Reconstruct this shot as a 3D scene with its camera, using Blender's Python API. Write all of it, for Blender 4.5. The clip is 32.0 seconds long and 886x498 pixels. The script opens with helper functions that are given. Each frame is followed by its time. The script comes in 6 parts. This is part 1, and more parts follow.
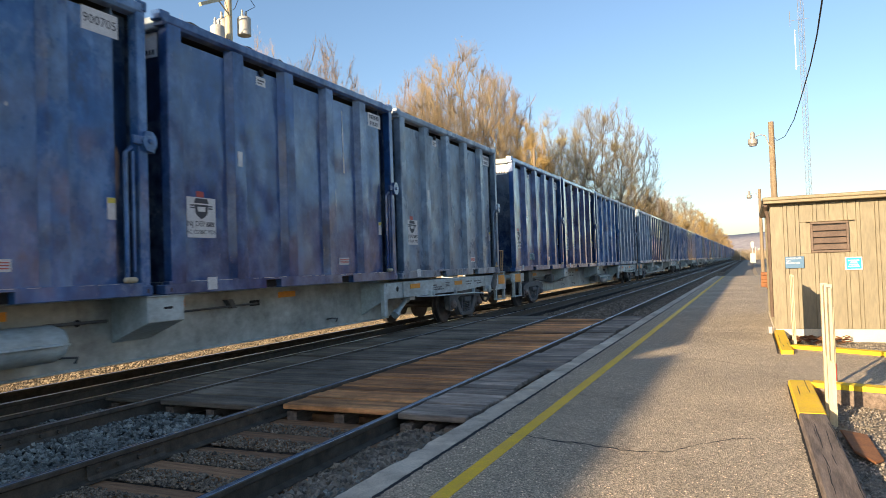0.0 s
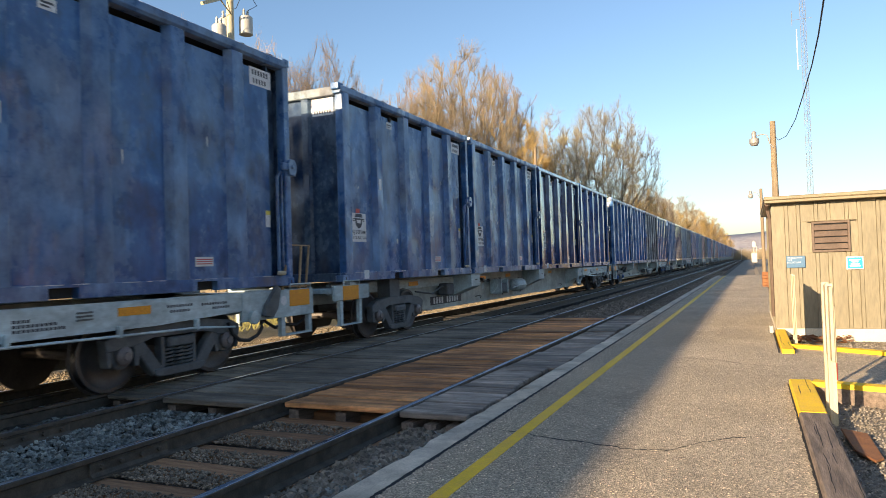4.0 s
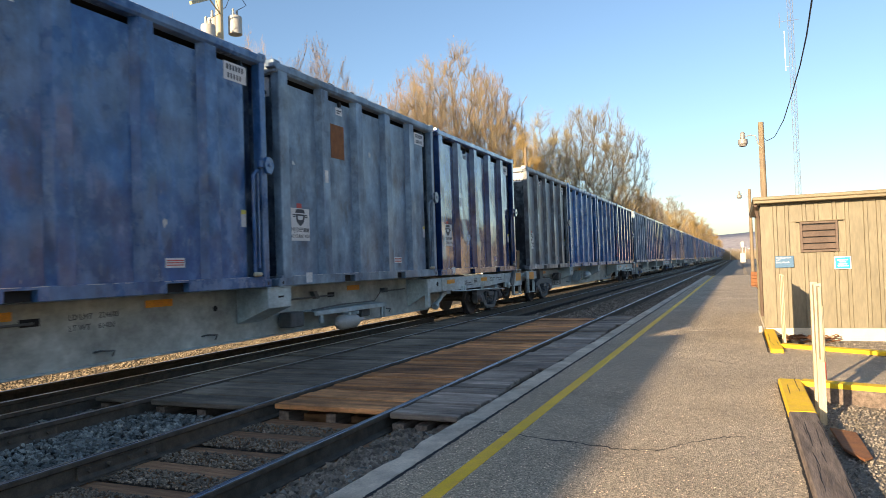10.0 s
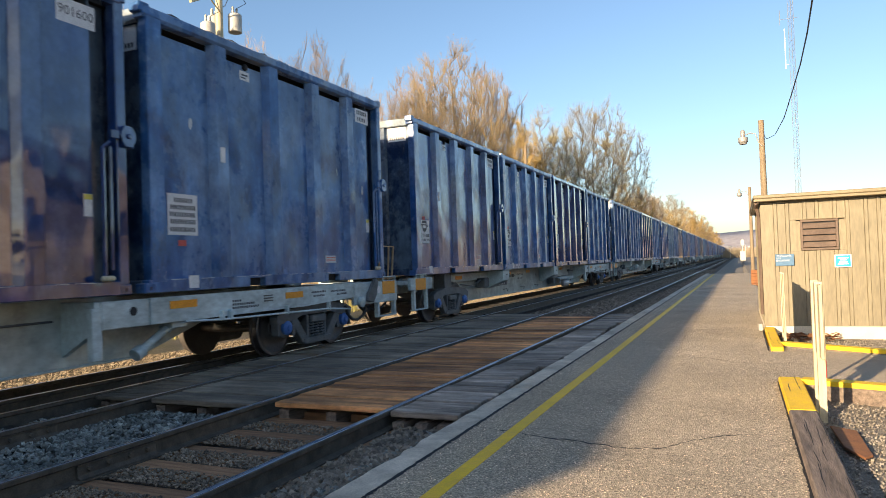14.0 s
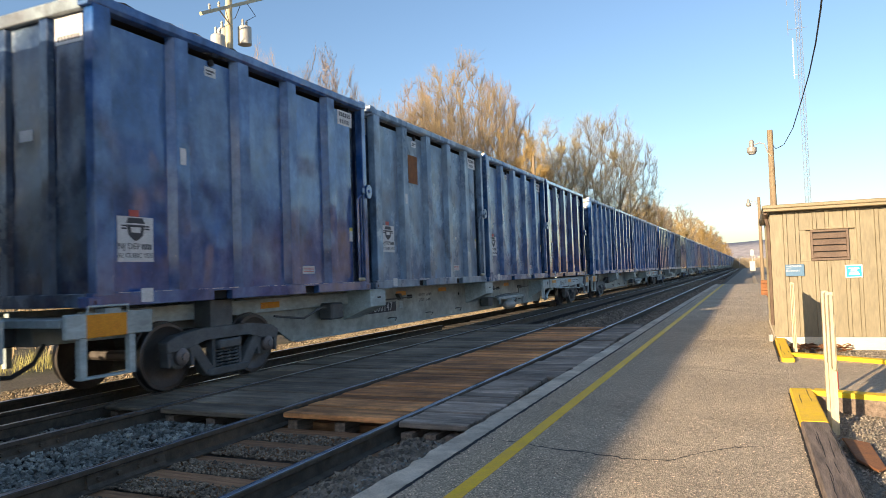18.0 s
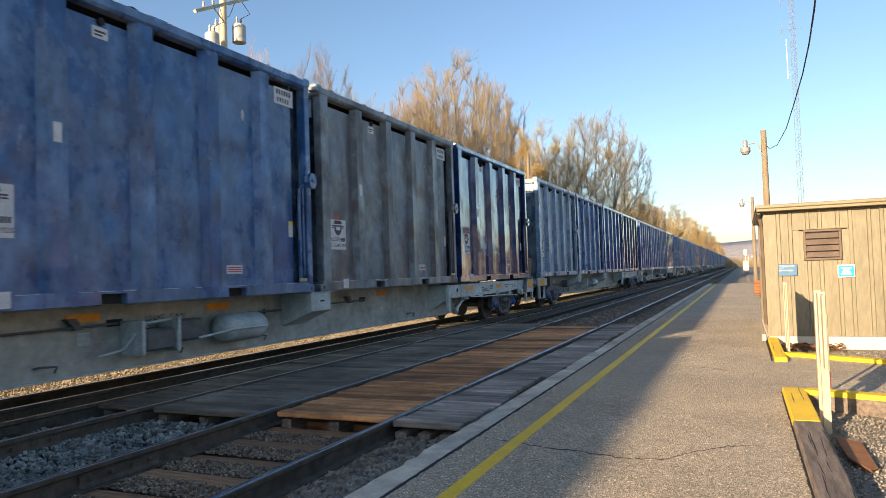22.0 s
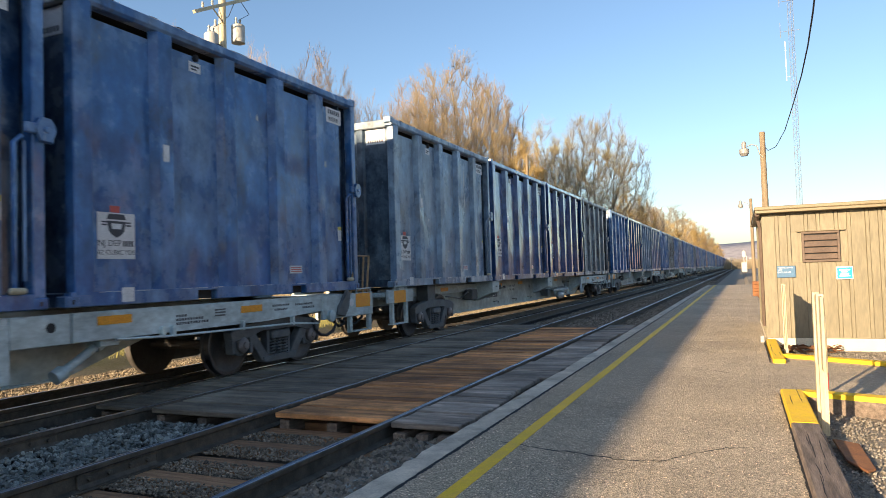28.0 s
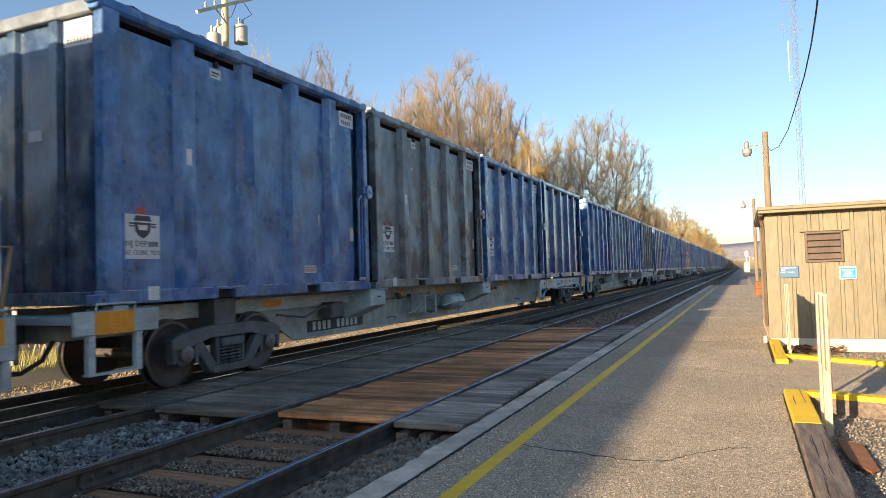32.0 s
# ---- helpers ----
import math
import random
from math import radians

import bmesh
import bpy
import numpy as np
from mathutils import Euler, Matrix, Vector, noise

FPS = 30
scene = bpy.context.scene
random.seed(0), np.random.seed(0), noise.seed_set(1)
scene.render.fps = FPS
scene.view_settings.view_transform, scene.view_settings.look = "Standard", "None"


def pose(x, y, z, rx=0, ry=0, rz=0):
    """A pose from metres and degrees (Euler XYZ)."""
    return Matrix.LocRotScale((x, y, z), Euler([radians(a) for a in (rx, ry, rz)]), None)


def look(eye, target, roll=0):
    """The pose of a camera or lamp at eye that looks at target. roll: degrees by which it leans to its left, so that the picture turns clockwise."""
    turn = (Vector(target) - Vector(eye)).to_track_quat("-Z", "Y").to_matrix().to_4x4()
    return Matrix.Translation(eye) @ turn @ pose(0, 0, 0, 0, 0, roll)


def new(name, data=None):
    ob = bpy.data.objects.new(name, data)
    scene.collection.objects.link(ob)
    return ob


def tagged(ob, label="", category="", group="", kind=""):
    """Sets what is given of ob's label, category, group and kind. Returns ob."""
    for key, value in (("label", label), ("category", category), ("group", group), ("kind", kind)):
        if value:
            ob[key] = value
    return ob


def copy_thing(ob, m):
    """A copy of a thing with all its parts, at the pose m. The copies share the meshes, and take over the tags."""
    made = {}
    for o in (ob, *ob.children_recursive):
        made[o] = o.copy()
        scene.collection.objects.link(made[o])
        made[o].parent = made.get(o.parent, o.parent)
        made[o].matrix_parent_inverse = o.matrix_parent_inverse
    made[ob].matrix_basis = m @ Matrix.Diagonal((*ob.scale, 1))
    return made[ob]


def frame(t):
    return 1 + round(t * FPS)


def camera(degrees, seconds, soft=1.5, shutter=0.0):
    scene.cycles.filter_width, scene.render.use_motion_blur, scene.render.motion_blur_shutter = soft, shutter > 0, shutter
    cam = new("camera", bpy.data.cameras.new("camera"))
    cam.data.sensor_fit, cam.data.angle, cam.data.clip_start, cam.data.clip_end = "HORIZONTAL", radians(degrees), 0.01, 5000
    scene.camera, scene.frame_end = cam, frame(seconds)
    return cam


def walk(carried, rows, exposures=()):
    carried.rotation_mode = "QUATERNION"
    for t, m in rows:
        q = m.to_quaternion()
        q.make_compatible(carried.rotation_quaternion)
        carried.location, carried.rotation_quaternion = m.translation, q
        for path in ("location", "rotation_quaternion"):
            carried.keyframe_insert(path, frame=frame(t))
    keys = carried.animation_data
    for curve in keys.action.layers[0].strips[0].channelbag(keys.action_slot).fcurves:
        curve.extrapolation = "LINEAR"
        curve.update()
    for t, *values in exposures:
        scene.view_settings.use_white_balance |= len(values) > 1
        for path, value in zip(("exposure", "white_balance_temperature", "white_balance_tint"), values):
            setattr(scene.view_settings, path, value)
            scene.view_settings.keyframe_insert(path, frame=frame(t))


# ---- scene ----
# Camera: hand-held on the platform; x across the tracks, y along them, z up from the platform's surface
cam = camera(65.45, 32.0, soft=0.75, shutter=0.07)


def held(x, y, z, turn, tilt, lean):
    a, b = radians(turn), radians(tilt)
    way = Vector((-math.sin(a) * math.cos(b), math.cos(a) * math.cos(b), math.sin(b)))
    return look((x, y, z), Vector((x, y, z)) + way, -lean)


walk(cam, [(t, held(*row)) for t, *row in (
    (0.0, 0.000, 0.000, 1.274, 23.959, 1.439, 1.937),
    (0.5, 0.001, -0.005, 1.274, 24.148, 1.512, 2.031),
    (1.0, -0.000, -0.009, 1.272, 24.188, 1.547, 2.096),
    (1.5, 0.002, -0.013, 1.271, 24.313, 1.503, 2.121),
    (2.0, 0.004, -0.015, 1.271, 24.402, 1.358, 2.298),
    (2.5, 0.003, -0.018, 1.271, 24.357, 1.294, 2.202),
    (3.0, 0.003, -0.021, 1.270, 24.267, 1.390, 2.146),
    (3.5, 0.003, -0.019, 1.270, 24.188, 1.358, 1.981),
    (5.5, 0.001, -0.013, 1.272, 23.780, 1.566, 1.739),
    (6.0, 0.001, -0.013, 1.273, 23.772, 1.555, 1.797),
    (6.5, -0.002, -0.016, 1.275, 23.727, 1.620, 1.749),
    (7.0, -0.005, -0.014, 1.274, 23.682, 1.588, 1.600),
    (7.5, -0.007, -0.010, 1.273, 23.487, 1.465, 1.652),
    (8.0, -0.008, -0.008, 1.273, 23.462, 1.438, 1.838),
    (8.5, -0.006, -0.009, 1.275, 23.424, 1.506, 1.840),
    (9.0, -0.004, -0.008, 1.273, 23.385, 1.519, 1.983),
    (9.5, -0.004, -0.007, 1.271, 23.311, 1.539, 1.875),
    (10.0, -0.005, -0.005, 1.271, 23.259, 1.393, 1.953),
    (10.5, -0.005, -0.004, 1.273, 23.257, 1.320, 1.941),
    (11.0, -0.005, -0.002, 1.273, 23.267, 1.302, 2.059),
    (11.5, -0.005, -0.001, 1.273, 23.214, 1.180, 2.063),
    (12.0, -0.006, -0.001, 1.271, 23.212, 1.152, 2.040),
    (12.5, -0.008, 0.000, 1.271, 23.137, 1.148, 2.025),
    (13.0, -0.011, 0.002, 1.272, 23.182, 1.149, 1.980),
    (13.5, -0.010, 0.002, 1.271, 23.227, 1.217, 2.087),
    (14.0, -0.009, 0.000, 1.272, 23.265, 1.243, 1.975),
    (14.5, -0.011, 0.006, 1.273, 23.213, 1.319, 1.680),
    (16.5, -0.011, 0.010, 1.273, 24.091, 1.908, 1.701),
    (17.0, -0.010, 0.002, 1.274, 24.069, 1.963, 1.833),
    (17.5, -0.011, -0.005, 1.274, 24.001, 2.100, 1.972),
    (18.0, -0.010, -0.008, 1.273, 23.897, 2.120, 1.981),
    (18.5, -0.009, -0.011, 1.273, 23.809, 2.120, 1.869),
    (19.0, -0.008, -0.014, 1.273, 23.778, 2.151, 1.767),
    (19.5, -0.009, -0.014, 1.274, 23.696, 2.058, 1.791),
    (20.0, -0.009, -0.010, 1.274, 23.603, 2.079, 1.951),
    (20.5, -0.009, -0.010, 1.272, 23.614, 2.076, 1.926),
    (21.0, -0.009, -0.011, 1.273, 23.585, 2.056, 1.892),
    (21.5, -0.009, -0.010, 1.273, 23.522, 2.036, 1.870),
    (22.0, -0.010, -0.008, 1.274, 23.436, 2.025, 1.875),
    (22.5, -0.012, -0.005, 1.276, 23.425, 2.057, 1.804),
    (23.0, -0.011, -0.004, 1.276, 23.370, 2.112, 1.657),
    (23.5, -0.009, -0.006, 1.273, 23.331, 2.221, 1.540),
    (24.0, -0.009, -0.008, 1.273, 23.323, 2.240, 1.745),
    (24.5, -0.008, -0.009, 1.273, 23.334, 2.165, 1.879),
    (25.0, -0.006, -0.007, 1.273, 23.376, 2.230, 1.988),
    (25.5, -0.005, -0.007, 1.275, 23.368, 2.176, 2.063),
    (27.5, -0.009, -0.010, 1.277, 23.370, 2.111, 1.817),
    (28.0, -0.010, -0.007, 1.277, 23.331, 2.089, 1.755),
    (28.5, -0.009, -0.003, 1.274, 23.336, 2.150, 1.848),
    (29.0, -0.009, -0.002, 1.273, 23.360, 2.111, 1.752),
    (29.5, -0.009, -0.001, 1.273, 23.371, 2.021, 1.734),
    (30.0, -0.009, -0.001, 1.273, 23.353, 1.981, 1.739),
    (30.5, -0.010, 0.000, 1.274, 23.412, 1.993, 1.695),
    (31.0, -0.011, 0.001, 1.275, 23.424, 1.956, 1.752),
    (31.5, -0.012, -0.002, 1.276, 23.460, 1.992, 1.808),
    (32.0, -0.013, -0.008, 1.274, 23.519, 2.102, 1.723),
)], exposures=[(0.0, 1.14, 6500, 11.5), (32.0, 1.14, 6500, 11.5)])

# ---- light: a low sun behind and to the left, a clear sky ----
SUN_WAY = Vector((5.86, 17.4, -4.66)).normalized()
sun = new("sun", bpy.data.lights.new("sun", "SUN"))
sun.data.energy, sun.data.angle, sun.data.color = 5.0, radians(0.6), (1.0, 0.77, 0.49)
sun.matrix_world = look((0, 0, 60), Vector((0, 0, 60)) + SUN_WAY)
world = bpy.data.worlds.new("world")
scene.world = world
world.use_nodes = True
wt = world.node_tree
sky = wt.nodes.new("ShaderNodeTexSky")
sky.sky_type, sky.sun_disc = "NISHITA", False
sky.sun_elevation = math.asin(-SUN_WAY.z)
sky.sun_rotation = math.atan2(-SUN_WAY.x, -SUN_WAY.y)
sky.air_density, sky.dust_density, sky.ozone_density = 1.0, 1.0, 2.4
wt.links.new(sky.outputs[0], wt.nodes["Background"].inputs[0])
wt.nodes["Background"].inputs[1].default_value = 0.103

RAIL = -0.10                      # top of the rails
NEAR, FAR = -3.908, -7.948        # centre lines of the two tracks


# ---- materials ----
def nodes_of(name):
    m = bpy.data.materials.new(name)
    m.use_nodes = True
    return m, m.node_tree.nodes, m.node_tree.links, m.node_tree.nodes["Principled BSDF"]


def noise_node(n, l, scale, detail=4.0, stretch=None, rough=0.6, coords="Object"):
    tc = n.new("ShaderNodeTexCoord")
    t = n.new("ShaderNodeTexNoise")
    t.inputs["Scale"].default_value, t.inputs["Detail"].default_value, t.inputs["Roughness"].default_value = scale, detail, rough
    src = tc.outputs[coords]
    if stretch:
        mp = n.new("ShaderNodeMapping")
        mp.inputs["Scale"].default_value = stretch
        l.new(src, mp.inputs["Vector"])
        src = mp.outputs["Vector"]
    l.new(src, t.inputs["Vector"])
    return t


def ramp(n, l, src, stops):
    r = n.new("ShaderNodeValToRGB")
    while len(r.color_ramp.elements) < len(stops):
        r.color_ramp.elements.new(0.5)
    for e, (p, c) in zip(r.color_ramp.elements, stops):
        e.position, e.color = p, (c, c, c, 1) if isinstance(c, (int, float)) else (*c, 1)
    l.new(src, r.inputs[0])
    return r.outputs[0]


def mix(n, l, kind, fac, a, b):
    m = n.new("ShaderNodeMix")
    m.data_type, m.blend_type = "RGBA", kind
    for sock, v in ((m.inputs[0], fac), (m.inputs[6], a), (m.inputs[7], b)):
        if isinstance(v, (int, float)):
            sock.default_value = v
        elif isinstance(v, tuple):
            sock.default_value = (*v, 1)
        else:
            l.new(v, sock)
    return m.outputs[2]


def bump(n, l, b, src, strength, dist, after=None):
    bn = n.new("ShaderNodeBump")
    bn.inputs["Strength"].default_value, bn.inputs["Distance"].default_value = strength, dist
    l.new(src, bn.inputs["Height"])
    if after is not None:
        l.new(after, bn.inputs["Normal"])
    l.new(bn.outputs[0], b.inputs["Normal"])
    return bn.outputs[0]


def mat(name, dark, light, scale=6.0, rough=0.7, metal=0.0, bumps=0.3, bump_scale=60.0, stretch=None, piece=0.0, dist=0.004,
        coords="Object", island=False, rough_var=0.15, blotch=0.0):
    """A surface of two tones at two scales, with fine relief; piece: how far separate pieces differ in tone."""
    m, n, l, b = nodes_of(name)
    big = noise_node(n, l, scale, 5, stretch, coords=coords)
    fine = noise_node(n, l, bump_scale, 3, stretch, coords=coords)
    col = mix(n, l, "MIX", ramp(n, l, big.outputs[0], ((0.3, 0.0), (0.7, 1.0))), dark, light)
    col = mix(n, l, "MULTIPLY", 0.6, col, ramp(n, l, fine.outputs[0], ((0.25, 0.55), (0.75, 1.25))))
    if blotch:
        wide = noise_node(n, l, 0.9, 6, coords=coords, rough=0.7)
        col = mix(n, l, "MULTIPLY", 1.0, col, ramp(n, l, wide.outputs[0], ((0.34, 1.0 - blotch), (0.62, 1.0 + 0.4 * blotch))))
    if piece:
        rnd = n.new("ShaderNodeNewGeometry").outputs["Random Per Island"] if island else n.new("ShaderNodeObjectInfo").outputs["Random"]
        col = mix(n, l, "MULTIPLY", 1.0, col, ramp(n, l, rnd, ((0.0, 1.0 - piece), (1.0, 1.0 + piece))))
    l.new(col, b.inputs["Base Color"])
    l.new(ramp(n, l, big.outputs[0], ((0.2, max(rough - rough_var, 0.05)), (0.8, min(rough + rough_var, 1)))), b.inputs["Roughness"])
    b.inputs["Metallic"].default_value = metal
    if bumps:
        bump(n, l, b, fine.outputs[0], bumps, dist)
    return m


def container_paint():
    """Blue paint whose tone and wear are set thing by thing: the object's colour, its alpha the share of clean gloss."""
    m, n, l, b = nodes_of("container_paint")
    info = n.new("ShaderNodeObjectInfo")
    tc = n.new("ShaderNodeTexCoord")
    # every piece gets its own stretch of the pattern
    shift = n.new("ShaderNodeVectorMath")
    shift.operation = "MULTIPLY_ADD"
    l.new(info.outputs["Random"], shift.inputs[0])
    shift.inputs[1].default_value = (37.0, 91.0, 53.0)
    l.new(tc.outputs["Object"], shift.inputs[2])

    def tex(scale, detail, stretch, rough=0.6):
        t = n.new("ShaderNodeTexNoise")
        t.inputs["Scale"].default_value, t.inputs["Detail"].default_value, t.inputs["Roughness"].default_value = scale, detail, rough
        mp = n.new("ShaderNodeMapping")
        mp.inputs["Scale"].default_value = stretch
        l.new(shift.outputs[0], mp.inputs["Vector"])
        l.new(mp.outputs["Vector"], t.inputs["Vector"])
        return t.outputs[0]

    def times(a, c):
        t = n.new("ShaderNodeMath")
        t.operation = "MULTIPLY"
        l.new(a, t.inputs[0])
        if isinstance(c, (int, float)):
            t.inputs[1].default_value = c
        else:
            l.new(c, t.inputs[1])
        return t.outputs[0]

    worn = n.new("ShaderNodeMath")
    worn.operation = "SUBTRACT"
    worn.inputs[0].default_value = 1.15
    l.new(info.outputs["Alpha"], worn.inputs[1])
    worn = worn.outputs[0]
    broad = tex(0.75, 5, (1, 1, 0.75), 0.62)
    cloud = tex(2.6, 6, (1, 1, 0.8), 0.7)
    run = tex(1.0, 5, (7, 7, 0.45))
    scuff = tex(6.0, 8, (1.5, 1.5, 0.5), 0.78)
    # chalked and dusty fields, broad, with soft ragged edges
    field = mix(n, l, "MIX", 0.35, broad, cloud)
    dust = times(ramp(n, l, field, ((0.45, 0.0), (0.58, 1.0))), worn)
    chalk = mix(n, l, "MIX", 0.5, info.outputs["Color"], (0.27, 0.37, 0.43))
    col = mix(n, l, "MIX", dust, info.outputs["Color"], chalk)
    col = mix(n, l, "MULTIPLY", 0.55, col, ramp(n, l, run, ((0.3, 0.72), (0.7, 1.25))))
    col = mix(n, l, "MULTIPLY", 0.8, col, ramp(n, l, cloud, ((0.34, 0.55), (0.5, 1.0), (0.68, 1.55))))
    grime = times(ramp(n, l, tex(1.5, 7, (1.6, 1.6, 0.8), 0.74), ((0.53, 0.0), (0.66, 0.75))), worn)
    col = mix(n, l, "MIX", grime, col, (0.05, 0.05, 0.052))
    chips = times(ramp(n, l, scuff, ((0.635, 0.0), (0.68, 0.8))), worn)
    col = mix(n, l, "MIX", chips, col, (0.42, 0.46, 0.50))
    col = mix(n, l, "MIX", ramp(n, l, tex(2.3, 6, (1, 1, 0.6), 0.7), ((0.71, 0.0), (0.75, 0.6))), col, (0.10, 0.05, 0.03))
    l.new(col, b.inputs["Base Color"])
    clean = n.new("ShaderNodeMapRange")
    clean.inputs["To Min"].default_value, clean.inputs["To Max"].default_value = 0.40, 0.05
    l.new(info.outputs["Alpha"], clean.inputs["Value"])
    rough = n.new("ShaderNodeMath")
    rough.operation = "MULTIPLY_ADD"
    l.new(dust, rough.inputs[0])
    rough.inputs[1].default_value = 0.22
    l.new(clean.outputs[0], rough.inputs[2])
    l.new(rough.outputs[0], b.inputs["Roughness"])
    coat = n.new("ShaderNodeMapRange")
    coat.inputs["From Min"].default_value, coat.inputs["From Max"].default_value = 0.5, 0.94
    l.new(info.outputs["Alpha"], coat.inputs["Value"])
    l.new(coat.outputs[0], b.inputs["Coat Weight"])
    film = n.new("ShaderNodeMapRange")
    film.inputs["From Min"].default_value, film.inputs["From Max"].default_value = 0.25, 0.85
    film.inputs["To Min"].default_value, film.inputs["To Max"].default_value = 0.30, 0.03
    l.new(info.outputs["Alpha"], film.inputs["Value"])
    film_dust = n.new("ShaderNodeMath")
    film_dust.operation = "MULTIPLY_ADD"
    l.new(dust, film_dust.inputs[0])
    film_dust.inputs[1].default_value = 0.15
    l.new(film.outputs[0], film_dust.inputs[2])
    l.new(film_dust.outputs[0], b.inputs["Coat Roughness"])
    b.inputs["Coat IOR"].default_value = 1.52
    b.inputs["Specular IOR Level"].default_value = 0.4
    l.new(times(worn, 0.58), b.inputs["Sheen Weight"])
    b.inputs["Sheen Roughness"].default_value = 0.4
    dent = noise_node(n, l, 1.15, 1.2, (1.0, 1.0, 0.7))
    first = bump(n, l, b, dent.outputs[0], 0.9, 0.2)
    bump(n, l, b, scuff, 0.06, 0.01, first)
    return m


PAINT = container_paint()
CARGREY = mat("car_paint", (0.38, 0.47, 0.49), (0.54, 0.64, 0.655), 1.6, 0.45, 0.0, 0.06, 7, (3, 1, 2.5), blotch=0.3)
WEBGREY = mat("web_paint", (0.33, 0.375, 0.355), (0.54, 0.595, 0.565), 1.1, 0.45, 0.0, 0.05, 5, (3, 1, 1.6), blotch=0.45)
TRUCKSTEEL = mat("truck_steel", (0.075, 0.085, 0.09), (0.17, 0.18, 0.185), 5, 0.65, 0.2, 0.3, 60)
WHEELSTEEL = mat("wheel_steel", (0.07, 0.06, 0.055), (0.14, 0.125, 0.115), 4, 0.5, 0.3, 0.15, 40)
BRIGHT = mat("polished_steel", (0.20, 0.20, 0.21), (0.30, 0.30, 0.31), 8, 0.35, 1.0, 0.05, 80)
CAPBLUE = mat("cap_blue", (0.03, 0.10, 0.32), (0.05, 0.16, 0.45), 10, 0.5, 0.0, 0.1, 60)
CAPGREY = mat("cap_grey", (0.14, 0.12, 0.115), (0.24, 0.21, 0.20), 10, 0.5, 0.2, 0.1, 60)
ORANGE = mat("reflector_orange", (0.75, 0.27, 0.01), (0.85, 0.36, 0.015), 12, 0.4, 0.0, 0.05, 60)
DARK = mat("dark_void", (0.012, 0.012, 0.014), (0.03, 0.03, 0.032), 5, 0.85, 0, 0.1, 40)
RUSTBROWN = mat("rusty_tube", (0.30, 0.19, 0.10), (0.50, 0.35, 0.19), 9, 0.7, 0.1, 0.2, 70)
HOSE = mat("black_hose", (0.015, 0.015, 0.015), (0.03, 0.03, 0.03), 9, 0.6, 0, 0.1, 60)
WHITE = mat("white_vinyl", (0.62, 0.63, 0.64), (0.78, 0.79, 0.80), 8, 0.5, 0, 0.05, 60)
INK = mat("dark_ink", (0.02, 0.025, 0.04), (0.04, 0.045, 0.06), 20, 0.5, 0, 0.0, 60)
PALEINK = mat("pale_ink", (0.55, 0.58, 0.58), (0.68, 0.70, 0.70), 20, 0.6, 0, 0.0, 60)
REDV = mat("red_vinyl", (0.42, 0.05, 0.04), (0.55, 0.09, 0.07), 12, 0.5, 0, 0.0, 60)
YELV = mat("yellow_vinyl", (0.72, 0.60, 0.08), (0.80, 0.70, 0.15), 12, 0.5, 0, 0.0, 60)
GRAFF = mat("teal_spray", (0.28, 0.42, 0.42), (0.45, 0.60, 0.60), 25, 0.6, 0, 0.0, 60)
RAILSIDE = mat("rail_rust", (0.045, 0.038, 0.03), (0.14, 0.118, 0.09), 8, 0.75, 0.2, 0.3, 90, dist=0.003)
RAILTOP = mat("rail_top", (0.45, 0.48, 0.54), (0.62, 0.65, 0.70), 3, 0.3, 1.0, 0.05, 90, (8, 0.4, 8))
# far-track ties: the shade under the train is put into the colour
TIEDARK = mat("shaded_tie", (0.014, 0.012, 0.011), (0.04, 0.034, 0.029), 4, 0.9, 0, 0.6, 30, (0.6, 6, 6), piece=0.3, dist=0.01)
TIEOLD = mat("old_tie", (0.045, 0.034, 0.026), (0.13, 0.10, 0.075), 4, 0.9, 0, 0.6, 30, (0.6, 6, 6), piece=0.3, dist=0.01)
TIE = mat("tie_wood", (0.17, 0.085, 0.04), (0.46, 0.25, 0.125), 4, 0.9, 0, 0.6, 30, (0.6, 6, 6), piece=0.3, dist=0.01)
PLANKB = mat("plank_brown", (0.26, 0.10, 0.035), (0.92, 0.44, 0.17), 2.2, 0.8, 0, 0.9, 24, (0.5, 5, 5), piece=0.45, dist=0.008, blotch=0.55)
PLANKG = mat("plank_grey", (0.15, 0.12, 0.095), (0.54, 0.45, 0.365), 2.2, 0.85, 0, 0.9, 24, (0.5, 5, 5), piece=0.35, dist=0.008, blotch=0.5)
PLANKD = mat("plank_dark", (0.10, 0.083, 0.062), (0.36, 0.30, 0.225), 2.2, 0.8, 0, 0.8, 24, (0.5, 5, 5), piece=0.3, dist=0.008, blotch=0.5)
STONE = mat("ballast_stone", (0.07, 0.078, 0.072), (0.32, 0.34, 0.31), 5, 0.9, 0, 0.4, 80, piece=0.55, island=True)
GRAVST = mat("gravel_stone", (0.15, 0.13, 0.105), (0.38, 0.335, 0.275), 5, 0.9, 0, 0.4, 80, piece=0.5, island=True)
GOLDST = mat("golden_stone", (0.17, 0.13, 0.085), (0.40, 0.32, 0.21), 5, 0.9, 0, 0.4, 80, piece=0.5, island=True)
GREYST = mat("grey_stone", (0.10, 0.085, 0.063), (0.28, 0.24, 0.19), 5, 0.9, 0, 0.4, 80, piece=0.5, island=True)
STONEB = mat("brown_stone", (0.11, 0.085, 0.06), (0.34, 0.275, 0.20), 5, 0.9, 0, 0.4, 80, piece=0.5, island=True)
CURB = mat("kerb_concrete", (0.50, 0.43, 0.33), (0.80, 0.71, 0.565), 5, 0.9, 0, 1.0, 90, dist=0.008, blotch=0.4)
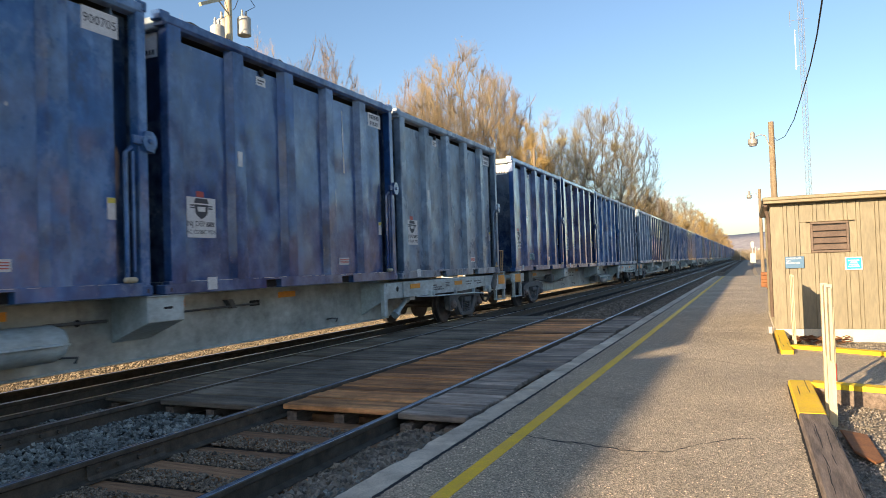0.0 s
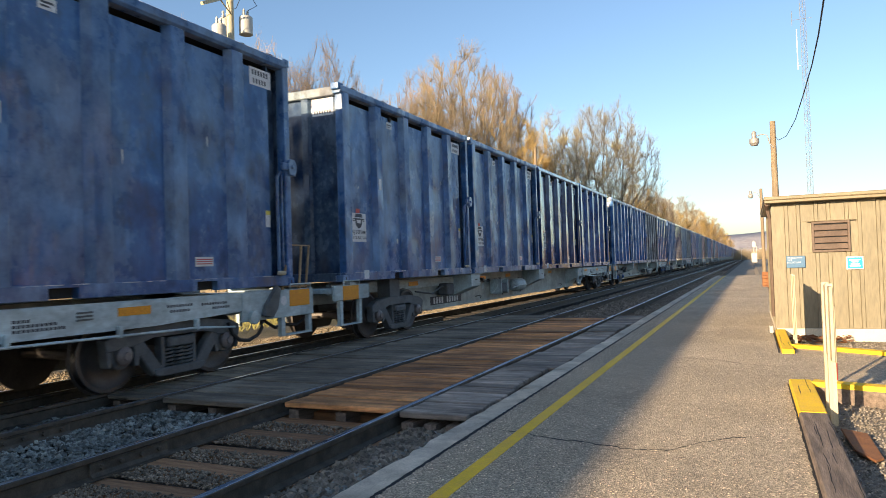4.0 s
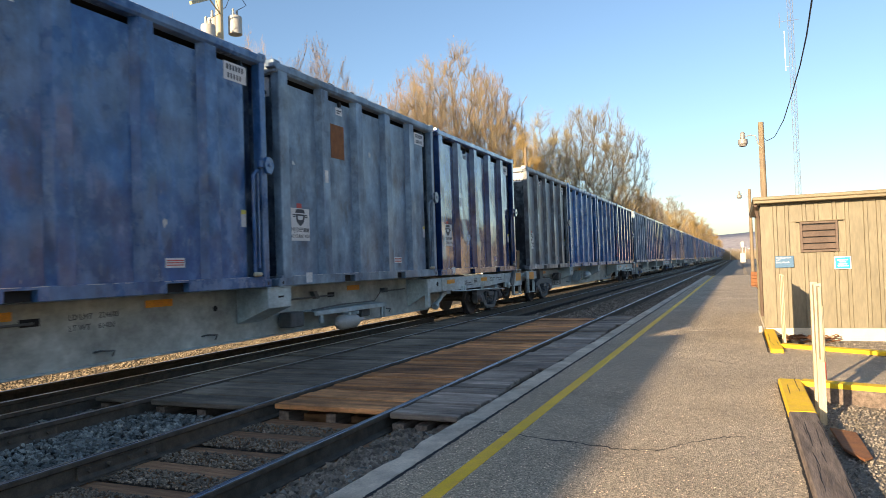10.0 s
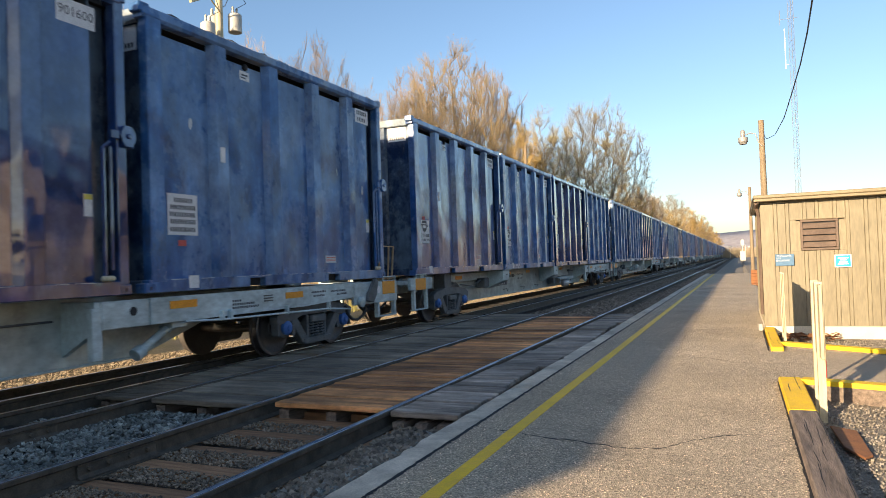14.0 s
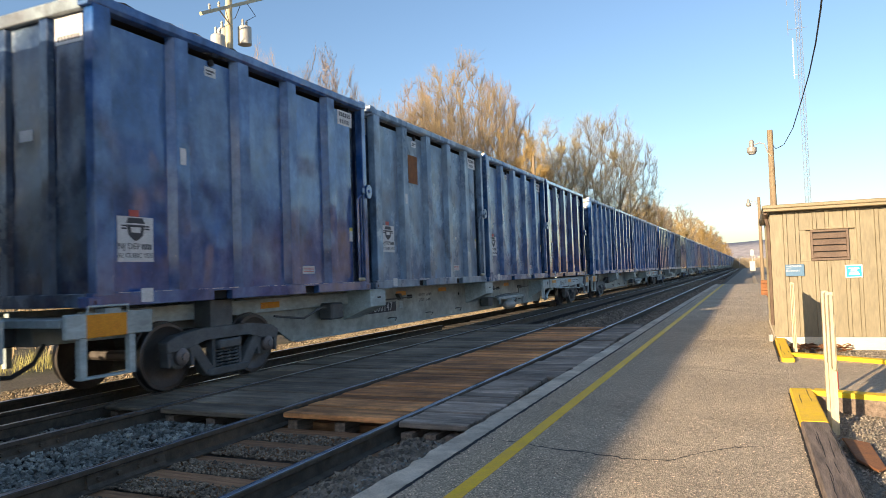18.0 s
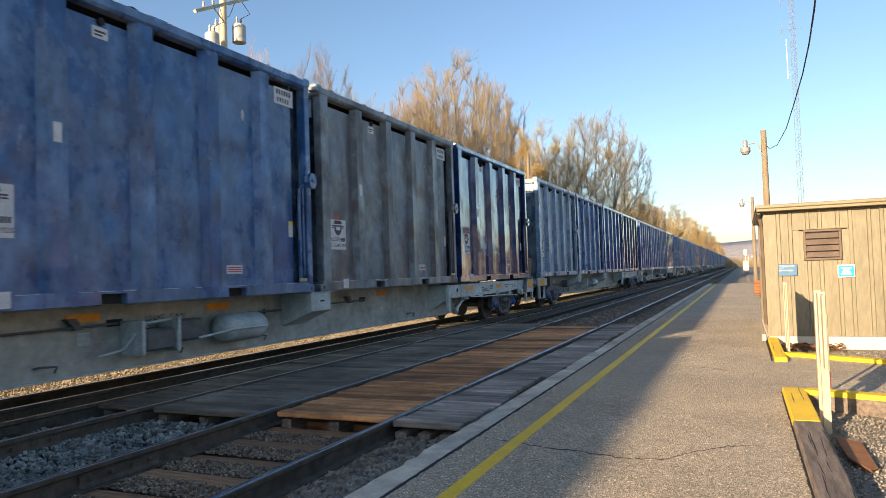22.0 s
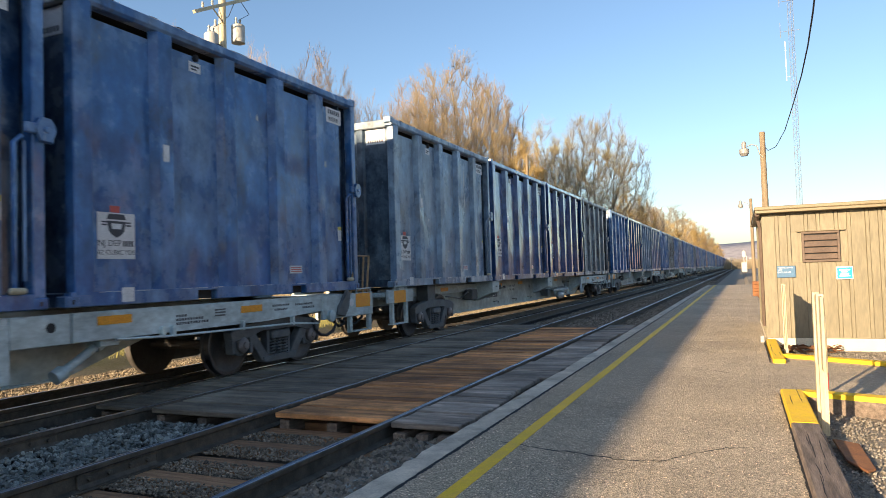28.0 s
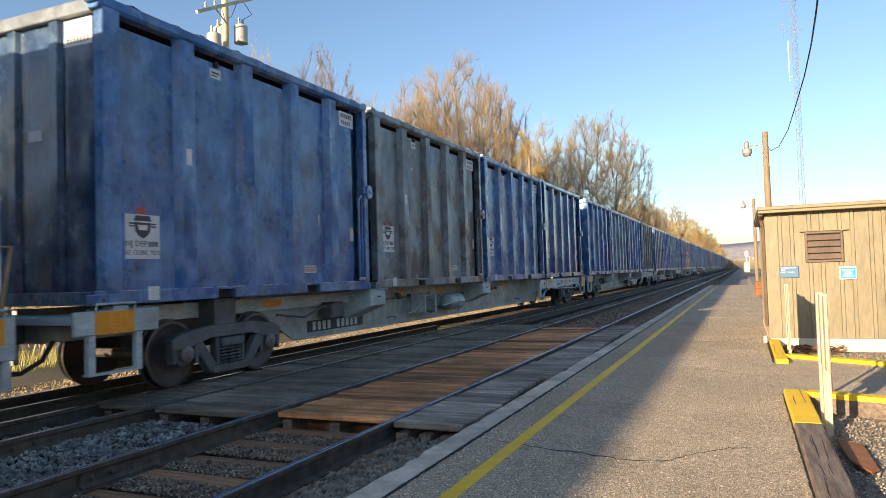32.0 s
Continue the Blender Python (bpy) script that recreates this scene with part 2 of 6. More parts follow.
YELLOW = mat("yellow_paint", (0.86, 0.52, 0.012), (0.95, 0.64, 0.02), 9, 0.6, 0, 0.4, 150, dist=0.003, blotch=0.12)
TIMBER = mat("weathered_timber", (0.11, 0.082, 0.064), (0.33, 0.255, 0.20), 4.5, 0.9, 0, 0.8, 26, (6, 0.6, 6), dist=0.01)
TAN = mat("tan_siding", (0.208, 0.178, 0.115), (0.256, 0.22, 0.145), 1.3, 0.5, 0, 0.05, 9, (3, 3, 0.6), piece=0.05)
TANTRIM = mat("tan_trim", (0.235, 0.19, 0.115), (0.285, 0.235, 0.15), 2, 0.5, 0, 0.1, 40)
BROWNMETAL = mat("brown_louver", (0.10, 0.068, 0.05), (0.16, 0.11, 0.08), 4, 0.55, 0, 0.1, 50)
CREAM = mat("cream_paint", (0.66, 0.58, 0.42), (0.78, 0.70, 0.54), 3, 0.7, 0, 0.3, 70)
POSTW = mat("post_cream", (0.46, 0.39, 0.25), (0.66, 0.58, 0.41), 4, 0.65, 0, 0.4, 40, (6, 6, 0.8))
POLEW = mat("pole_wood", (0.17, 0.125, 0.08), (0.33, 0.255, 0.165), 2, 0.85, 0, 0.6, 20, (6, 6, 0.4), dist=0.01)
LAMPGREY = mat("lamp_aluminium", (0.24, 0.23, 0.215), (0.36, 0.345, 0.325), 6, 0.5, 0.2, 0.1, 50)
WIRE = mat("black_wire", (0.012, 0.012, 0.012), (0.02, 0.02, 0.02), 6, 0.6, 0, 0, 50)
SIGNBLUE = mat("sign_blue", (0.06, 0.15, 0.27), (0.08, 0.19, 0.33), 5, 0.45, 0, 0, 50)
SIGNTEAL = mat("sign_teal", (0.0, 0.36, 0.52), (0.01, 0.44, 0.60), 5, 0.4, 0, 0, 50)
RUSTPLATE = mat("rusty_plate", (0.20, 0.08, 0.035), (0.34, 0.15, 0.06), 7, 0.85, 0.1, 0.5, 60)
TOWERSTEEL = mat("tower_steel", (0.19, 0.22, 0.27), (0.27, 0.30, 0.35), 3, 0.5, 0.2, 0, 50)
INSUL = mat("grey_can", (0.44, 0.43, 0.40), (0.55, 0.54, 0.50), 4, 0.5, 0.0, 0.1, 50)
BARK = mat("bark", (0.09, 0.075, 0.058), (0.20, 0.165, 0.125), 3, 0.9, 0, 0.5, 20, (4, 4, 0.8))
TWIG = mat("twig", (0.225, 0.18, 0.115), (0.325, 0.26, 0.165), 0.5, 0.85, 0, 0, 20, coords="Object")
TWIGRED = mat("red_twig", (0.225, 0.172, 0.13), (0.34, 0.265, 0.20), 0.4, 0.85, 0, 0, 20, coords="Object")
TWIGGREY = mat("grey_twig", (0.20, 0.17, 0.125), (0.32, 0.275, 0.20), 0.4, 0.85, 0, 0, 20, coords="Object")
TWIGGOLD = mat("gold_twig", (0.34, 0.23, 0.085), (0.48, 0.33, 0.13), 0.4, 0.85, 0, 0, 20, coords="Object")
BUDS = mat("buds", (0.44, 0.31, 0.13), (0.56, 0.42, 0.19), 0.6, 0.8, 0, 0, 20, piece=0.4, island=True)
BUDSR = mat("red_buds", (0.38, 0.24, 0.16), (0.47, 0.32, 0.22), 0.6, 0.8, 0, 0, 20, piece=0.4, island=True)
BUDSG = mat("green_buds", (0.38, 0.34, 0.13), (0.50, 0.45, 0.20), 0.6, 0.8, 0, 0, 20, piece=0.4, island=True)
GRASSM = mat("grass_blades", (0.16, 0.15, 0.04), (0.28, 0.26, 0.08), 1.5, 0.8, 0, 0, 20, piece=0.4, island=True)


def asphalt():
    m, n, l, b = nodes_of("asphalt")
    grit = n.new("ShaderNodeTexVoronoi")
    tc = n.new("ShaderNodeTexCoord")
    l.new(tc.outputs["Object"], grit.inputs["Vector"])
    grit.inputs["Scale"].default_value = 120
    tone = ramp(n, l, grit.outputs["Color"], ((0.10, 0.30), (0.55, 0.95), (0.85, 1.5), (0.97, 3.4)))
    big = noise_node(n, l, 0.7, 5)
    fine = noise_node(n, l, 9, 5)
    col = mix(n, l, "MIX", ramp(n, l, big.outputs[0], ((0.3, 0.0), (0.7, 1.0))), (0.41, 0.335, 0.24), (0.57, 0.47, 0.34))
    col = mix(n, l, "MULTIPLY", 0.9, col, tone)
    col = mix(n, l, "MULTIPLY", 0.5, col, ramp(n, l, fine.outputs[0], ((0.3, 0.75), (0.7, 1.15))))
    l.new(col, b.inputs["Base Color"])
    b.inputs["Roughness"].default_value = 0.9
    bump(n, l, b, grit.outputs["Distance"], 1.0, 0.008)
    return m


ASPHALT = asphalt()


def ground_mat():
    m, n, l, b = nodes_of("ground")
    big = noise_node(n, l, 0.35, 6)
    grit = noise_node(n, l, 28, 4, rough=0.8)
    col = mix(n, l, "MIX", ramp(n, l, big.outputs[0], ((0.42, 0.0), (0.62, 1.0))), (0.27, 0.225, 0.165), (0.17, 0.155, 0.07))
    col = mix(n, l, "MULTIPLY", 0.9, col, ramp(n, l, grit.outputs[0], ((0.3, 0.45), (0.7, 1.4))))
    l.new(col, b.inputs["Base Color"])
    b.inputs["Roughness"].default_value = 0.95
    bump(n, l, b, grit.outputs[0], 1.0, 0.03)
    return m


GROUND = ground_mat()
# far-track bed: oily black, its colour deepened for the shade under the train
BEDDARK = mat("shaded_bed", (0.010, 0.009, 0.008), (0.032, 0.027, 0.023), 6, 0.95, 0, 1.0, 40, dist=0.02)
BED = mat("track_bed", (0.05, 0.04, 0.03), (0.13, 0.10, 0.07), 6, 0.95, 0, 1.0, 40, dist=0.02)
GRAVEL = mat("fine_gravel", (0.18, 0.155, 0.12), (0.36, 0.31, 0.245), 30, 0.95, 0, 1.0, 70, dist=0.02)
YARD = mat("yard_asphalt", (0.16, 0.175, 0.19), (0.22, 0.24, 0.26), 0.8, 0.9, 0, 0.5, 60, dist=0.01)
# pale and greyish: the haze of distance is put into the ridge's colour
HILL = mat("hazed_woods", (0.33, 0.31, 0.33), (0.41, 0.38, 0.39), 0.02, 0.95, 0, 0.6, 0.12, dist=4.0)


# ---- mesh helpers ----
def box(bm, x0, x1, y0, y1, z0, z1, bevel=0.0):
    vs = [bm.verts.new((x, y, z)) for x in (x0, x1) for y in (y0, y1) for z in (z0, z1)]
    fs = [bm.faces.new([vs[i] for i in q]) for q in ((0, 1, 3, 2), (4, 6, 7, 5), (0, 4, 5, 1), (2, 3, 7, 6), (0, 2, 6, 4), (1, 5, 7, 3))]
    if bevel:
        es = list({e for f in fs for e in f.edges})
        bmesh.ops.bevel(bm, geom=es, offset=bevel, segments=1, affect="EDGES")


def prism(bm, pts, axis, a, b, bevel=0.0):
    """An outline in the two other axes, drawn out along one axis from a to b."""
    def at(p, q):
        return {"x": (q, p[0], p[1]), "y": (p[0], q, p[1]), "z": (p[0], p[1], q)}[axis]
    lo, hi = [bm.verts.new(at(p, a)) for p in pts], [bm.verts.new(at(p, b)) for p in pts]
    k = len(pts)
    fs = [bm.faces.new(lo), bm.faces.new(hi[::-1])] + [bm.faces.new((lo[i], hi[i], hi[(i + 1) % k], lo[(i + 1) % k])) for i in range(k)]
    if bevel:
        bmesh.ops.bevel(bm, geom=list({e for f in fs for e in f.edges}), offset=bevel, segments=1, affect="EDGES")


def tube(bm, pts, radii, sides=8, caps=True):
    """A round bar along a line of points."""
    pts = [Vector(p) for p in pts]
    if isinstance(radii, (int, float)):
        radii = [radii] * len(pts)
    rings, side = [], None
    for i, p in enumerate(pts):
        d = (pts[min(i + 1, len(pts) - 1)] - pts[max(i - 1, 0)]).normalized()
        if side is None or abs(side.dot(d)) > 0.95:
            side = d.orthogonal().normalized()
        u = (side - d * side.dot(d)).normalized()
        side, w = u, d.cross(u)
        rings.append([bm.verts.new(p + (u * math.cos(2 * math.pi * k / sides) + w * math.sin(2 * math.pi * k / sides)) * radii[i]) for k in range(sides)])
    for r0, r1 in zip(rings, rings[1:]):
        for k in range(sides):
            bm.faces.new((r0[k], r0[(k + 1) % sides], r1[(k + 1) % sides], r1[k]))
    if caps:
        bm.faces.new(rings[0][::-1])
        bm.faces.new(rings[-1])


def lathe(bm, rings, sides=24, axis="x", centre=(0, 0, 0), caps=True):
    """Rings of (place along the axis, radius), closed at both ends."""
    def at(q, r, k):
        a = 2 * math.pi * k / sides
        u, w = r * math.cos(a), r * math.sin(a)
        p = {"x": (q, u, w), "y": (u, q, w), "z": (u, w, q)}[axis]
        return bm.verts.new(Vector(p) + Vector(centre))
    rows = [[at(q, r, k) for k in range(sides)] for q, r in rings]
    for r0, r1 in zip(rows, rows[1:]):
        for k in range(sides):
            bm.faces.new((r0[k], r1[k], r1[(k + 1) % sides], r0[(k + 1) % sides]))
    if caps:
        bm.faces.new(rows[0])
        bm.faces.new(rows[-1][::-1])


def mesh_of(name, bm, material, smooth=False):
    bmesh.ops.recalc_face_normals(bm, faces=bm.faces)
    me = bpy.data.meshes.new(name)
    bm.to_mesh(me)
    bm.free()
    me.materials.append(material)
    if smooth:
        me.shade_smooth()
        me.set_sharp_from_angle(angle=radians(40))
    return me


def part(name, bm, material, parent=None, label="", smooth=False):
    ob = new(name, mesh_of(name, bm, material, smooth))
    ob.parent = parent
    if name == "print":
        ob["kind"] = "stuff"
    if label:
        ob["label"] = label
    return ob


def boxpart(name, dims, material, parent, label="", bevel=0.004):
    bm = bmesh.new()
    box(bm, *dims, bevel=bevel)
    return part(name, bm, material, parent, label)


def flat_mesh(name, verts, faces, material):
    me = bpy.data.meshes.new(name)
    me.from_pydata(verts, [], faces)
    me.materials.append(material)
    me.update()
    return me


def lettering(text, size, material, parent, m, name="lettering", spread=1.0):
    """Raised letters lying in the plane of m's x and y, centred."""
    cu = bpy.data.curves.new(name, "FONT")
    cu.body, cu.size, cu.extrude, cu.align_x, cu.align_y, cu.resolution_u, cu.space_character = text, size, 0.001, "CENTER", "CENTER", 2, spread
    tmp = bpy.data.objects.new(name, cu)
    me = bpy.data.meshes.new_from_object(tmp)
    bpy.data.objects.remove(tmp)
    me.materials.append(material)
    ob = new(name, me)
    ob.parent = parent
    ob.matrix_basis = m
    ob["kind"] = "stuff"
    return ob


SIDEWAYS = Matrix(((0, 0, 1, 0), (1, 0, 0, 0), (0, 1, 0, 0), (0, 0, 0, 1)))   # letters on a wall that faces +x
FACING = Matrix(((1, 0, 0, 0), (0, 0, -1, 0), (0, 1, 0, 0), (0, 0, 0, 1)))    # letters on a wall that faces -y

# ---- the ground, the tracks, the platform ----
def ground_sheet():
    xs = [-1500, -500, -200, -90, -50, -30, -22, -16, -13, -11.2, -10.2, -9.3, -6.0, -2.6, -2.02, -1.9, 0.25, 0.5, 2, 6, 12, 30, 60, 150, 500, 1500]
    zs = [8, 6, 3, 1.0, 0.6, 0.4, 0.25, 0.0, -0.2, -0.30, -0.36, -0.36, -0.36, -0.36, -0.36, -0.36, -0.36, -0.14, -0.14, -0.15, -0.2, -0.3, -0.3, -0.3, 0, 4]
    ys = [-600, -200, -80, -40, -20, -10, -4, 0, 3, 6, 9, 12, 16, 20, 26, 34, 44, 60, 80, 110, 150, 220, 320, 500, 800, 1200, 1500]
    verts = [(x, y, z + (noise.noise(Vector((x * 0.2, y * 0.13, 0))) * 0.12 if x < -10.5 or x > 7 else 0)) for y in ys for x, z in zip(xs, zs)]
    w = len(xs)
    faces = [(j * w + i, j * w + i + 1, (j + 1) * w + i + 1, (j + 1) * w + i) for j in range(len(ys) - 1) for i in range(w - 1)]
    me = flat_mesh("ground", verts, faces, GROUND)
    me.materials.append(BED)
    me.materials.append(GRAVEL)
    me.materials.append(YARD)
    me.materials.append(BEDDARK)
    for f in me.polygons:
        x = sum(me.vertices[v].co.x for v in f.vertices) / 4
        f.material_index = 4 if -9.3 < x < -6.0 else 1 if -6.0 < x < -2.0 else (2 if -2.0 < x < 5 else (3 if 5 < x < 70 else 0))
    tagged(new("ground", me), "gravel, dry grass and dark ballast bed around the tracks", "ground", kind="structure")


ground_sheet()


def rail(x, y0, y1, name, top=RAIL):
    """A rail with head, web and foot, its worn top a strip of bright steel."""
    base = new(name)
    tagged(base, "rusty steel rail with a bright worn top", "rail", "rails", "structure")
    bm = bmesh.new()
    prof = [(-0.07, -0.175), (0.07, -0.175), (0.07, -0.162), (0.012, -0.145), (0.009, -0.05), (0.036, -0.035), (0.036, -0.006), (0.03, 0.0), (-0.03, 0.0), (-0.036, -0.006), (-0.036, -0.035), (-0.009, -0.05), (-0.012, -0.145), (-0.07, -0.162)]
    prism(bm, [(x + p, top - 0.002 + q) for p, q in prof], "y", y0, y1)
    part("rail_body", bm, RAILSIDE, base)
    bm = bmesh.new()
    prism(bm, [(x - 0.028, top - 0.001), (x + 0.028, top - 0.001), (x + 0.024, top + 0.001), (x - 0.024, top + 0.001)], "y", y0, y1)
    part("running_surface", bm, RAILTOP, base, "bright worn steel strip")


for track in (NEAR, FAR):
    for s in (-1, 1):
        rail(track + s * 0.7525, -40, 900, "rail", RAIL if track == NEAR else RAIL - 0.037)
# old rails laid as guards along the crossing: one between the far rails, one outside them
rail(FAR + 0.02, -3, 17.6, "guard_rail", RAIL - 0.037)
rail(-6.19, -3, 110, "guard_rail", RAIL - 0.002)


def fish_plate(x, y, top):
    """A joint bar with its bolts on the side of a rail that faces the platform."""
    bm = bmesh.new()
    prism(bm, [(x + 0.012, top - 0.142), (x + 0.06, top - 0.155), (x + 0.034, top - 0.125), (x + 0.030, top - 0.065), (x + 0.037, top - 0.045), (x + 0.012, top - 0.05)], "y", y - 0.38, y + 0.38, 0.003)
    base = part("joint_bar", bm, RAILSIDE)
    tagged(base, "rusty bolted joint bar on a rail", "joint bar", "joint bars")
    for q in (-0.28, -0.1, 0.1, 0.28):
        bm = bmesh.new()
        lathe(bm, [(x + 0.028, 0.02), (x + 0.058, 0.02), (x + 0.06, 0.012)], 6, "x", (0, y + q, top - 0.093))
        part("bolt", bm, RAILSIDE, base)


fish_plate(NEAR - 0.7525, 4.05, RAIL)
fish_plate(-6.19, 4.3, RAIL)
fish_plate(NEAR - 0.7525, 15.9, RAIL)


def ties(track, name):
    base = tagged(new(name), "weathered brown wooden railway ties in ballast", "railway ties", kind="structure")
    bm = bmesh.new()
    prism(bm, [(-1.28, -0.18), (1.28, -0.18), (1.28, -0.01), (1.27, 0.0), (-1.27, 0.0), (-1.28, -0.01)], "y", -0.11, 0.11)
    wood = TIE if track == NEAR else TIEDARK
    me = mesh_of("tie", bm, wood)
    old = me.copy()
    old.materials[0] = TIEOLD if track == NEAR else wood
    rng = random.Random(5 if track == NEAR else 6)
    for i in range(62):
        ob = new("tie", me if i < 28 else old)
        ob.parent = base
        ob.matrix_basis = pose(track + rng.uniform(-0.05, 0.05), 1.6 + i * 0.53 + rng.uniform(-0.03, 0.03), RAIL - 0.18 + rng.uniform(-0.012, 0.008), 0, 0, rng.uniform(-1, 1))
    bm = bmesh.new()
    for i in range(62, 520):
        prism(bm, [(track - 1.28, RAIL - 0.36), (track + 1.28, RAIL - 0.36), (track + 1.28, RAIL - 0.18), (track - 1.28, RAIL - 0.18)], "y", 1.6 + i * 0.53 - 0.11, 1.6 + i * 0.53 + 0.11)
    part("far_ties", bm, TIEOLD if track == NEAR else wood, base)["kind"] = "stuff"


ties(NEAR, "ties_near_track")
ties(FAR, "ties_far_track")


def stones(name, count, area, z, size, material, label, seed, keep=None):
    """Loose broken stones, each a squashed eight-faced lump, in one mesh."""
    rs = np.random.RandomState(seed)
    base_v = np.array([(1, 0, 0), (-1, 0, 0), (0, 1, 0), (0, -1, 0), (0, 0, 1), (0, 0, -1)], float)
    base_f = np.array([(0, 2, 4), (2, 1, 4), (1, 3, 4), (3, 0, 4), (2, 0, 5), (1, 2, 5), (3, 1, 5), (0, 3, 5)])
    x = rs.uniform(area[0], area[1], count)
    y = area[2] + (area[3] - area[2]) * rs.uniform(0, 1, count) ** 1.5
    if keep is not None:
        ok = keep(x, y)
        x, y = x[ok], y[ok]
    k = len(x)
    s = size * rs.uniform(0.5, 1.25, (k, 1, 1)) * rs.uniform(0.65, 1.2, (k, 6, 1))
    a, b = rs.uniform(0, 6.28, k), rs.uniform(-0.7, 0.7, k)
    v = base_v[None] * s * np.array([1, 0.85, 0.7])
    c, sn = np.cos(b)[:, None], np.sin(b)[:, None]
    v = np.stack([v[..., 0] * c + v[..., 2] * sn, v[..., 1], -v[..., 0] * sn + v[..., 2] * c], -1)
    c, sn = np.cos(a)[:, None], np.sin(a)[:, None]
    v = np.stack([v[..., 0] * c - v[..., 1] * sn, v[..., 0] * sn + v[..., 1] * c, v[..., 2]], -1)
    v += np.stack([x, y, z + rs.uniform(-0.3, 0.5, k) * size], -1)[:, None]
    f = base_f[None] + 6 * np.arange(k)[:, None, None]
    me = flat_mesh(name, v.reshape(-1, 3).tolist(), f.reshape(-1, 3).tolist(), material)
    tagged(new(name, me), label, "ballast", kind="stuff")


def off_ties(x, y):
    """Clear of the ties and the rails, and not under the crossing."""
    open_bed = (y < 5.8) | (y > 17.5)
    u = np.abs((y - 1.6 + 0.265) % 0.53 - 0.265)
    near_tie = (np.abs(x - NEAR) < 1.28) | (np.abs(x - FAR) < 1.28)
    rails = np.minimum(np.abs(np.abs(x - NEAR) - 0.7525), np.abs(np.abs(x - FAR) - 0.7525)) > 0.075
    return (~near_tie | (u > 0.10)) & rails & open_bed


stones("ballast_crib", 46000, (-5.3, -2.5, 2.2, 9.0), -0.275, 0.016, STONEB, "brown-grey ballast stones between the ties", 3, lambda x, y: off_ties(x, y) & (np.abs(x - NEAR) < 1.3))
stones("ballast_shoulder", 60000, (-9.5, -2.19, 2.2, 14.0), -0.265, 0.034, STONE, "blue-grey broken ballast stones beside the rails", 4, lambda x, y: off_ties(x, y) & (np.abs(x - NEAR) > 1.15) & (np.abs(x - FAR) > 1.0))
stones("ballast_ahead", 34000, (-5.6, -2.2, 17.5, 75.0), -0.27, 0.05, GREYST, "dark grey ballast stones along the track past the crossing", 15)
stones("ballast_kerb", 7000, (-3.0, -2.19, 2.2, 5.85), -0.27, 0.042, GREYST, "grey broken stones between the rail and the kerb", 14)
stones("ballast_far", 42000, (-10.5, -8.85, 2.0, 44.0), -0.30, 0.032, GOLDST, "sunlit ballast stones beyond the far track", 8)
stones("gravel", 30000, (0.52, 3.6, 3.0, 12.5), -0.13, 0.013, GRAVST, "grey gravel beside the platform", 9, lambda x, y: (y < 7.45 - (x - 0.45) * 0.35) | (y > 10.55 - (x - 0.5) * 0.67))


def planks(name, x0, x1, y0, y1, material, wide, label, seed, top=RAIL - 0.012, thick=0.055):
    """A timber crossing: planks laid across, on bearers."""
    base = tagged(new(name), label, "timber crossing", kind="structure")
    rng = random.Random(seed)
    y, n = y0, 0
    sag, back = 0.0, 0.0
    while y < y1:
        if n % 5 == 0 and material is PLANKG:
            sag, back = rng.uniform(-0.035, 0.012), rng.uniform(-0.07, 0.05)
            y += 0.08
        n += 1
        d = wide * rng.uniform(0.85, 1.15)
        bm = bmesh.new()
        box(bm, x0 + rng.uniform(0, 0.02), x1 - rng.uniform(0, 0.03) + back, y, y + d - rng.uniform(0.012, 0.03), top + sag - thick, top + sag + rng.uniform(-0.012, 0.008) * (0.5 if material is PLANKG else 1), bevel=0.009)
        part("plank", bm, material, base)
        y += d
    for k, x in enumerate((x0 + 0.1, (x0 + x1) / 2, x1 - 0.12)):
        bm = bmesh.new()
        box(bm, x - 0.06, x + 0.06, y0 + 0.05, y1 - 0.03, top - thick - 0.17, top - thick - 0.03)
        part("bearer", bm, TIMBER, base)


planks("crossing_between_rails", NEAR - 0.66, NEAR + 0.70, 5.95, 16.6, PLANKB, 0.24, "rust-brown timber crossing planks between the rails", 1)
planks("crossing_edge", NEAR + 0.80, -2.43, 5.72, 17.4, PLANKG, 0.30, "grey weathered timber crossing planks by the kerb", 2)
planks("crossing_by_guard_rail", FAR + 0.84, -6.27, 5.9, 17.4, PLANKD, 0.26, "dark weathered timber planks along the far rail", 4, RAIL - 0.04)
planks("crossing_between_tracks", -6.11, NEAR - 0.83, 5.78, 17.4, PLANKD, 0.26, "dark weathered timber planks between the tracks", 3)


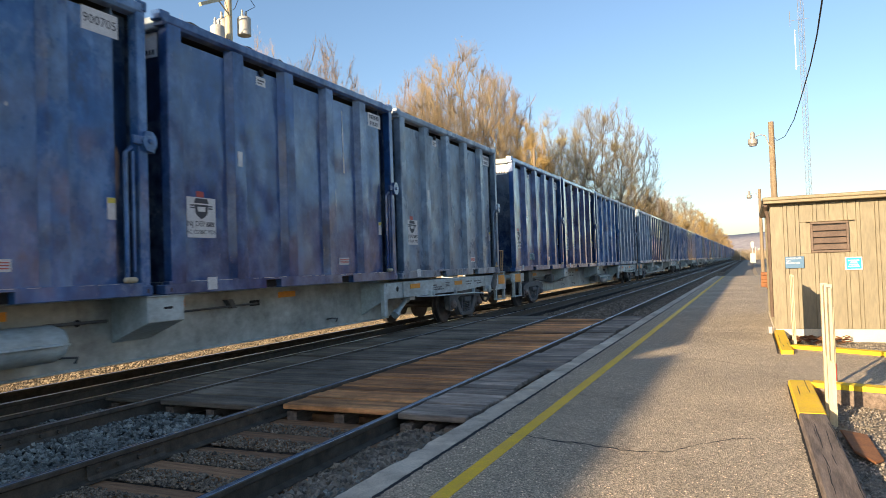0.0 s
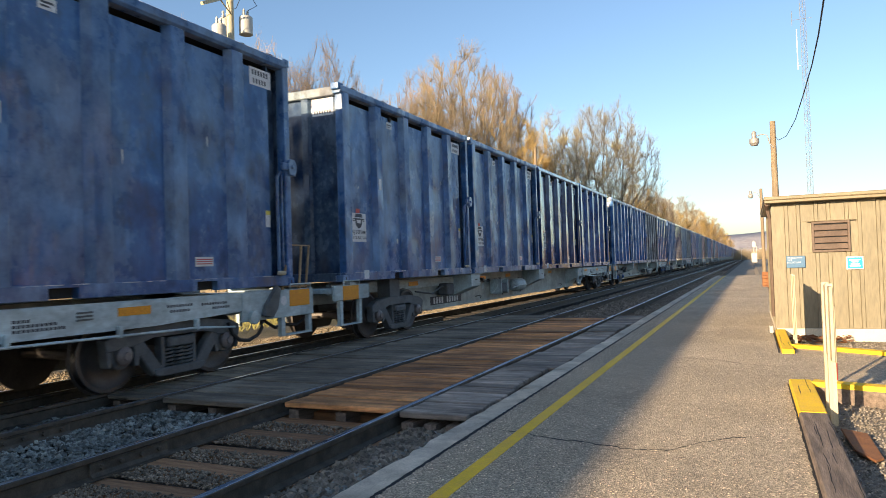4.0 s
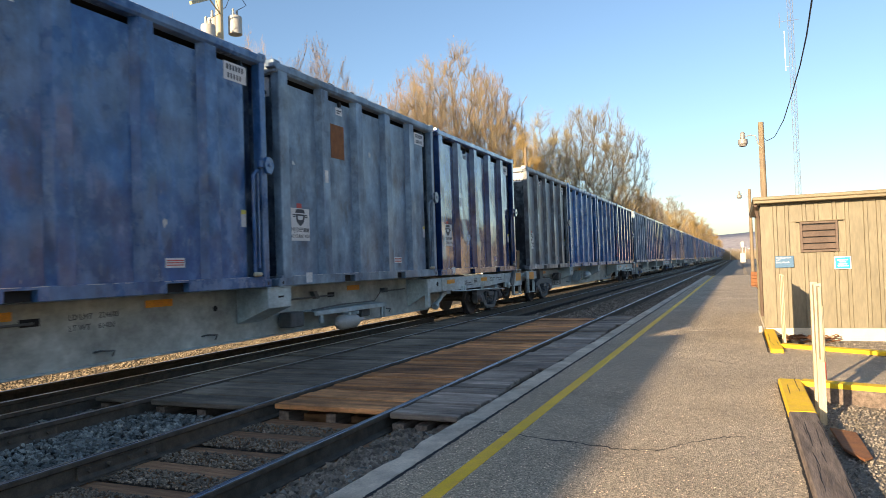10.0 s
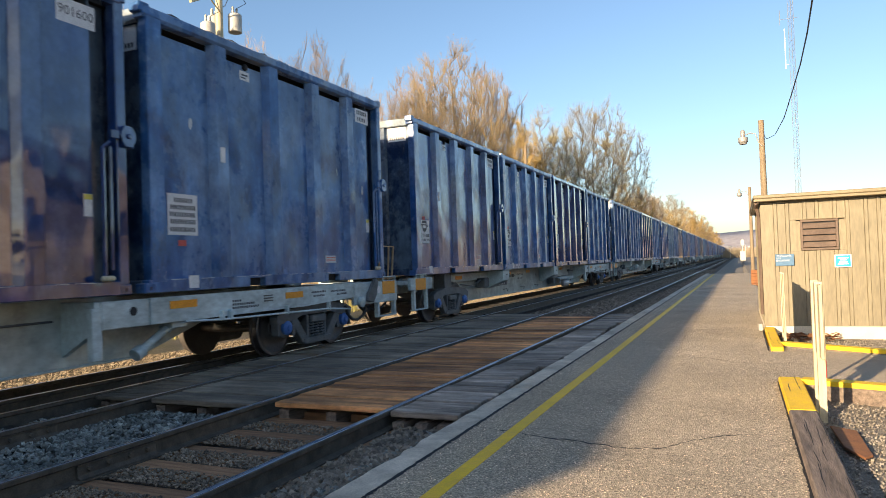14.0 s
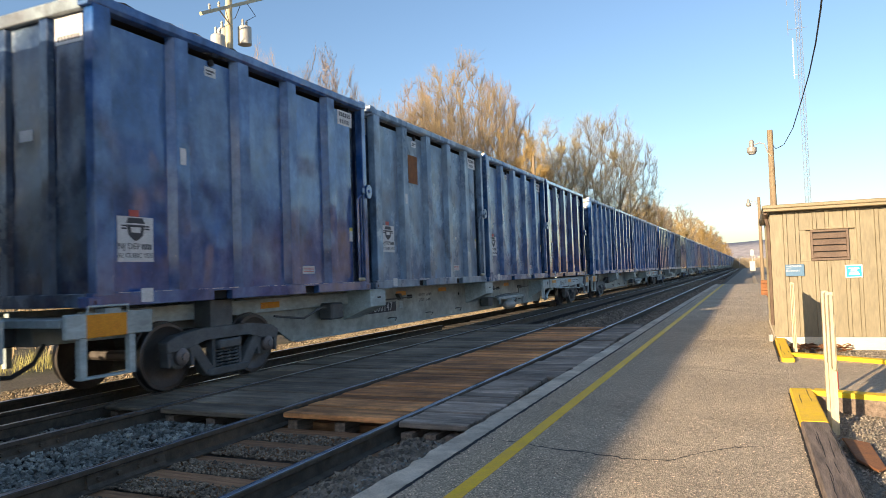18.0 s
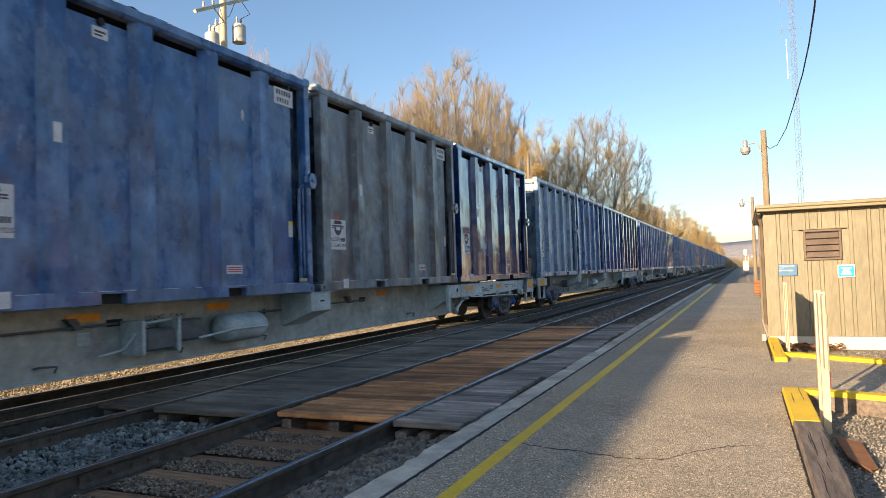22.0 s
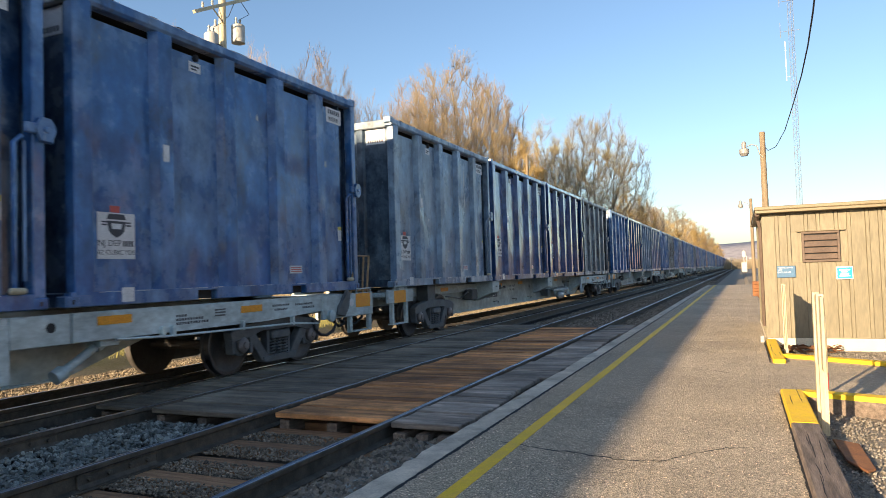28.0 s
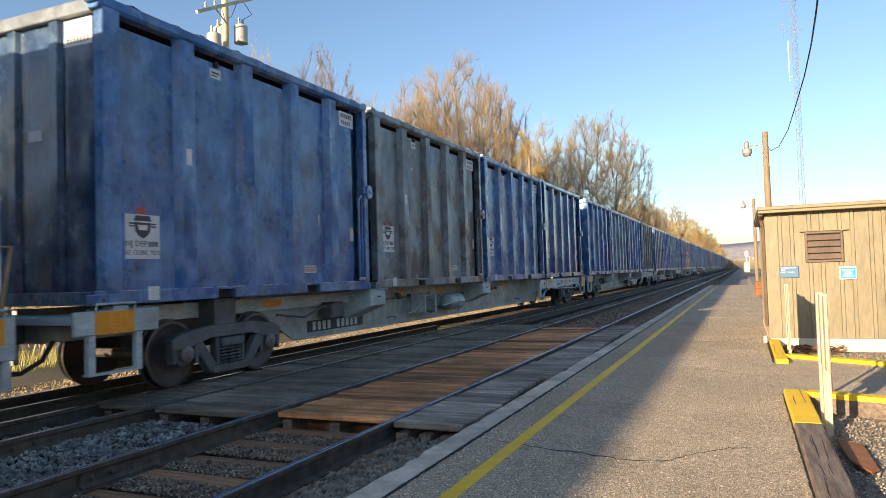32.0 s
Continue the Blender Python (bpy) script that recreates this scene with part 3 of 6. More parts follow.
def platform():
    bm = bmesh.new()
    # the slab is cut by a few narrow transverse cracks
    cracks, y = [12.7, 18.4, 27.0, 35.5], -12.0
    base = tagged(new("pavement"), "worn brown-grey asphalt platform with cracks", "pavement", kind="structure")
    rng = random.Random(2)
    for c in cracks + [49.0]:
        bm = bmesh.new()
        n = 40
        xr = 0.29 if c < 13 else 0.55

        def edge(at, k, seed):
            x = -1.965 + (xr + 1.965) * k / n
            wob = 0.05 * noise.noise(Vector((x * 3, seed, 0))) + 0.03 * noise.noise(Vector((x * 11, seed, 4)))
            return x, at + (wob if -11 < at < 48 else 0)
        lo, hi = [edge(y, k, y) for k in range(n + 1)], [edge(c, k, c) for k in range(n + 1)]
        gap = 0.007
        pts = [(a, b + gap) for a, b in lo] + [(a, b - gap) for a, b in hi[::-1]]
        vt = [bm.verts.new((a, b, 0.0)) for a, b in pts]
        vb = [bm.verts.new((a, b, -0.34)) for a, b in pts]
        bm.faces.new(vt)
        k = len(pts)
        for i in range(k):
            bm.faces.new((vt[i], vb[i], vb[(i + 1) % k], vt[(i + 1) % k]))
        bmesh.ops.triangulate(bm, faces=[f for f in bm.faces if len(f.verts) > 4])
        part("asphalt_bay", bm, ASPHALT, base)
        if c < 48:
            bm = bmesh.new()
            run = [(bm.verts.new((a, b - 0.012, -0.002)), bm.verts.new((a, b + 0.006 + 0.012 * abs(noise.noise(Vector((a * 6, c, 9)))), -0.002))) for a, b in hi]
            for (p0, q0), (p1, q1) in zip(run, run[1:]):
                bm.faces.new((p0, p1, q1, q0))
            part("crack", bm, DARK, base, "dark crack in the asphalt")
        y = c
    bm = bmesh.new()
    prism(bm, [(-1.668, 0.0005), (-1.566, 0.0005), (-1.568, 0.004), (-1.666, 0.004)], "y", -12, 48.9)
    part("edge_line", bm, YELLOW, base, "worn yellow safety line")
    # a walk that leads off between the timbers
    bm = bmesh.new()
    vt = [(0.29, 7.57), (0.47, 7.52), (6.0, 5.6), (6.0, 7.0), (1.45, 9.82), (0.46, 10.42), (0.29, 10.42)]
    prism(bm, vt, "z", -0.2, -0.004)
    part("side_walk", bm, ASPHALT, base)


platform()


def long_crack(pts, seed):
    """A wandering crack: a thin dark ribbon of uneven width a hair above the asphalt."""
    rng = random.Random(seed)
    fine = []
    for (x0, y0), (x1, y1) in zip(pts, pts[1:]):
        for k in range(9):
            f = k / 9
            fine.append((x0 + (x1 - x0) * f, y0 + (y1 - y0) * f + rng.uniform(-0.018, 0.018)))
    bm = bmesh.new()
    run = []
    for i, (x, y) in enumerate(fine):
        w = 0.007 * min(1, i / 6, (len(fine) - 1 - i) / 6) * rng.uniform(0.4, 1.5) + 0.002
        run.append((bm.verts.new((x, y - w, 0.0022)), bm.verts.new((x, y + w, 0.0022))))
    for (p0, q0), (p1, q1) in zip(run, run[1:]):
        bm.faces.new((p0, p1, q1, q0))
    part("crack", bm, DARK, bpy.data.objects["pavement"], "dark crack in the asphalt")


long_crack([(-1.94, 5.05), (-1.49, 4.89), (-1.06, 4.79), (-0.79, 4.72), (-0.53, 4.77), (-0.37, 5.03), (-0.16, 5.23), (0.05, 5.33)], 4)
long_crack([(-0.9, 9.3), (-0.4, 9.1), (-0.1, 8.8), (0.28, 8.7)], 5)


def side_joint(x, y0, y1, seed):
    """The open joint between the asphalt and the edge timber."""
    rng = random.Random(seed)
    bm = bmesh.new()
    run, y = [], y0
    while y < y1:
        w = rng.uniform(0.004, 0.022)
        run.append((bm.verts.new((x - rng.uniform(0.002, 0.012), y, 0.0085 if x < 0 else 0.0022)), bm.verts.new((x + w, y, 0.0022))))
        y += rng.uniform(0.015, 0.04)
    for (p0, q0), (p1, q1) in zip(run, run[1:]):
        bm.faces.new((p0, p1, q1, q0))
    part("joint", bm, DARK, bpy.data.objects["pavement"], "dark open joint beside the timber")


side_joint(0.284, 1.3, 7.55, 2)
side_joint(0.284, 9.9, 12.6, 3)
side_joint(-1.962, 1.5, 30.0, 6)


def kerb():
    """Long edge stones, their arrises worn and here and there broken out."""
    base = tagged(new("kerb"), "grey concrete platform edge kerb in long stones", "kerb", kind="structure")
    rng = random.Random(7)
    y = -12.0
    while y < 49:
        d = rng.uniform(1.7, 2.1)
        n = 18 if -1 < y < 22 else 4
        lift = rng.uniform(-0.003, 0.006)
        bm = bmesh.new()
        rings, chip = [], 0
        for i in range(n + 1):
            q = y + (d - 0.008) * i / n
            if chip == 0 and rng.random() < 0.05:
                chip = rng.randint(1, 2)
            out = rng.uniform(0.015, 0.03) if chip else rng.uniform(0.0, 0.004)
            chip = max(0, chip - 1)
            top = 0.003 + lift + rng.uniform(-0.003, 0.003)
            drop = out * 0.9 + 0.008
            prof = [(-2.18, -0.36), (-2.18 + 0.2 * out, top - drop), (-2.18 + out + 0.012, top), (-1.98, top + rng.uniform(-0.003, 0.003)), (-1.967 + rng.uniform(-0.006, 0.0), top - 0.012), (-1.966, -0.36)]
            rings.append([bm.verts.new((x, q, z)) for x, z in prof])
        for a, b in zip(rings, rings[1:]):
            for k in range(5):
                bm.faces.new((a[k], b[k], b[k + 1], a[k + 1]))
        bm.faces.new(rings[0])
        bm.faces.new(rings[-1][::-1])
        part("kerb_stone", bm, CURB, base)
        y += d


kerb()


def timber(name, x0, x1, y0, y1, z1, material, label):
    bm = bmesh.new()
    box(bm, x0, x1, y0, y1, -0.16, z1, bevel=0.012)
    ob = part(name, bm, material)
    return tagged(ob, label, "timber", "edge timbers")


tie_near = timber("edge_timber", 0.292, 0.49, -11.9, 6.0, 0.05, TIMBER, "weathered grey-brown timber sleeper along the platform's side")
tie_paint = timber("edge_timber", 0.291, 0.491, 6.001, 7.56, 0.051, YELLOW, "yellow-painted end of a timber sleeper beside the walk")
tie_far = timber("edge_timber", 0.315, 0.465, 9.9, 12.56, 0.05, YELLOW, "yellow-painted timber sleeper beside the shed")


def splits(parent, x0, x1, y0, y1, z, count, seed):
    """Drying cracks along a timber's top."""
    rng = random.Random(seed)
    for _ in range(count):
        x, y, n = rng.uniform(x0, x1), rng.uniform(y0, y1), rng.randint(5, 12)
        bm = bmesh.new()
        run = []
        for i in range(n):
            w = rng.uniform(0.001, 0.0032) * min(1, i, n - 1 - i) + 0.0005
            x += rng.uniform(-0.004, 0.004)
            run.append((bm.verts.new((x - w, y + 0.07 * i, z)), bm.verts.new((x + w, y + 0.07 * i, z))))
        for (p0, q0), (p1, q1) in zip(run, run[1:]):
            bm.faces.new((p0, p1, q1, q0))
        part("split", bm, DARK, parent, "dark drying crack")


splits(tie_near, 0.31, 0.47, 1.8, 5.5, 0.0516, 10, 5)
splits(tie_paint, 0.31, 0.47, 6.05, 7.0, 0.0526, 2, 6)
splits(tie_far, 0.33, 0.45, 10.0, 12.0, 0.0516, 4, 7)
bm = bmesh.new()
prism(bm, [(-0.025, -0.03), (0.028, -0.03), (0.028, 0.03), (0.01, 0.036), (-0.025, 0.03)], "z", 0.0, 0.11, 0.006)
bag = tagged(part("small_box", bm, INSUL), "small white box standing at the shed corner", "box")
bag.matrix_basis = pose(0.255, 12.45, 0.001, 0, 0, 12)


def walk_edge(a, b, label):
    d = Vector((b[0] - a[0], b[1] - a[1], 0))
    bm = bmesh.new()
    box(bm, 0, d.length, -0.075, 0.075, -0.16, 0.045, bevel=0.01)
    body = part("walk_edging", bm, TIMBER)
    tagged(body, label, "edging", "walk edgings")
    body.matrix_basis = pose(a[0], a[1], 0, 0, 0, math.degrees(math.atan2(d.y, d.x)))
    bm = bmesh.new()
    box(bm, 0.002, d.length - 0.002, -0.079, 0.077, 0.005, 0.053, bevel=0.003)
    part("painted_top", bm, YELLOW, body, "yellow-painted top")


walk_edge((0.48, 10.5), (2.8, 9.0), "low timber walk edging with a yellow top by the gravel")
walk_edge((0.49, 7.5), (3.2, 6.6), "low timber walk edging with a yellow top beside the posts")


# ---- the shed ----
SY, SX, SH = 12.6, 0.325, 2.115


def shed():
    base = tagged(new("shed"), "small tan metal-sided shed with a flat roof and louvered vent", "shed")
    base.location = (SX, SY, 0)
    boxpart("plinth", (0.0, 3.6, 0.0, 4.2, -0.25, 0.06), CREAM, base, "cream painted base")
    boxpart("wall_core", (0.03, 3.57, 0.035, 4.17, 0.06, SH), TAN, base)
    rng = random.Random(3)
    # board and batten siding: wide and narrow strips by turns
    x, k = 0.0, 0
    widths = (0.20, 0.055, 0.12, 0.055)
    louv = (0.585, 1.125, 1.29, 1.785)
    while x < 3.6:
        w = min(widths[k % 4], 3.6 - x)
        proud = 0.012 if k % 2 == 0 else 0.026
        spans = [(0.062, SH)]
        if x + w > louv[0] - 0.02 and x < louv[1] + 0.02:
            spans = [(0.062, louv[2] - 0.005), (louv[3] + 0.005, SH)]
        for z0, z1 in spans:
            bm = bmesh.new()
            box(bm, x + 0.002, x + w - 0.002, 0.035 - proud, 0.034, z0, z1, bevel=0.003)
            part("siding_strip", bm, TAN, base)
        x += w
        k += 1
    y, k = 0.04, 0
    while y < 4.15:
        w = widths[k % 4]
        bm = bmesh.new()
        box(bm, 0.03 - (0.012 if k % 2 == 0 else 0.026), 0.029, y + 0.002, min(y + w, 4.17), 0.062, SH, bevel=0.003)
        part("siding_strip", bm, TAN, base)
        y += w
        k += 1
    bm = bmesh.new()
    box(bm, -0.09, 3.7, -0.17, 4.35, SH, SH + 0.045, bevel=0.006)
    part("roof_deck", bm, TANTRIM, base)
    bm = bmesh.new()
    box(bm, -0.10, 3.71, -0.19, 4.37, SH + 0.046, SH + 0.105, bevel=0.012)
    part("roof_edge", bm, TANTRIM, base, "tan metal roof fascia")
    gut = bmesh.new()
    tube(gut, [(-0.06, -0.1, SH - 0.02), (-0.05, 0.05, SH - 0.09), (-0.02, 0.09, SH - 0.25), (-0.02, 0.09, 0.25)], 0.03, 8)
    part("downpipe", gut, BROWNMETAL, base, "brown downpipe")
    vent = part("louvered_vent", (lambda b: (box(b, louv[0], louv[1], 0.02, 0.034, louv[2], louv[3]), b)[1])(bmesh.new()), DARK, base, "dark brown metal louvered vent")
    for nm, d in (("vent_frame", (louv[0], louv[1], -0.012, 0.03, louv[3] - 0.035, louv[3])), ("vent_frame", (louv[0], louv[1], -0.012, 0.03, louv[2], louv[2] + 0.035)),
                  ("vent_frame", (louv[0], louv[0] + 0.035, -0.012, 0.03, louv[2] + 0.036, louv[3] - 0.036)), ("vent_frame", (louv[1] - 0.035, louv[1], -0.012, 0.03, louv[2] + 0.036, louv[3] - 0.036))):
        boxpart(nm, d, BROWNMETAL, vent, bevel=0.003)
    for k in range(4):
        z = louv[2] + 0.05 + k * 0.102
        bm = bmesh.new()
        prism(bm, [(-0.012, z), (-0.006, z - 0.005), (0.026, z + 0.074), (0.02, z + 0.08)], "x", louv[0] + 0.036, louv[1] - 0.036)
        part("slat", bm, BROWNMETAL, vent)
    boxpart("drip_cap", (louv[0] - 0.07, louv[1] + 0.07, -0.03, 0.02, louv[3] + 0.003, louv[3] + 0.016), TANTRIM, vent)
    # a small teal notice
    s = part("notice", (lambda b: (box(b, 1.05, 1.29, -0.012, 0.0, 1.0, 1.205, bevel=0.004), b)[1])(bmesh.new()), WHITE, base, "white-edged teal notice")
    boxpart("notice_field", (1.066, 1.274, -0.016, -0.0125, 1.016, 1.189), SIGNTEAL, s, bevel=0.002)
    for z, w in ((1.15, 0.15), (1.12, 0.09), (1.085, 0.12), (1.055, 0.15)):
        boxpart("print_bar", (1.17 - w / 2, 1.17 + w / 2, -0.0185, -0.0165, z - 0.009, z + 0.009), WHITE, s, bevel=0)


shed()


def board_stand(name, x, y0, y1, z0, top, label):
    """A flat board between two steel legs, its edge towards the platform's near end."""
    base = tagged(new(name), label, "sign stand", "sign stands")
    base.location = (x, y0, 0)
    for y in (0.0, y1 - y0):
        bm = bmesh.new()
        prism(bm, [(-0.028, y - 0.03), (0.028, y - 0.03), (0.028, y + 0.03), (0.018, y + 0.03), (0.018, y - 0.02), (-0.018, y - 0.02), (-0.018, y + 0.03), (-0.028, y + 0.03)], "z", -0.16, top)
        part("leg", bm, POSTW, base, "cream-painted steel channel leg")
    boxpart("board", (-0.012, 0.012, -0.18, y1 - y0 + 0.25, z0, top - 0.02), POSTW, base, "thin flat board", bevel=0.003)
    return base


stand = board_stand("sign_stand", 0.572, 6.47, 6.80, 0.40, 1.02, "cream board on two steel legs, edge towards the platform")
bm = bmesh.new()
tube(bm, [(0.71, 7.7, -0.1), (0.71, 7.7, 0.75)], 0.018, 8)
marker = tagged(part("marker_stake", bm, POSTW), "thin cream stake with a red band beside the stand", "stake")
bm = bmesh.new()
tube(bm, [(0.71, 7.7, 0.03), (0.71, 7.7, 0.20)], 0.0195, 8)
part("red_band", bm, REDV, marker, "red band")
far_stand = board_stand("sign_stand", 0.555, 11.3, 11.75, 0.05, 0.97, "cream board on two steel legs beside the shed")
far_stand.scale = (0.6, 1, 1)


def blue_sign():
    base = tagged(new("enclosure_sign"), "blue sign with white lettering fixed to the tan shed wall", "sign")
    base.location = (SX, SY, 0)
    boxpart("board", (0.20, 0.475, -0.012, 0.003, 1.05, 1.24), SIGNBLUE, base, "blue sign board", bevel=0.003)
    for txt, x, z in (("WHEELCHAIR", 0.325, 1.21), ("LIFT", 0.25, 1.172), ("ENCLOSURE", 0.31, 1.134)):
        lettering(txt, 0.036, WHITE, base, Matrix.Translation((x, -0.0145, z)) @ FACING)


blue_sign()

# rusty plate lying by the timber
bm = bmesh.new()
prism(bm, [(-0.08, 0.45), (0.09, 0.36), (0.09, -0.33), (0.03, -0.42), (-0.06, -0.18)], "z", 0, 0.018, 0.004)
plate = tagged(part("steel_plate", bm, RUSTPLATE), "rusty steel plate lying on the gravel", "plate")
plate.matrix_basis = pose(0.66, 5.66, -0.105, 0, 3, 0)

# ---- the train ----
CAR, PITCH, FRONT = 27.039, 6.445, 20.846       # length over couplers, container spacing, the first car's front at the start
FIRST, LAST = -2, 36                            # cars by number along the train


def gone(t):
    """How far the train has run by t; it surges a little on its couplers."""
    surge = sum(d * max(0.0, 1.0 - abs(t - at)) for at, d in SURGES)
    return -surge + 16.0365 * t - 0.002295 * t ** 2 - 0.00054565 * t ** 3 + 0.0000083918 * t ** 4


SURGES = ((0.0, 0.05), (21.0, 0.28), (28.0, 0.10), (31.0, -0.08))
MOMENTS = [1.0 * k for k in range(33)]
RUNNING = []
CL = 6.14                                       # container length
RIBS = (1.39, 2.61, 3.79, 4.94)


def decal(name, y0, y1, z0, z1, material, parent, label="", x=1.1125, t=0.003):
    bm = bmesh.new()
    box(bm, x, x + t, y0, y1, z0, z1)
    return part(name, bm, material, parent, label)


def container(label):
    base = new("container")
    tagged(base, label, "container", "containers on the train")
    bm = bmesh.new()
    box(bm, 1.09, 1.112, 0.25, CL - 0.40, 0.15, 3.35)
    part("side_panel", bm, PAINT, base)
    # the door end's rods stand in a deep upright channel
    bm = bmesh.new()
    prism(bm, [(0.955, CL - 0.42), (1.112, CL - 0.42), (1.112, CL - 0.401), (0.975, CL - 0.401), (0.975, CL - 0.10), (0.955, CL - 0.10)], "z", 0.15, 3.47)
    part("door_channel", bm, PAINT, base)
    for y in RIBS:
        bm = bmesh.new()
        prism(bm, [(1.105, y - 0.185), (1.222, y - 0.115), (1.222, y + 0.115), (1.105, y + 0.185)], "z", 0.155, 3.46, 0.006)
        part("rib", bm, PAINT, base)
    bm = bmesh.new()
    prism(bm, [(1.05, 3.46), (1.20, 3.46), (1.232, 3.50), (1.232, 3.60), (1.21, 3.615), (1.05, 3.615)], "y", -0.02, CL - 0.05, 0.006)
    part("top_rail", bm, PAINT, base)
    bm = bmesh.new()
    for y0, y1 in ((-0.01, 1.91), (2.27, 4.04), (4.42, CL - 0.06)):
        box(bm, 1.10, 1.222, y0, y1, 0.0, 0.165, bevel=0.008)
    for y0, y1 in ((1.89, 2.29), (4.02, 4.44)):
        box(bm, 1.10, 1.22, y0, y1, 0.128, 0.164)
    part("bottom_rail", bm, PAINT, base)
    for y0, y1 in ((1.914, 2.266), (4.044, 4.416)):
        boxpart("fork_pocket", (1.05, 1.12, y0, y1, 0.01, 0.124), DARK, base, "dark open fork pocket", bevel=0)
    for y0 in (-0.07, CL - 0.14):
        fore = y0 < 1
        boxpart("corner_post", (1.07, 1.223, y0 + 0.11 if fore else y0, y0 + (0.36 if fore else 0.14), 0.12, 3.52), PAINT, base, bevel=0.012)
        for z in (0.0, 3.52):
            boxpart("corner_casting", (1.05, 1.228, y0 - 0.006, y0 + 0.172, z - 0.002, z + 0.125), PAINT, base, bevel=0.014)
    bm = bmesh.new()
    for y0 in (-0.07, CL - 0.14):
        for z in (0.0, 3.52):
            box(bm, 1.2, 1.2295, y0 + 0.06, y0 + 0.11, z + 0.025, z + 0.09, bevel=0.01)
    part("casting_hole", bm, DARK, base)["kind"] = "stuff"
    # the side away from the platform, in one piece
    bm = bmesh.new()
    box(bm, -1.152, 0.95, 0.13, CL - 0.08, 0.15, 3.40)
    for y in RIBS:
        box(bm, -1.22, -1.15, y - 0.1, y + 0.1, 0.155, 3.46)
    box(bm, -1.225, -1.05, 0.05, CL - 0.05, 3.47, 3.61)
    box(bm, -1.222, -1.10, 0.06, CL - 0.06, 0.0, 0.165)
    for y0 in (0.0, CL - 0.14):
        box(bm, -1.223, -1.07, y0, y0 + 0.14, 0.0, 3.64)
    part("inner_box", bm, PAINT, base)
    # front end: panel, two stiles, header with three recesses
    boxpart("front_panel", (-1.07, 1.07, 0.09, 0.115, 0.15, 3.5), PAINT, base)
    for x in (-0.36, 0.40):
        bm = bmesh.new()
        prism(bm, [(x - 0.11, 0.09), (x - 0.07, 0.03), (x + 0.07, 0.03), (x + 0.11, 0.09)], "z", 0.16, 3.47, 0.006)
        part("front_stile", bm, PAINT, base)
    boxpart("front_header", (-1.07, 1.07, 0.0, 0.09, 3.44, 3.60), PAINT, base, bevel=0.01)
    boxpart("front_sill", (-1.07, 1.07, 0.0, 0.09, 0.0, 0.16), PAINT, base, bevel=0.01)
    bm = bmesh.new()
    box(bm, 0.54, 1.0, 0.082, 0.089, 3.10, 3.42)
    plate = part("number_board", bm, WHITE, base, "white number board")
    bm = bmesh.new()
    for k in range(7):
        box(bm, 0.58 + 0.056 * k, 0.615 + 0.056 * k, 0.0795, 0.0815, 3.135, 3.20)
    part("print", bm, INK, plate)
    boxpart("small_plate", (-0.12, 0.12, 0.082, 0.089, 2.02, 2.16), WHITE, base, "small white plate", bevel=0)
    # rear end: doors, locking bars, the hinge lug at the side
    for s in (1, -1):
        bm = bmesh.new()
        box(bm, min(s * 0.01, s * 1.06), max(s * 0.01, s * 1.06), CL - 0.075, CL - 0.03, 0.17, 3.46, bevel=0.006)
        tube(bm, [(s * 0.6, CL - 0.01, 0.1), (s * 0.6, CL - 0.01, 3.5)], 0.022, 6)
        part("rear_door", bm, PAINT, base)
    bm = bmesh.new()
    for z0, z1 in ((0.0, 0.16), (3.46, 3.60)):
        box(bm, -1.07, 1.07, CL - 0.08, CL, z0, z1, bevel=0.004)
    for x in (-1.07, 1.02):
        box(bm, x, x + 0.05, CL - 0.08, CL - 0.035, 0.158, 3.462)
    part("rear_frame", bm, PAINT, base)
    bm = bmesh.new()
    tube(bm, [(1.235, CL - 0.33, 0.20), (1.20, CL - 0.33, 0.24), (1.20, CL - 0.33, 1.72), (1.235, CL - 0.26, 1.80)], 0.026, 8)
    part("side_lock_rod", bm, PAINT, base)
    bm = bmesh.new()
    lathe(bm, [(CL - 0.42, 0.022), (CL - 0.40, 0.036), (CL - 0.26, 0.036), (CL - 0.24, 0.022)], 10, "y", (1.25, 0, 0.20))
    part("lock_roller", bm, POSTW, base, "pale worn lock roller", smooth=True)
    bm = bmesh.new()
    tube(bm, [(1.20, CL - 0.22, 0.3), (1.20, CL - 0.22, 1.75)], 0.018, 6)
    part("side_lock_rod", bm, PAINT, base)
    # the ratchet lug at the corner: a six-sided boss with ears, on a hinge pad
    bm = bmesh.new()
    ring = []
    for i in range(12):
        a, r = math.pi * i / 6, (0.15 if i % 2 == 0 else 0.115)
        ring.append((CL - 0.02 + r * 0.82 * math.cos(a), 1.89 + r * math.sin(a)))
    prism(bm, ring, "x", 1.226, 1.285, 0.012)
    box(bm, 1.205, 1.262, CL - 0.24, CL - 0.08, 1.84, 1.95, bevel=0.012)
    box(bm, 1.18, 1.24, CL - 0.03, CL + 0.10, 1.76, 1.83, bevel=0.012)
    lug = part("latch_lug", bm, PAINT, base, "worn six-sided latch lug")
    bm = bmesh.new()
    lathe(bm, [(1.284, 0.035), (1.30, 0.035), (1.306, 0.02)], 6, "x", (0, CL - 0.02, 1.89))
    part("latch_bolt", bm, PAINT, lug)
    # open top with a sheeted load
    bm = bmesh.new()
    n, m_ = 9, 17
    vs = [[bm.verts.new((-1.06 + 2.12 * i / (n - 1), 0.05 + (CL - 0.1) * j / (m_ - 1), 3.46 + (0.05 * noise.noise(Vector((i * 0.5, j * 0.5, 3))) if 0 < i < n - 1 and 0 < j < m_ - 1 else 0))) for i in range(n)] for j in range(m_)]
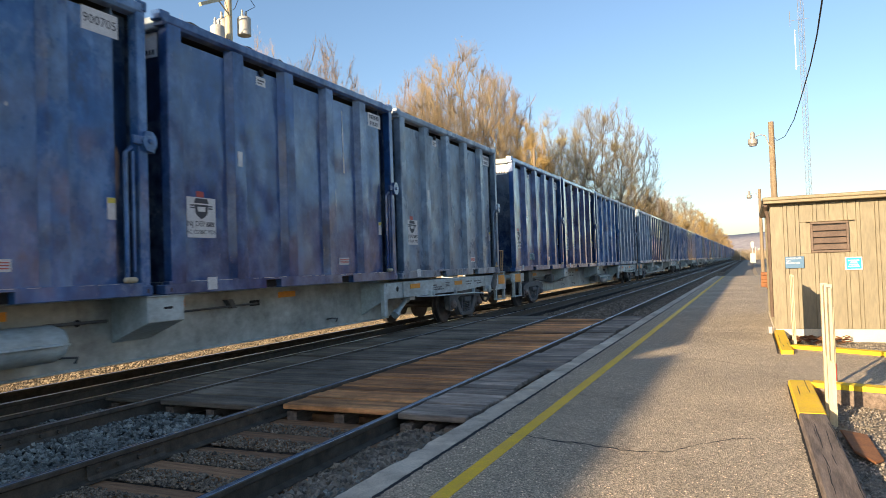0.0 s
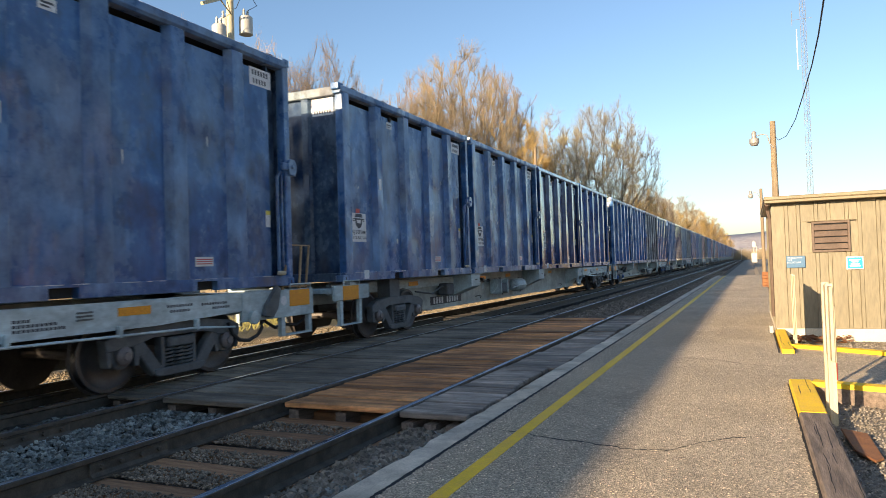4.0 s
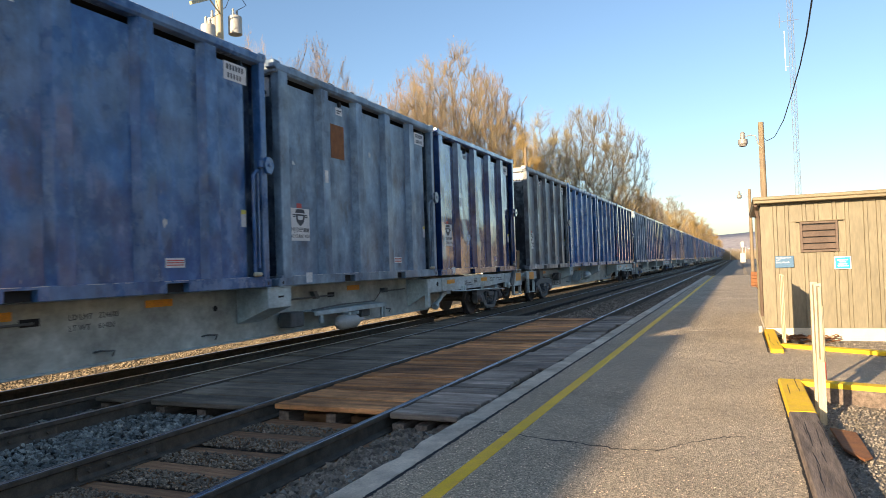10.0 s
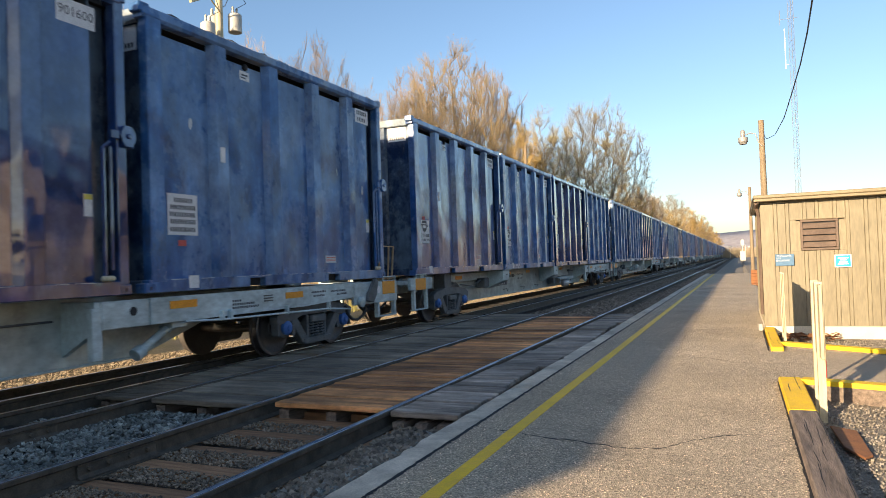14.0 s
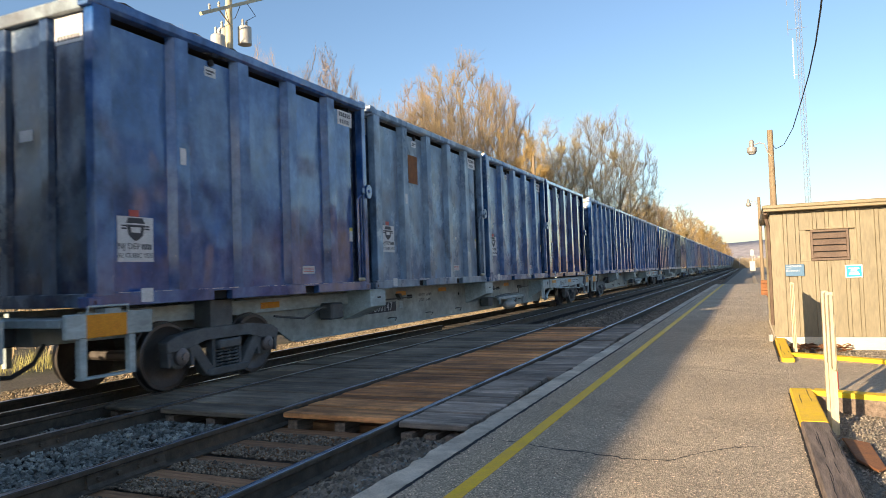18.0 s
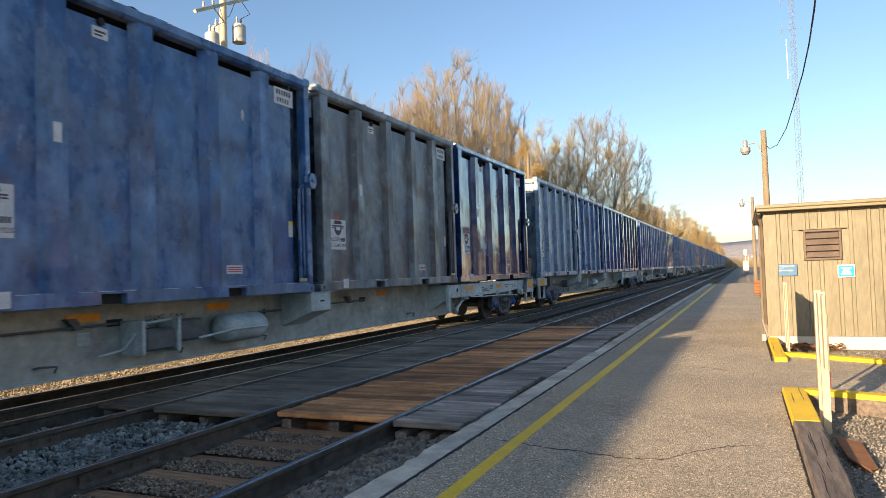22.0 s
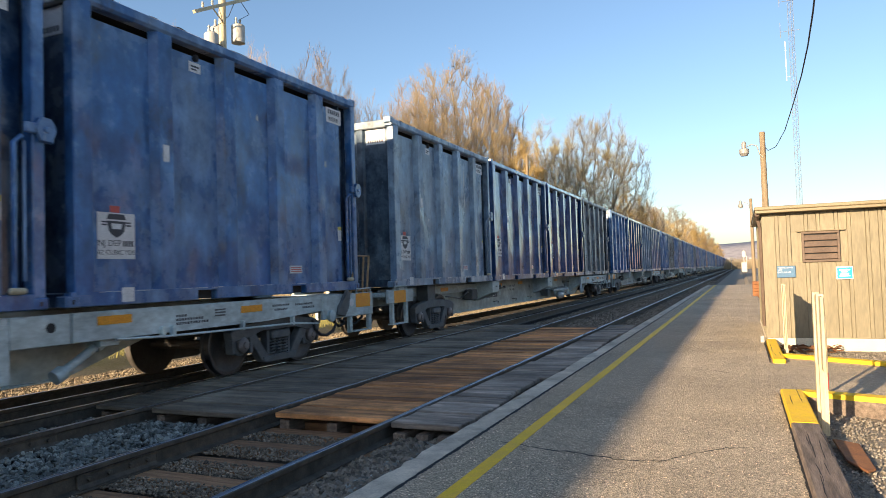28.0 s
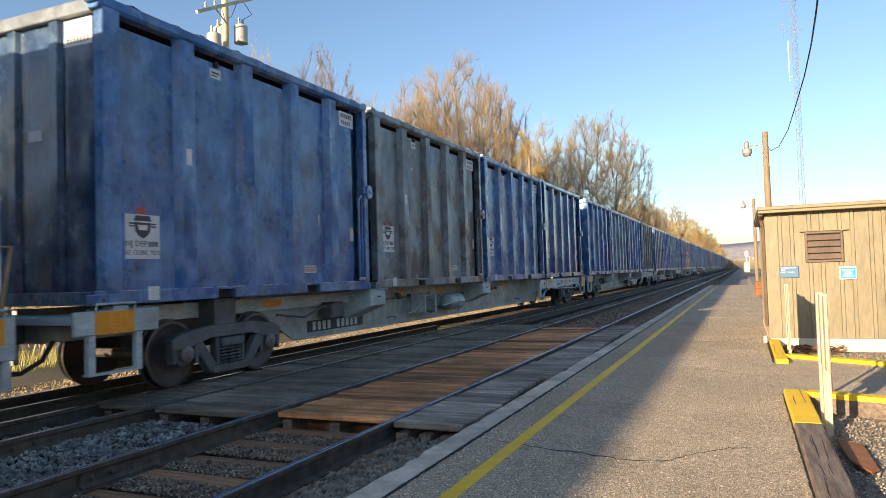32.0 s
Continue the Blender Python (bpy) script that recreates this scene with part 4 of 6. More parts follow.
    for j in range(m_ - 1):
        for i in range(n - 1):
            bm.faces.new((vs[j][i], vs[j][i + 1], vs[j + 1][i + 1], vs[j + 1][i]))
    part("roof_sheet", bm, DARK, base, "dark roof sheet", smooth=True)
    # placards and stickers
    pl = decal("placard", 0.24, 0.78, 0.78, 1.36, WHITE, base, "white placard with a dark shield and lettering")
    bm = bmesh.new()
    prism(bm, [(0.40, 1.345), (0.62, 1.345), (0.65, 1.275), (0.37, 1.275)], "x", 1.116, 1.1175)
    prism(bm, [(0.375, 1.255), (0.645, 1.255), (0.62, 1.13), (0.58, 1.085), (0.51, 1.045), (0.44, 1.085), (0.40, 1.13)], "x", 1.116, 1.1175)
    for z in (1.195, 1.23):
        box(bm, 1.116, 1.1175, 0.30, 0.374, z, z + 0.02)
        box(bm, 1.116, 1.1175, 0.646, 0.72, z, z + 0.02)
    part("shield", bm, INK, pl, "dark shield emblem")
    bm = bmesh.new()
    prism(bm, [(0.43, 1.225), (0.59, 1.225), (0.575, 1.155), (0.445, 1.155)], "x", 1.118, 1.119)
    part("shield_field", bm, WHITE, pl)
    lettering("NJ DEP", 0.11, INK, pl, Matrix.Translation((1.117, 0.41, 0.975)) @ SIDEWAYS)
    bm = bmesh.new()
    for k in range(4):
        box(bm, 1.116, 1.1175, 0.60 + 0.04 * k, 0.628 + 0.04 * k, 0.94, 1.01)
    part("print", bm, INK, pl)
    pl.matrix_basis = pose(0, 0.18, 0.0)
    pl.scale = (1, 1, 0.95)
    lettering("62 CUBIC YDS", 0.085, INK, pl, Matrix.Translation((1.117, 0.51, 0.86)) @ SIDEWAYS)
    decal("red_sticker", 0.60, 0.74, 1.295, 1.375, REDV, base, "small red and white sticker")
    sp = decal("vent_plate", 1.92, 2.14, 3.13, 3.27, WHITE, base, "small white plate under a vent knob")
    bm = bmesh.new()
    box(bm, 1.116, 1.1175, 1.95, 2.11, 3.20, 3.225)
    box(bm, 1.116, 1.1175, 1.95, 2.06, 3.16, 3.18)
    part("print", bm, INK, sp)
    bm = bmesh.new()
    lathe(bm, [(1.11, 0.05), (1.145, 0.05), (1.16, 0.03)], 10, "x", (0, 2.03, 3.33))
    part("vent_knob", bm, DARK, base, "dark vent knob")
    decal("tag", 1.33, 1.43, 1.79, 2.01, WHITE, base, "small white tag", x=1.223)
    lower = decal("sticker", 4.12, 4.46, 0.33, 0.46, WHITE, base, "white sticker with red print")
    bm = bmesh.new()
    for z in (0.365, 0.395, 0.425):
        box(bm, 1.116, 1.117, 4.14, 4.44, z - 0.007, z + 0.007)
    part("print", bm, REDV, lower)
    decal("rail_tag", 0.66, 0.84, 0.03, 0.20, WHITE, base, "white tag on the bottom rail", x=1.2235)
    rt = decal("inspection_tag", 5.62, 5.735, 0.92, 1.18, WHITE, base, "white tag with a yellow top")
    bm = bmesh.new()
    box(bm, 1.116, 1.117, 5.624, 5.731, 1.115, 1.175)
    part("tag_top", bm, YELV, rt)
    # a weld seam along the foot of the panel, rubbed pale
    rs = random.Random(9)
    bm = bmesh.new()
    for y0, y1 in ((0.35, 1.2), (1.6, 2.4), (2.85, 3.5), (4.0, 4.7), (5.15, 5.7)):
        y = y0
        while y < y1:
            d = rs.uniform(0.05, 0.3)
            box(bm, 1.2215, 1.2235, y, min(y + d, y1), 0.154, 0.154 + rs.uniform(0.004, 0.012))
            y += d + rs.uniform(0.0, 0.15)
    part("rubbed_edge", bm, PALEINK, base, "pale rubbed edge of the bottom rail")["kind"] = "stuff"
    # ragged edge of the load sheet along the top
    rng = random.Random(4)
    bm = bmesh.new()
    pts = [(1.12 + rng.uniform(-0.03, 0.03), 0.1 + (CL - 0.2) * i / 40, 3.622 + rng.uniform(0, 0.022)) for i in range(41)]
    tube(bm, pts, [rng.uniform(0.012, 0.032) for _ in pts], 5)
    part("sheet_edge", bm, DARK, base, "ragged dark edge of the load sheet")
    return base


def id_plate(base, number):
    ip = decal("id_plate", 5.32, 5.82, 3.09, 3.365, WHITE, base, "white plate with black numbers" if number else "white number plate with worn print")
    if number:
        lettering(number, 0.155, INK, ip, Matrix.Translation((1.1167, 5.57, 3.228)) @ SIDEWAYS)
    else:
        bm = bmesh.new()
        for k in range(6):
            box(bm, 1.116, 1.1175, 5.38 + 0.066 * k, 5.42 + 0.066 * k, 3.25, 3.33)
            if k < 5:
                box(bm, 1.116, 1.1175, 5.40 + 0.066 * k, 5.435 + 0.066 * k, 3.125, 3.2)
        part("print", bm, INK, ip)


# the tones of the containers: gloss blue, worn blue, faded grey-blue, dark grey
TONES = {"G": ((0.007, 0.036, 0.150), 0.95), "R": ((0.015, 0.074, 0.255), 0.75), "B": ((0.033, 0.122, 0.325), 0.56), "F": ((0.128, 0.215, 0.335), 0.42), "D": ((0.096, 0.102, 0.116), 0.36)}
LABELS = {"G": "glossy dark blue steel waste container on a flat car", "R": "blue steel waste container with wavy reflections, on a flat car", "B": "worn dark blue steel waste container on a flat car",
          "F": "faded grey-blue scuffed steel waste container on a flat car", "D": "dirty dark grey steel waste container on a flat car"}
LOADS = {-2: "BRBB", -1: "RBRF", 0: "RGBF", 1: "FGDB", 2: "BBGR", 3: "BBDR", 4: "BGFD", 5: "RBFG", 6: "DBBG", 7: "FRGB", 8: "RBGB", 9: "BBGB", 10: "RFBG", 11: "BRBB", 12: "GBDG",
         13: "FBRG", 14: "RBBG", 15: "BRBB", 16: "FRGD", 17: "BGFR", 18: "BDBR", 19: "BFBD", 20: "RBFB", 21: "BGBF"}
NUMBERS = {(11, 0): "900597", (7, 2): "901600", (17, 1): "901122", (13, 1): "900963", (12, 3): "901597", (9, 1): "900549", (-1, 1): "900705", (5, 3): "4002"}


def mend(base, y0, y1, z0, z1):
    decal("rust_patch", y0, y1, z0, z1, RUSTPLATE, base, "rust-brown welded patch", t=0.006)


def streak(base, pts, width, material, name, label, seed):
    """A run of paint or a scrape: an uneven strip on the side panel."""
    rng = random.Random(seed)
    bm = bmesh.new()
    run = []
    for (y0, z0), (y1, z1) in zip(pts, pts[1:]):
        for k in range(6):
            f = k / 6
            w = width * rng.uniform(0.35, 1.3)
            y, z = y0 + (y1 - y0) * f, z0 + (z1 - z0) * f
            if abs(z1 - z0) > abs(y1 - y0):
                run.append((bm.verts.new((1.1165, y - w, z)), bm.verts.new((1.1165, y + w, z))))
            else:
                run.append((bm.verts.new((1.1165, y, z - w)), bm.verts.new((1.1165, y, z + w))))
    for (p0, q0), (p1, q1) in zip(run, run[1:]):
        bm.faces.new((p0, p1, q1, q0))
    part(name, bm, material, base, label)


def scrawl(base, y, z, size, seed, count, x=1.118):
    """Looping sprayed strokes that spell nothing."""
    rng = random.Random(seed)
    bm = bmesh.new()
    for k in range(count):
        c = y + size * 0.62 * k
        pts = []
        for i in range(13):
            a = math.pi * (1.15 - 1.3 * i / 12)
            pts.append((x, c + size * 0.28 * math.cos(a), z + size * (0.55 * math.sin(a) if math.sin(a) > 0 else 0.5 * math.sin(a)) + rng.uniform(-0.012, 0.012)))
        tube(bm, pts, 0.016, 4, caps=False)
    part("graffiti", bm, GRAFF, base, "pale teal sprayed scrawl")


def blot(base, y, z, ry, rz, material, name, label, seed):
    rng = random.Random(seed)
    bm = bmesh.new()
    pts = [(y + ry * math.cos(a) * rng.uniform(0.4, 1.1), z + rz * math.sin(a) * rng.uniform(0.4, 1.1)) for a in np.linspace(0, 6.28, 15)[:-1]]
    bm.faces.new([bm.verts.new((1.1165, p, q)) for p, q in pts])
    bmesh.ops.triangulate(bm, faces=bm.faces)
    part(name, bm, material, base, label)


def yellow_corner(base):
    bm = bmesh.new()
    prism(bm, [(0.18, 0.22), (0.46, 0.22), (0.18, 0.55)], "x", 1.1125, 1.1165)
    part("corner_mark", bm, YELV, base, "yellow corner triangle")


LOW_PLACARDS = {(0, 3): 0.18, (13, 2): 0.10, (17, 2): 0.17, (15, 3): 0.20, (10, 0): 0.22, (14, 0): 0.23, (16, 0): 0.17, (18, 0): 0.2}
TEXT_PLACARDS = ((7, 3), (6, 2))


def text_placard(pl):
    """A placard with five lines of print in place of the emblem."""
    for o in list(pl.children):
        bpy.data.objects.remove(o)
    for z, y0, y1 in ((1.27, 0.36, 0.68), (1.17, 0.29, 0.73), (1.07, 0.28, 0.74), (0.97, 0.29, 0.73), (0.86, 0.28, 0.74)):
        bm = bmesh.new()
        y = y0
        while y < y1:
            box(bm, 1.116, 1.1175, y, y + 0.026, z - 0.032, z + 0.032)
            y += 0.042
        part("print_line", bm, INK, pl)["kind"] = "stuff"


def own_marks(base, k, j, rng):
    """What sets single containers apart: patches, scrapes, sprayed marks."""
    pl = next(o for o in base.children if o.name.startswith("placard"))
    if (k, j) in LOW_PLACARDS:
        for o in base.children:
            if o.name.startswith(("placard", "red_sticker")):
                o.location.z -= LOW_PLACARDS[k, j]
    if (k, j) in TEXT_PLACARDS:
        text_placard(pl)
        if (k, j) == (6, 2):
            pl.scale.z *= 0.55
            pl.location += Vector((0, 0.1, 0.47))
        for o in base.children:
            if o.name.startswith("red_sticker"):
                o.location.z -= 0.70 if (k, j) == (7, 3) else -0.02
    if (k, j) == (6, 2):
        mend(base, 2.99, 3.55, 2.68, 3.365)
        mend(base, 4.20, 4.68, 2.60, 3.25)
        mend(base, 0.42, 0.62, 1.3, 3.3)
        streak(base, [(2.95, 2.6), (3.0, 1.2), (2.97, 0.4)], 0.02, WHITE, "scrape", "pale scrape", 3)
    if (k, j) in ((5, 2), (10, 1), (13, 1)):
        mend(base, 1.72, 2.18, 2.30, 2.93)
    if (k, j) == (13, 2):
        streak(base, [(0.72, 3.3), (0.60, 2.6), (0.48, 1.9), (0.40, 1.1), (0.36, 0.4)], 0.03, WHITE, "paint_run", "white paint run", 15)
        streak(base, [(1.64, 3.3), (1.66, 2.6), (1.74, 2.0), (1.82, 1.3)], 0.05, WHITE, "paint_run", "white paint run", 16)
    if (k, j) == (3, 1):
        streak(base, [(1.62, 3.3), (1.66, 2.7), (1.80, 2.0), (1.66, 1.4), (1.72, 0.9), (1.62, 0.35)], 0.05, WHITE, "paint_run", "white paint run", 5)
    if (k, j) in ((1, 0), (-1, 2), (16, 0)):
        streak(base, [(3.95, 3.3), (3.98, 2.4), (4.05, 1.5), (4.0, 0.7)], 0.035, WHITE, "paint_run", "pale paint run", 6)
        streak(base, [(4.35, 3.2), (4.38, 1.8)], 0.025, WHITE, "paint_run", "pale paint run", 7)
    if (k, j) == (0, 0):
        scrawl(base, 2.0, 0.42, 0.28, 12, 3)
    if (k, j) == (6, 2):
        bm = bmesh.new()
        tube(bm, [(1.235, 5.55, 1.62), (1.25, 5.8, 1.60), (1.25, 6.0, 1.72), (1.235, 6.05, 2.0)], 0.013, 5)
        tube(bm, [(1.24, 5.72, 1.60), (1.24, 5.74, 0.55)], 0.013, 5)
        tube(bm, [(1.235, 5.5, 0.50), (1.25, 6.06, 0.44)], 0.016, 5)
        part("lock_chain", bm, REDV, base, "red lock rods and chain")
    if (k, j) == (4, 3):
        scrawl(base, 2.85, 0.68, 0.56, 8, 5)
        scrawl(base, 3.0, 0.38, 0.26, 9, 3)
        scrawl(base, 5.1, 0.62, 0.36, 10, 4)
        yellow_corner(base)
    if (k, j) in ((6, 0), (16, 3), (19, 3)):
        yellow_corner(base)
    if (k, j) == (16, 3):
        scrawl(base, 5.05, 0.50, 0.24, 14, 3)
        for n, (y, z, a, b) in enumerate(((2.05, 1.45, 0.12, 0.18), (2.35, 1.05, 0.10, 0.30), (1.85, 1.0, 0.14, 0.10), (2.45, 0.5, 0.12, 0.35), (2.4, 0.22, 0.4, 0.06), (1.7, 1.6, 0.05, 0.12))):
            blot(base, y, z, a, b, GRAFF, "bare_spot", "pale blue-grey spot of lost paint", 30 + n)
    for n in range(rng.randint(1, 4)):
        y = rng.choice((0.7, 2.0, 3.2, 4.35, 5.45)) + rng.uniform(-0.28, 0.28)
        if base["label"].startswith(("worn", "faded", "dirty")):
            blot(base, y, rng.uniform(0.5, 3.0), rng.uniform(0.015, 0.05), rng.uniform(0.03, 0.13), PALEINK, "scuff", "pale scuff", rng.randint(0, 9999))


def join_copy(proto, name, label, category, group):
    """The whole of a thing as one mesh, for the far end of the train."""
    bm = bmesh.new()
    mats = []
    for o in (proto, *proto.children_recursive):
        if o.type != "MESH":
            continue
        me = o.data.copy()
        m = o.matrix_basis
        p = o.parent
        while p is not None and p is not proto:
            m = p.matrix_basis @ m
            p = p.parent
        me.transform(m)
        material = o.data.materials[0]
        if material not in mats:
            mats.append(material)
        k = len(bm.faces)
        bm.from_mesh(me)
        bm.faces.ensure_lookup_table()
        for f in bm.faces[k:]:
            f.material_index = mats.index(material)
        bpy.data.meshes.remove(me)
    me = bpy.data.meshes.new(name)
    bm.to_mesh(me)
    bm.free()
    for material in mats:
        me.materials.append(material)
    return tagged(new(name, me), label, category, group)


def wheelset(parent, y):
    bm = bmesh.new()
    tube(bm, [(-0.98, 0, 0), (0.98, 0, 0)], 0.075, 10)
    axle = part("wheelset", bm, WHEELSTEEL, parent)
    axle.location = (0, y, 0.413)
    for s in (1, -1):
        bm = bmesh.new()
        lathe(bm, [(s * 0.685, 0.475), (s * 0.715, 0.475), (s * 0.722, 0.455), (s * 0.82, 0.448), (s * 0.822, 0.40), (s * 0.79, 0.36), (s * 0.765, 0.20), (s * 0.80, 0.14), (s * 0.83, 0.13), (s * 0.83, 0.09)], 36, "x")
        part("wheel", bm, WHEELSTEEL, axle, smooth=True)
        bm = bmesh.new()
        if s < 0:
            bm.free()
            continue
        lathe(bm, [(s * 0.725, 0.4555), (s * 0.818, 0.4488), (s * 0.8235, 0.442)], 36, "x", caps=False)
        part("tread", bm, BRIGHT, axle, "bright worn tread", smooth=True)
    for s in (1,):
        bm = bmesh.new()
        lathe(bm, [(s * 0.98, 0.115), (s * 1.10, 0.115), (s * 1.115, 0.10), (s * 1.13, 0.055), (s * 1.15, 0.05)], 16, "x")
        part("bearing_cap", bm, CAPGREY, axle, smooth=True)
    return axle


def truck(parent, y):
    base = new("truck")
    base.parent = parent
    base.location = (0, y, -0.007)
    for s in (1, -1):
        frame_x = (s * 0.93, s * 1.09)
        bm = bmesh.new()
        x0, x1 = min(frame_x), max(frame_x)
        # cast side frame: top chord, sloping diagonals, bottom chord, pedestal jaws
        prism(bm, [(-1.12, 0.48), (-1.15, 0.62), (-0.98, 0.70), (-0.48, 0.76), (0.48, 0.76), (0.98, 0.70), (1.15, 0.62), (1.12, 0.48), (0.72, 0.52), (0.44, 0.61), (-0.44, 0.61), (-0.72, 0.52)], "x", x0, x1, 0.012)
        prism(bm, [(-0.76, 0.53), (-0.58, 0.57), (-0.26, 0.17), (-0.44, 0.13)], "x", x0 + 0.01, x1 - 0.01, 0.012)
        prism(bm, [(0.76, 0.53), (0.58, 0.57), (0.26, 0.17), (0.44, 0.13)], "x", x0 + 0.01, x1 - 0.01, 0.012)
        prism(bm, [(-0.42, 0.12), (-0.42, 0.20), (0.42, 0.20), (0.42, 0.12), (0.33, 0.09), (-0.33, 0.09)], "x", x0 - 0.005, x1 + 0.005, 0.012)
        for q in (-1, 1):
            prism(bm, [(q * 0.30, 0.2), (q * 0.235, 0.2), (q * 0.235, 0.59), (q * 0.30, 0.59)], "x", x0 + 0.02, x1 - 0.02, 0.008)
            prism(bm, [(q * 1.13, 0.52), (q * 1.05, 0.52), (q * 1.06, 0.30), (q * 1.11, 0.30)], "x", x0 + 0.01, x1 - 0.01, 0.008)
            prism(bm, [(q * 0.72, 0.54), (q * 0.62, 0.50), (q * 0.66, 0.28), (q * 0.72, 0.28)], "x", x0 + 0.01, x1 - 0.01, 0.008)
        for q in (-0.88, 0.88):
            lathe(bm, [(s * 0.90, 0.13), (s * 0.92, 0.165), (s * 1.03, 0.165), (s * 1.045, 0.14)], 14, "x", (0, q, 0.42))
        part("side_frame", bm, TRUCKSTEEL, base, "dark cast steel side frame")
        for q in (-0.16, 0.0, 0.16) if s > 0 else ():
            bm = bmesh.new()
            pts = [(s * 1.02 + 0.068 * math.cos(a), q + 0.068 * math.sin(a), 0.185 + 0.26 * a / (2 * math.pi * 5.5)) for a in np.linspace(0, 2 * math.pi * 5.5, 50)]
            tube(bm, pts, 0.017, 5)
            part("spring", bm, TRUCKSTEEL, base, smooth=True)
        # dark upright plate added behind the springs so that no light shows through
        boxpart("spring_seat", (s * 0.93 - 0.03, s * 0.93 + 0.03, -0.25, 0.25, 0.17, 0.46), TRUCKSTEEL, base)
        boxpart("bolster_end", (s * 1.0 - 0.13, s * 1.0 + 0.13, -0.23, 0.23, 0.445, 0.575), TRUCKSTEEL, base, bevel=0.02)
    boxpart("bolster", (-0.9, 0.9, -0.2, 0.2, 0.46, 0.72), TRUCKSTEEL, base, bevel=0.02)
    bm = bmesh.new()
    tube(bm, [(0.9, 0.55, 0.15), (0.95, 0.75, 0.62)], 0.02, 6)
    part("brake_hanger", bm, CARGREY, base)
    return base


def flat_car(kind):
    """A spine car; kind A has its tank under a shelf, kind B high beside the web."""
    base = tagged(new("flat_car"), "pale grey-blue spine flat car with orange reflectors, carrying containers", "flat car", "flat cars of the train")
    deck = 1.13                       # underside of the containers above the rail

    def bar(name, x0, x1, y0, y1, z0, z1, material=CARGREY, parent=base, label="", bevel=0.006):
        return boxpart(name, (x0, x1, y0, y1, z0, z1), material, parent, label, bevel)

    def pipe(name, pts, r, material=CARGREY, sides=6, parent=base, label=""):
        bm = bmesh.new()
        tube(bm, pts, r, sides)
        return part(name, bm, material, parent, label, smooth=True)

    belly = [(2.9, 0.74), (2.9, 1.105), (22.2, 1.105), (22.2, 0.74), (20.9, 0.70), (19.6, 0.30), (4.3, 0.30), (3.6, 0.70)]
    bm = bmesh.new()
    prism(bm, [(-0.3, 0.70), (-0.3, 1.0), (25.5, 1.0), (25.5, 0.70), (20.6, 0.68), (19.3, 0.36), (4.9, 0.36), (4.2, 0.68)], "x", -0.38, 0.38, 0.015)
    part("centre_sill", bm, WEBGREY, base, "grey-green centre sill")
    bm = bmesh.new()
    prism(bm, belly, "x", 0.56, 0.60, 0.006)
    part("side_web", bm, WEBGREY, base, "tall grey-green fishbelly web plate")
    bar("bottom_flange", 0.53, 0.66, 4.4, 19.5, 0.282, 0.31)
    bar("top_flange", 0.50, 0.66, 3.0, 18.5, 1.106, 1.128)
    bar("deck_beam", 0.62, 0.70, 0.1, 6.0, 0.86, 1.08)
    # welded box brackets that carry the container corners, with a slot in the face
    for y in (6.30, 12.66):
        bm = bmesh.new()
        prism(bm, [(0.60, 0.55), (1.22, 0.80), (1.22, deck - 0.012), (0.60, deck - 0.012)], "y", y - 0.30, y + 0.30, 0.008)
        br = part("corner_bracket", bm, CARGREY, base)
        bar("bracket_cap", 0.62, 1.245, y - 0.33, y + 0.40, deck - 0.0118, deck - 0.001, parent=br, bevel=0)
        bar("slot", 1.2, 1.2235, y - 0.04, y + 0.10, 0.955, 0.985, DARK, br, bevel=0)
    for y, z in ((6.08, 0.83), (12.13, 0.84)):
        bm = bmesh.new()
        lathe(bm, [(0.58, 0.045), (0.604, 0.045)], 12, "x", (0, y - 0.25, z))
        part("pipe_hole", bm, DARK, base)
    # the deep side beam under the last container, its leg and gusset plate
    bm = bmesh.new()
    prism(bm, [(19.2, 0.74), (19.2, 1.075), (24.1, 1.075), (24.1, 0.80), (22.5, 0.74)], "x", 1.14, 1.20, 0.008)
    side = part("side_beam", bm, CARGREY, base, "pale blue side beam")
    bm = bmesh.new()
    prism(bm, [(0.60, 0.42), (1.16, 0.74), (1.16, 1.07), (0.60, 1.07)], "y", 18.42, 18.50, 0.006)
    part("gusset", bm, CARGREY, base)
    gp = bar("gusset_plate", 1.13, 1.18, 18.5, 19.19, 0.74, 1.07)
    bm = bmesh.new()
    lathe(bm, [(1.17, 0.055), (1.184, 0.055)], 12, "x", (0, 18.95, 0.93))
    part("plate_hole", bm, DARK, gp)
    bar("leg", 1.10, 1.19, 18.36, 18.49, 0.40, 1.0)
    bar("leg", 1.06, 1.10, 18.52, 18.56, 0.40, 0.74)
    # slanting damper below the beam
    bm = bmesh.new()
    tube(bm, [(1.02, 19.72, 0.71), (1.02, 19.62, 0.655), (1.02, 19.61, 0.65), (1.02, 19.22, 0.43), (1.02, 19.21, 0.425), (1.02, 19.10, 0.37)], [0.075, 0.075, 0.05, 0.05, 0.085, 0.085], 12)
    part("damper", bm, CARGREY, base, "slanting pale damper cylinder", smooth=True)
    bar("damper_mount", 0.9, 1.14, 19.60, 19.86, 0.66, 0.78)
    pipe("uncoupling_rod", [(1.22, 19.75, 0.735), (1.24, 20.5, 0.70), (1.24, 23.2, 0.655), (1.24, 23.9, 0.60)], 0.016)
    for y, z in ((20.45, 0.69), (20.62, 0.69), (21.96, 0.65), (23.18, 0.63)):
        bar("rod_bracket", 1.19, 1.26, y - 0.025, y + 0.025, z, z + 0.14)
    # worn stencil lines on the side beam, past reading
    bm = bmesh.new()
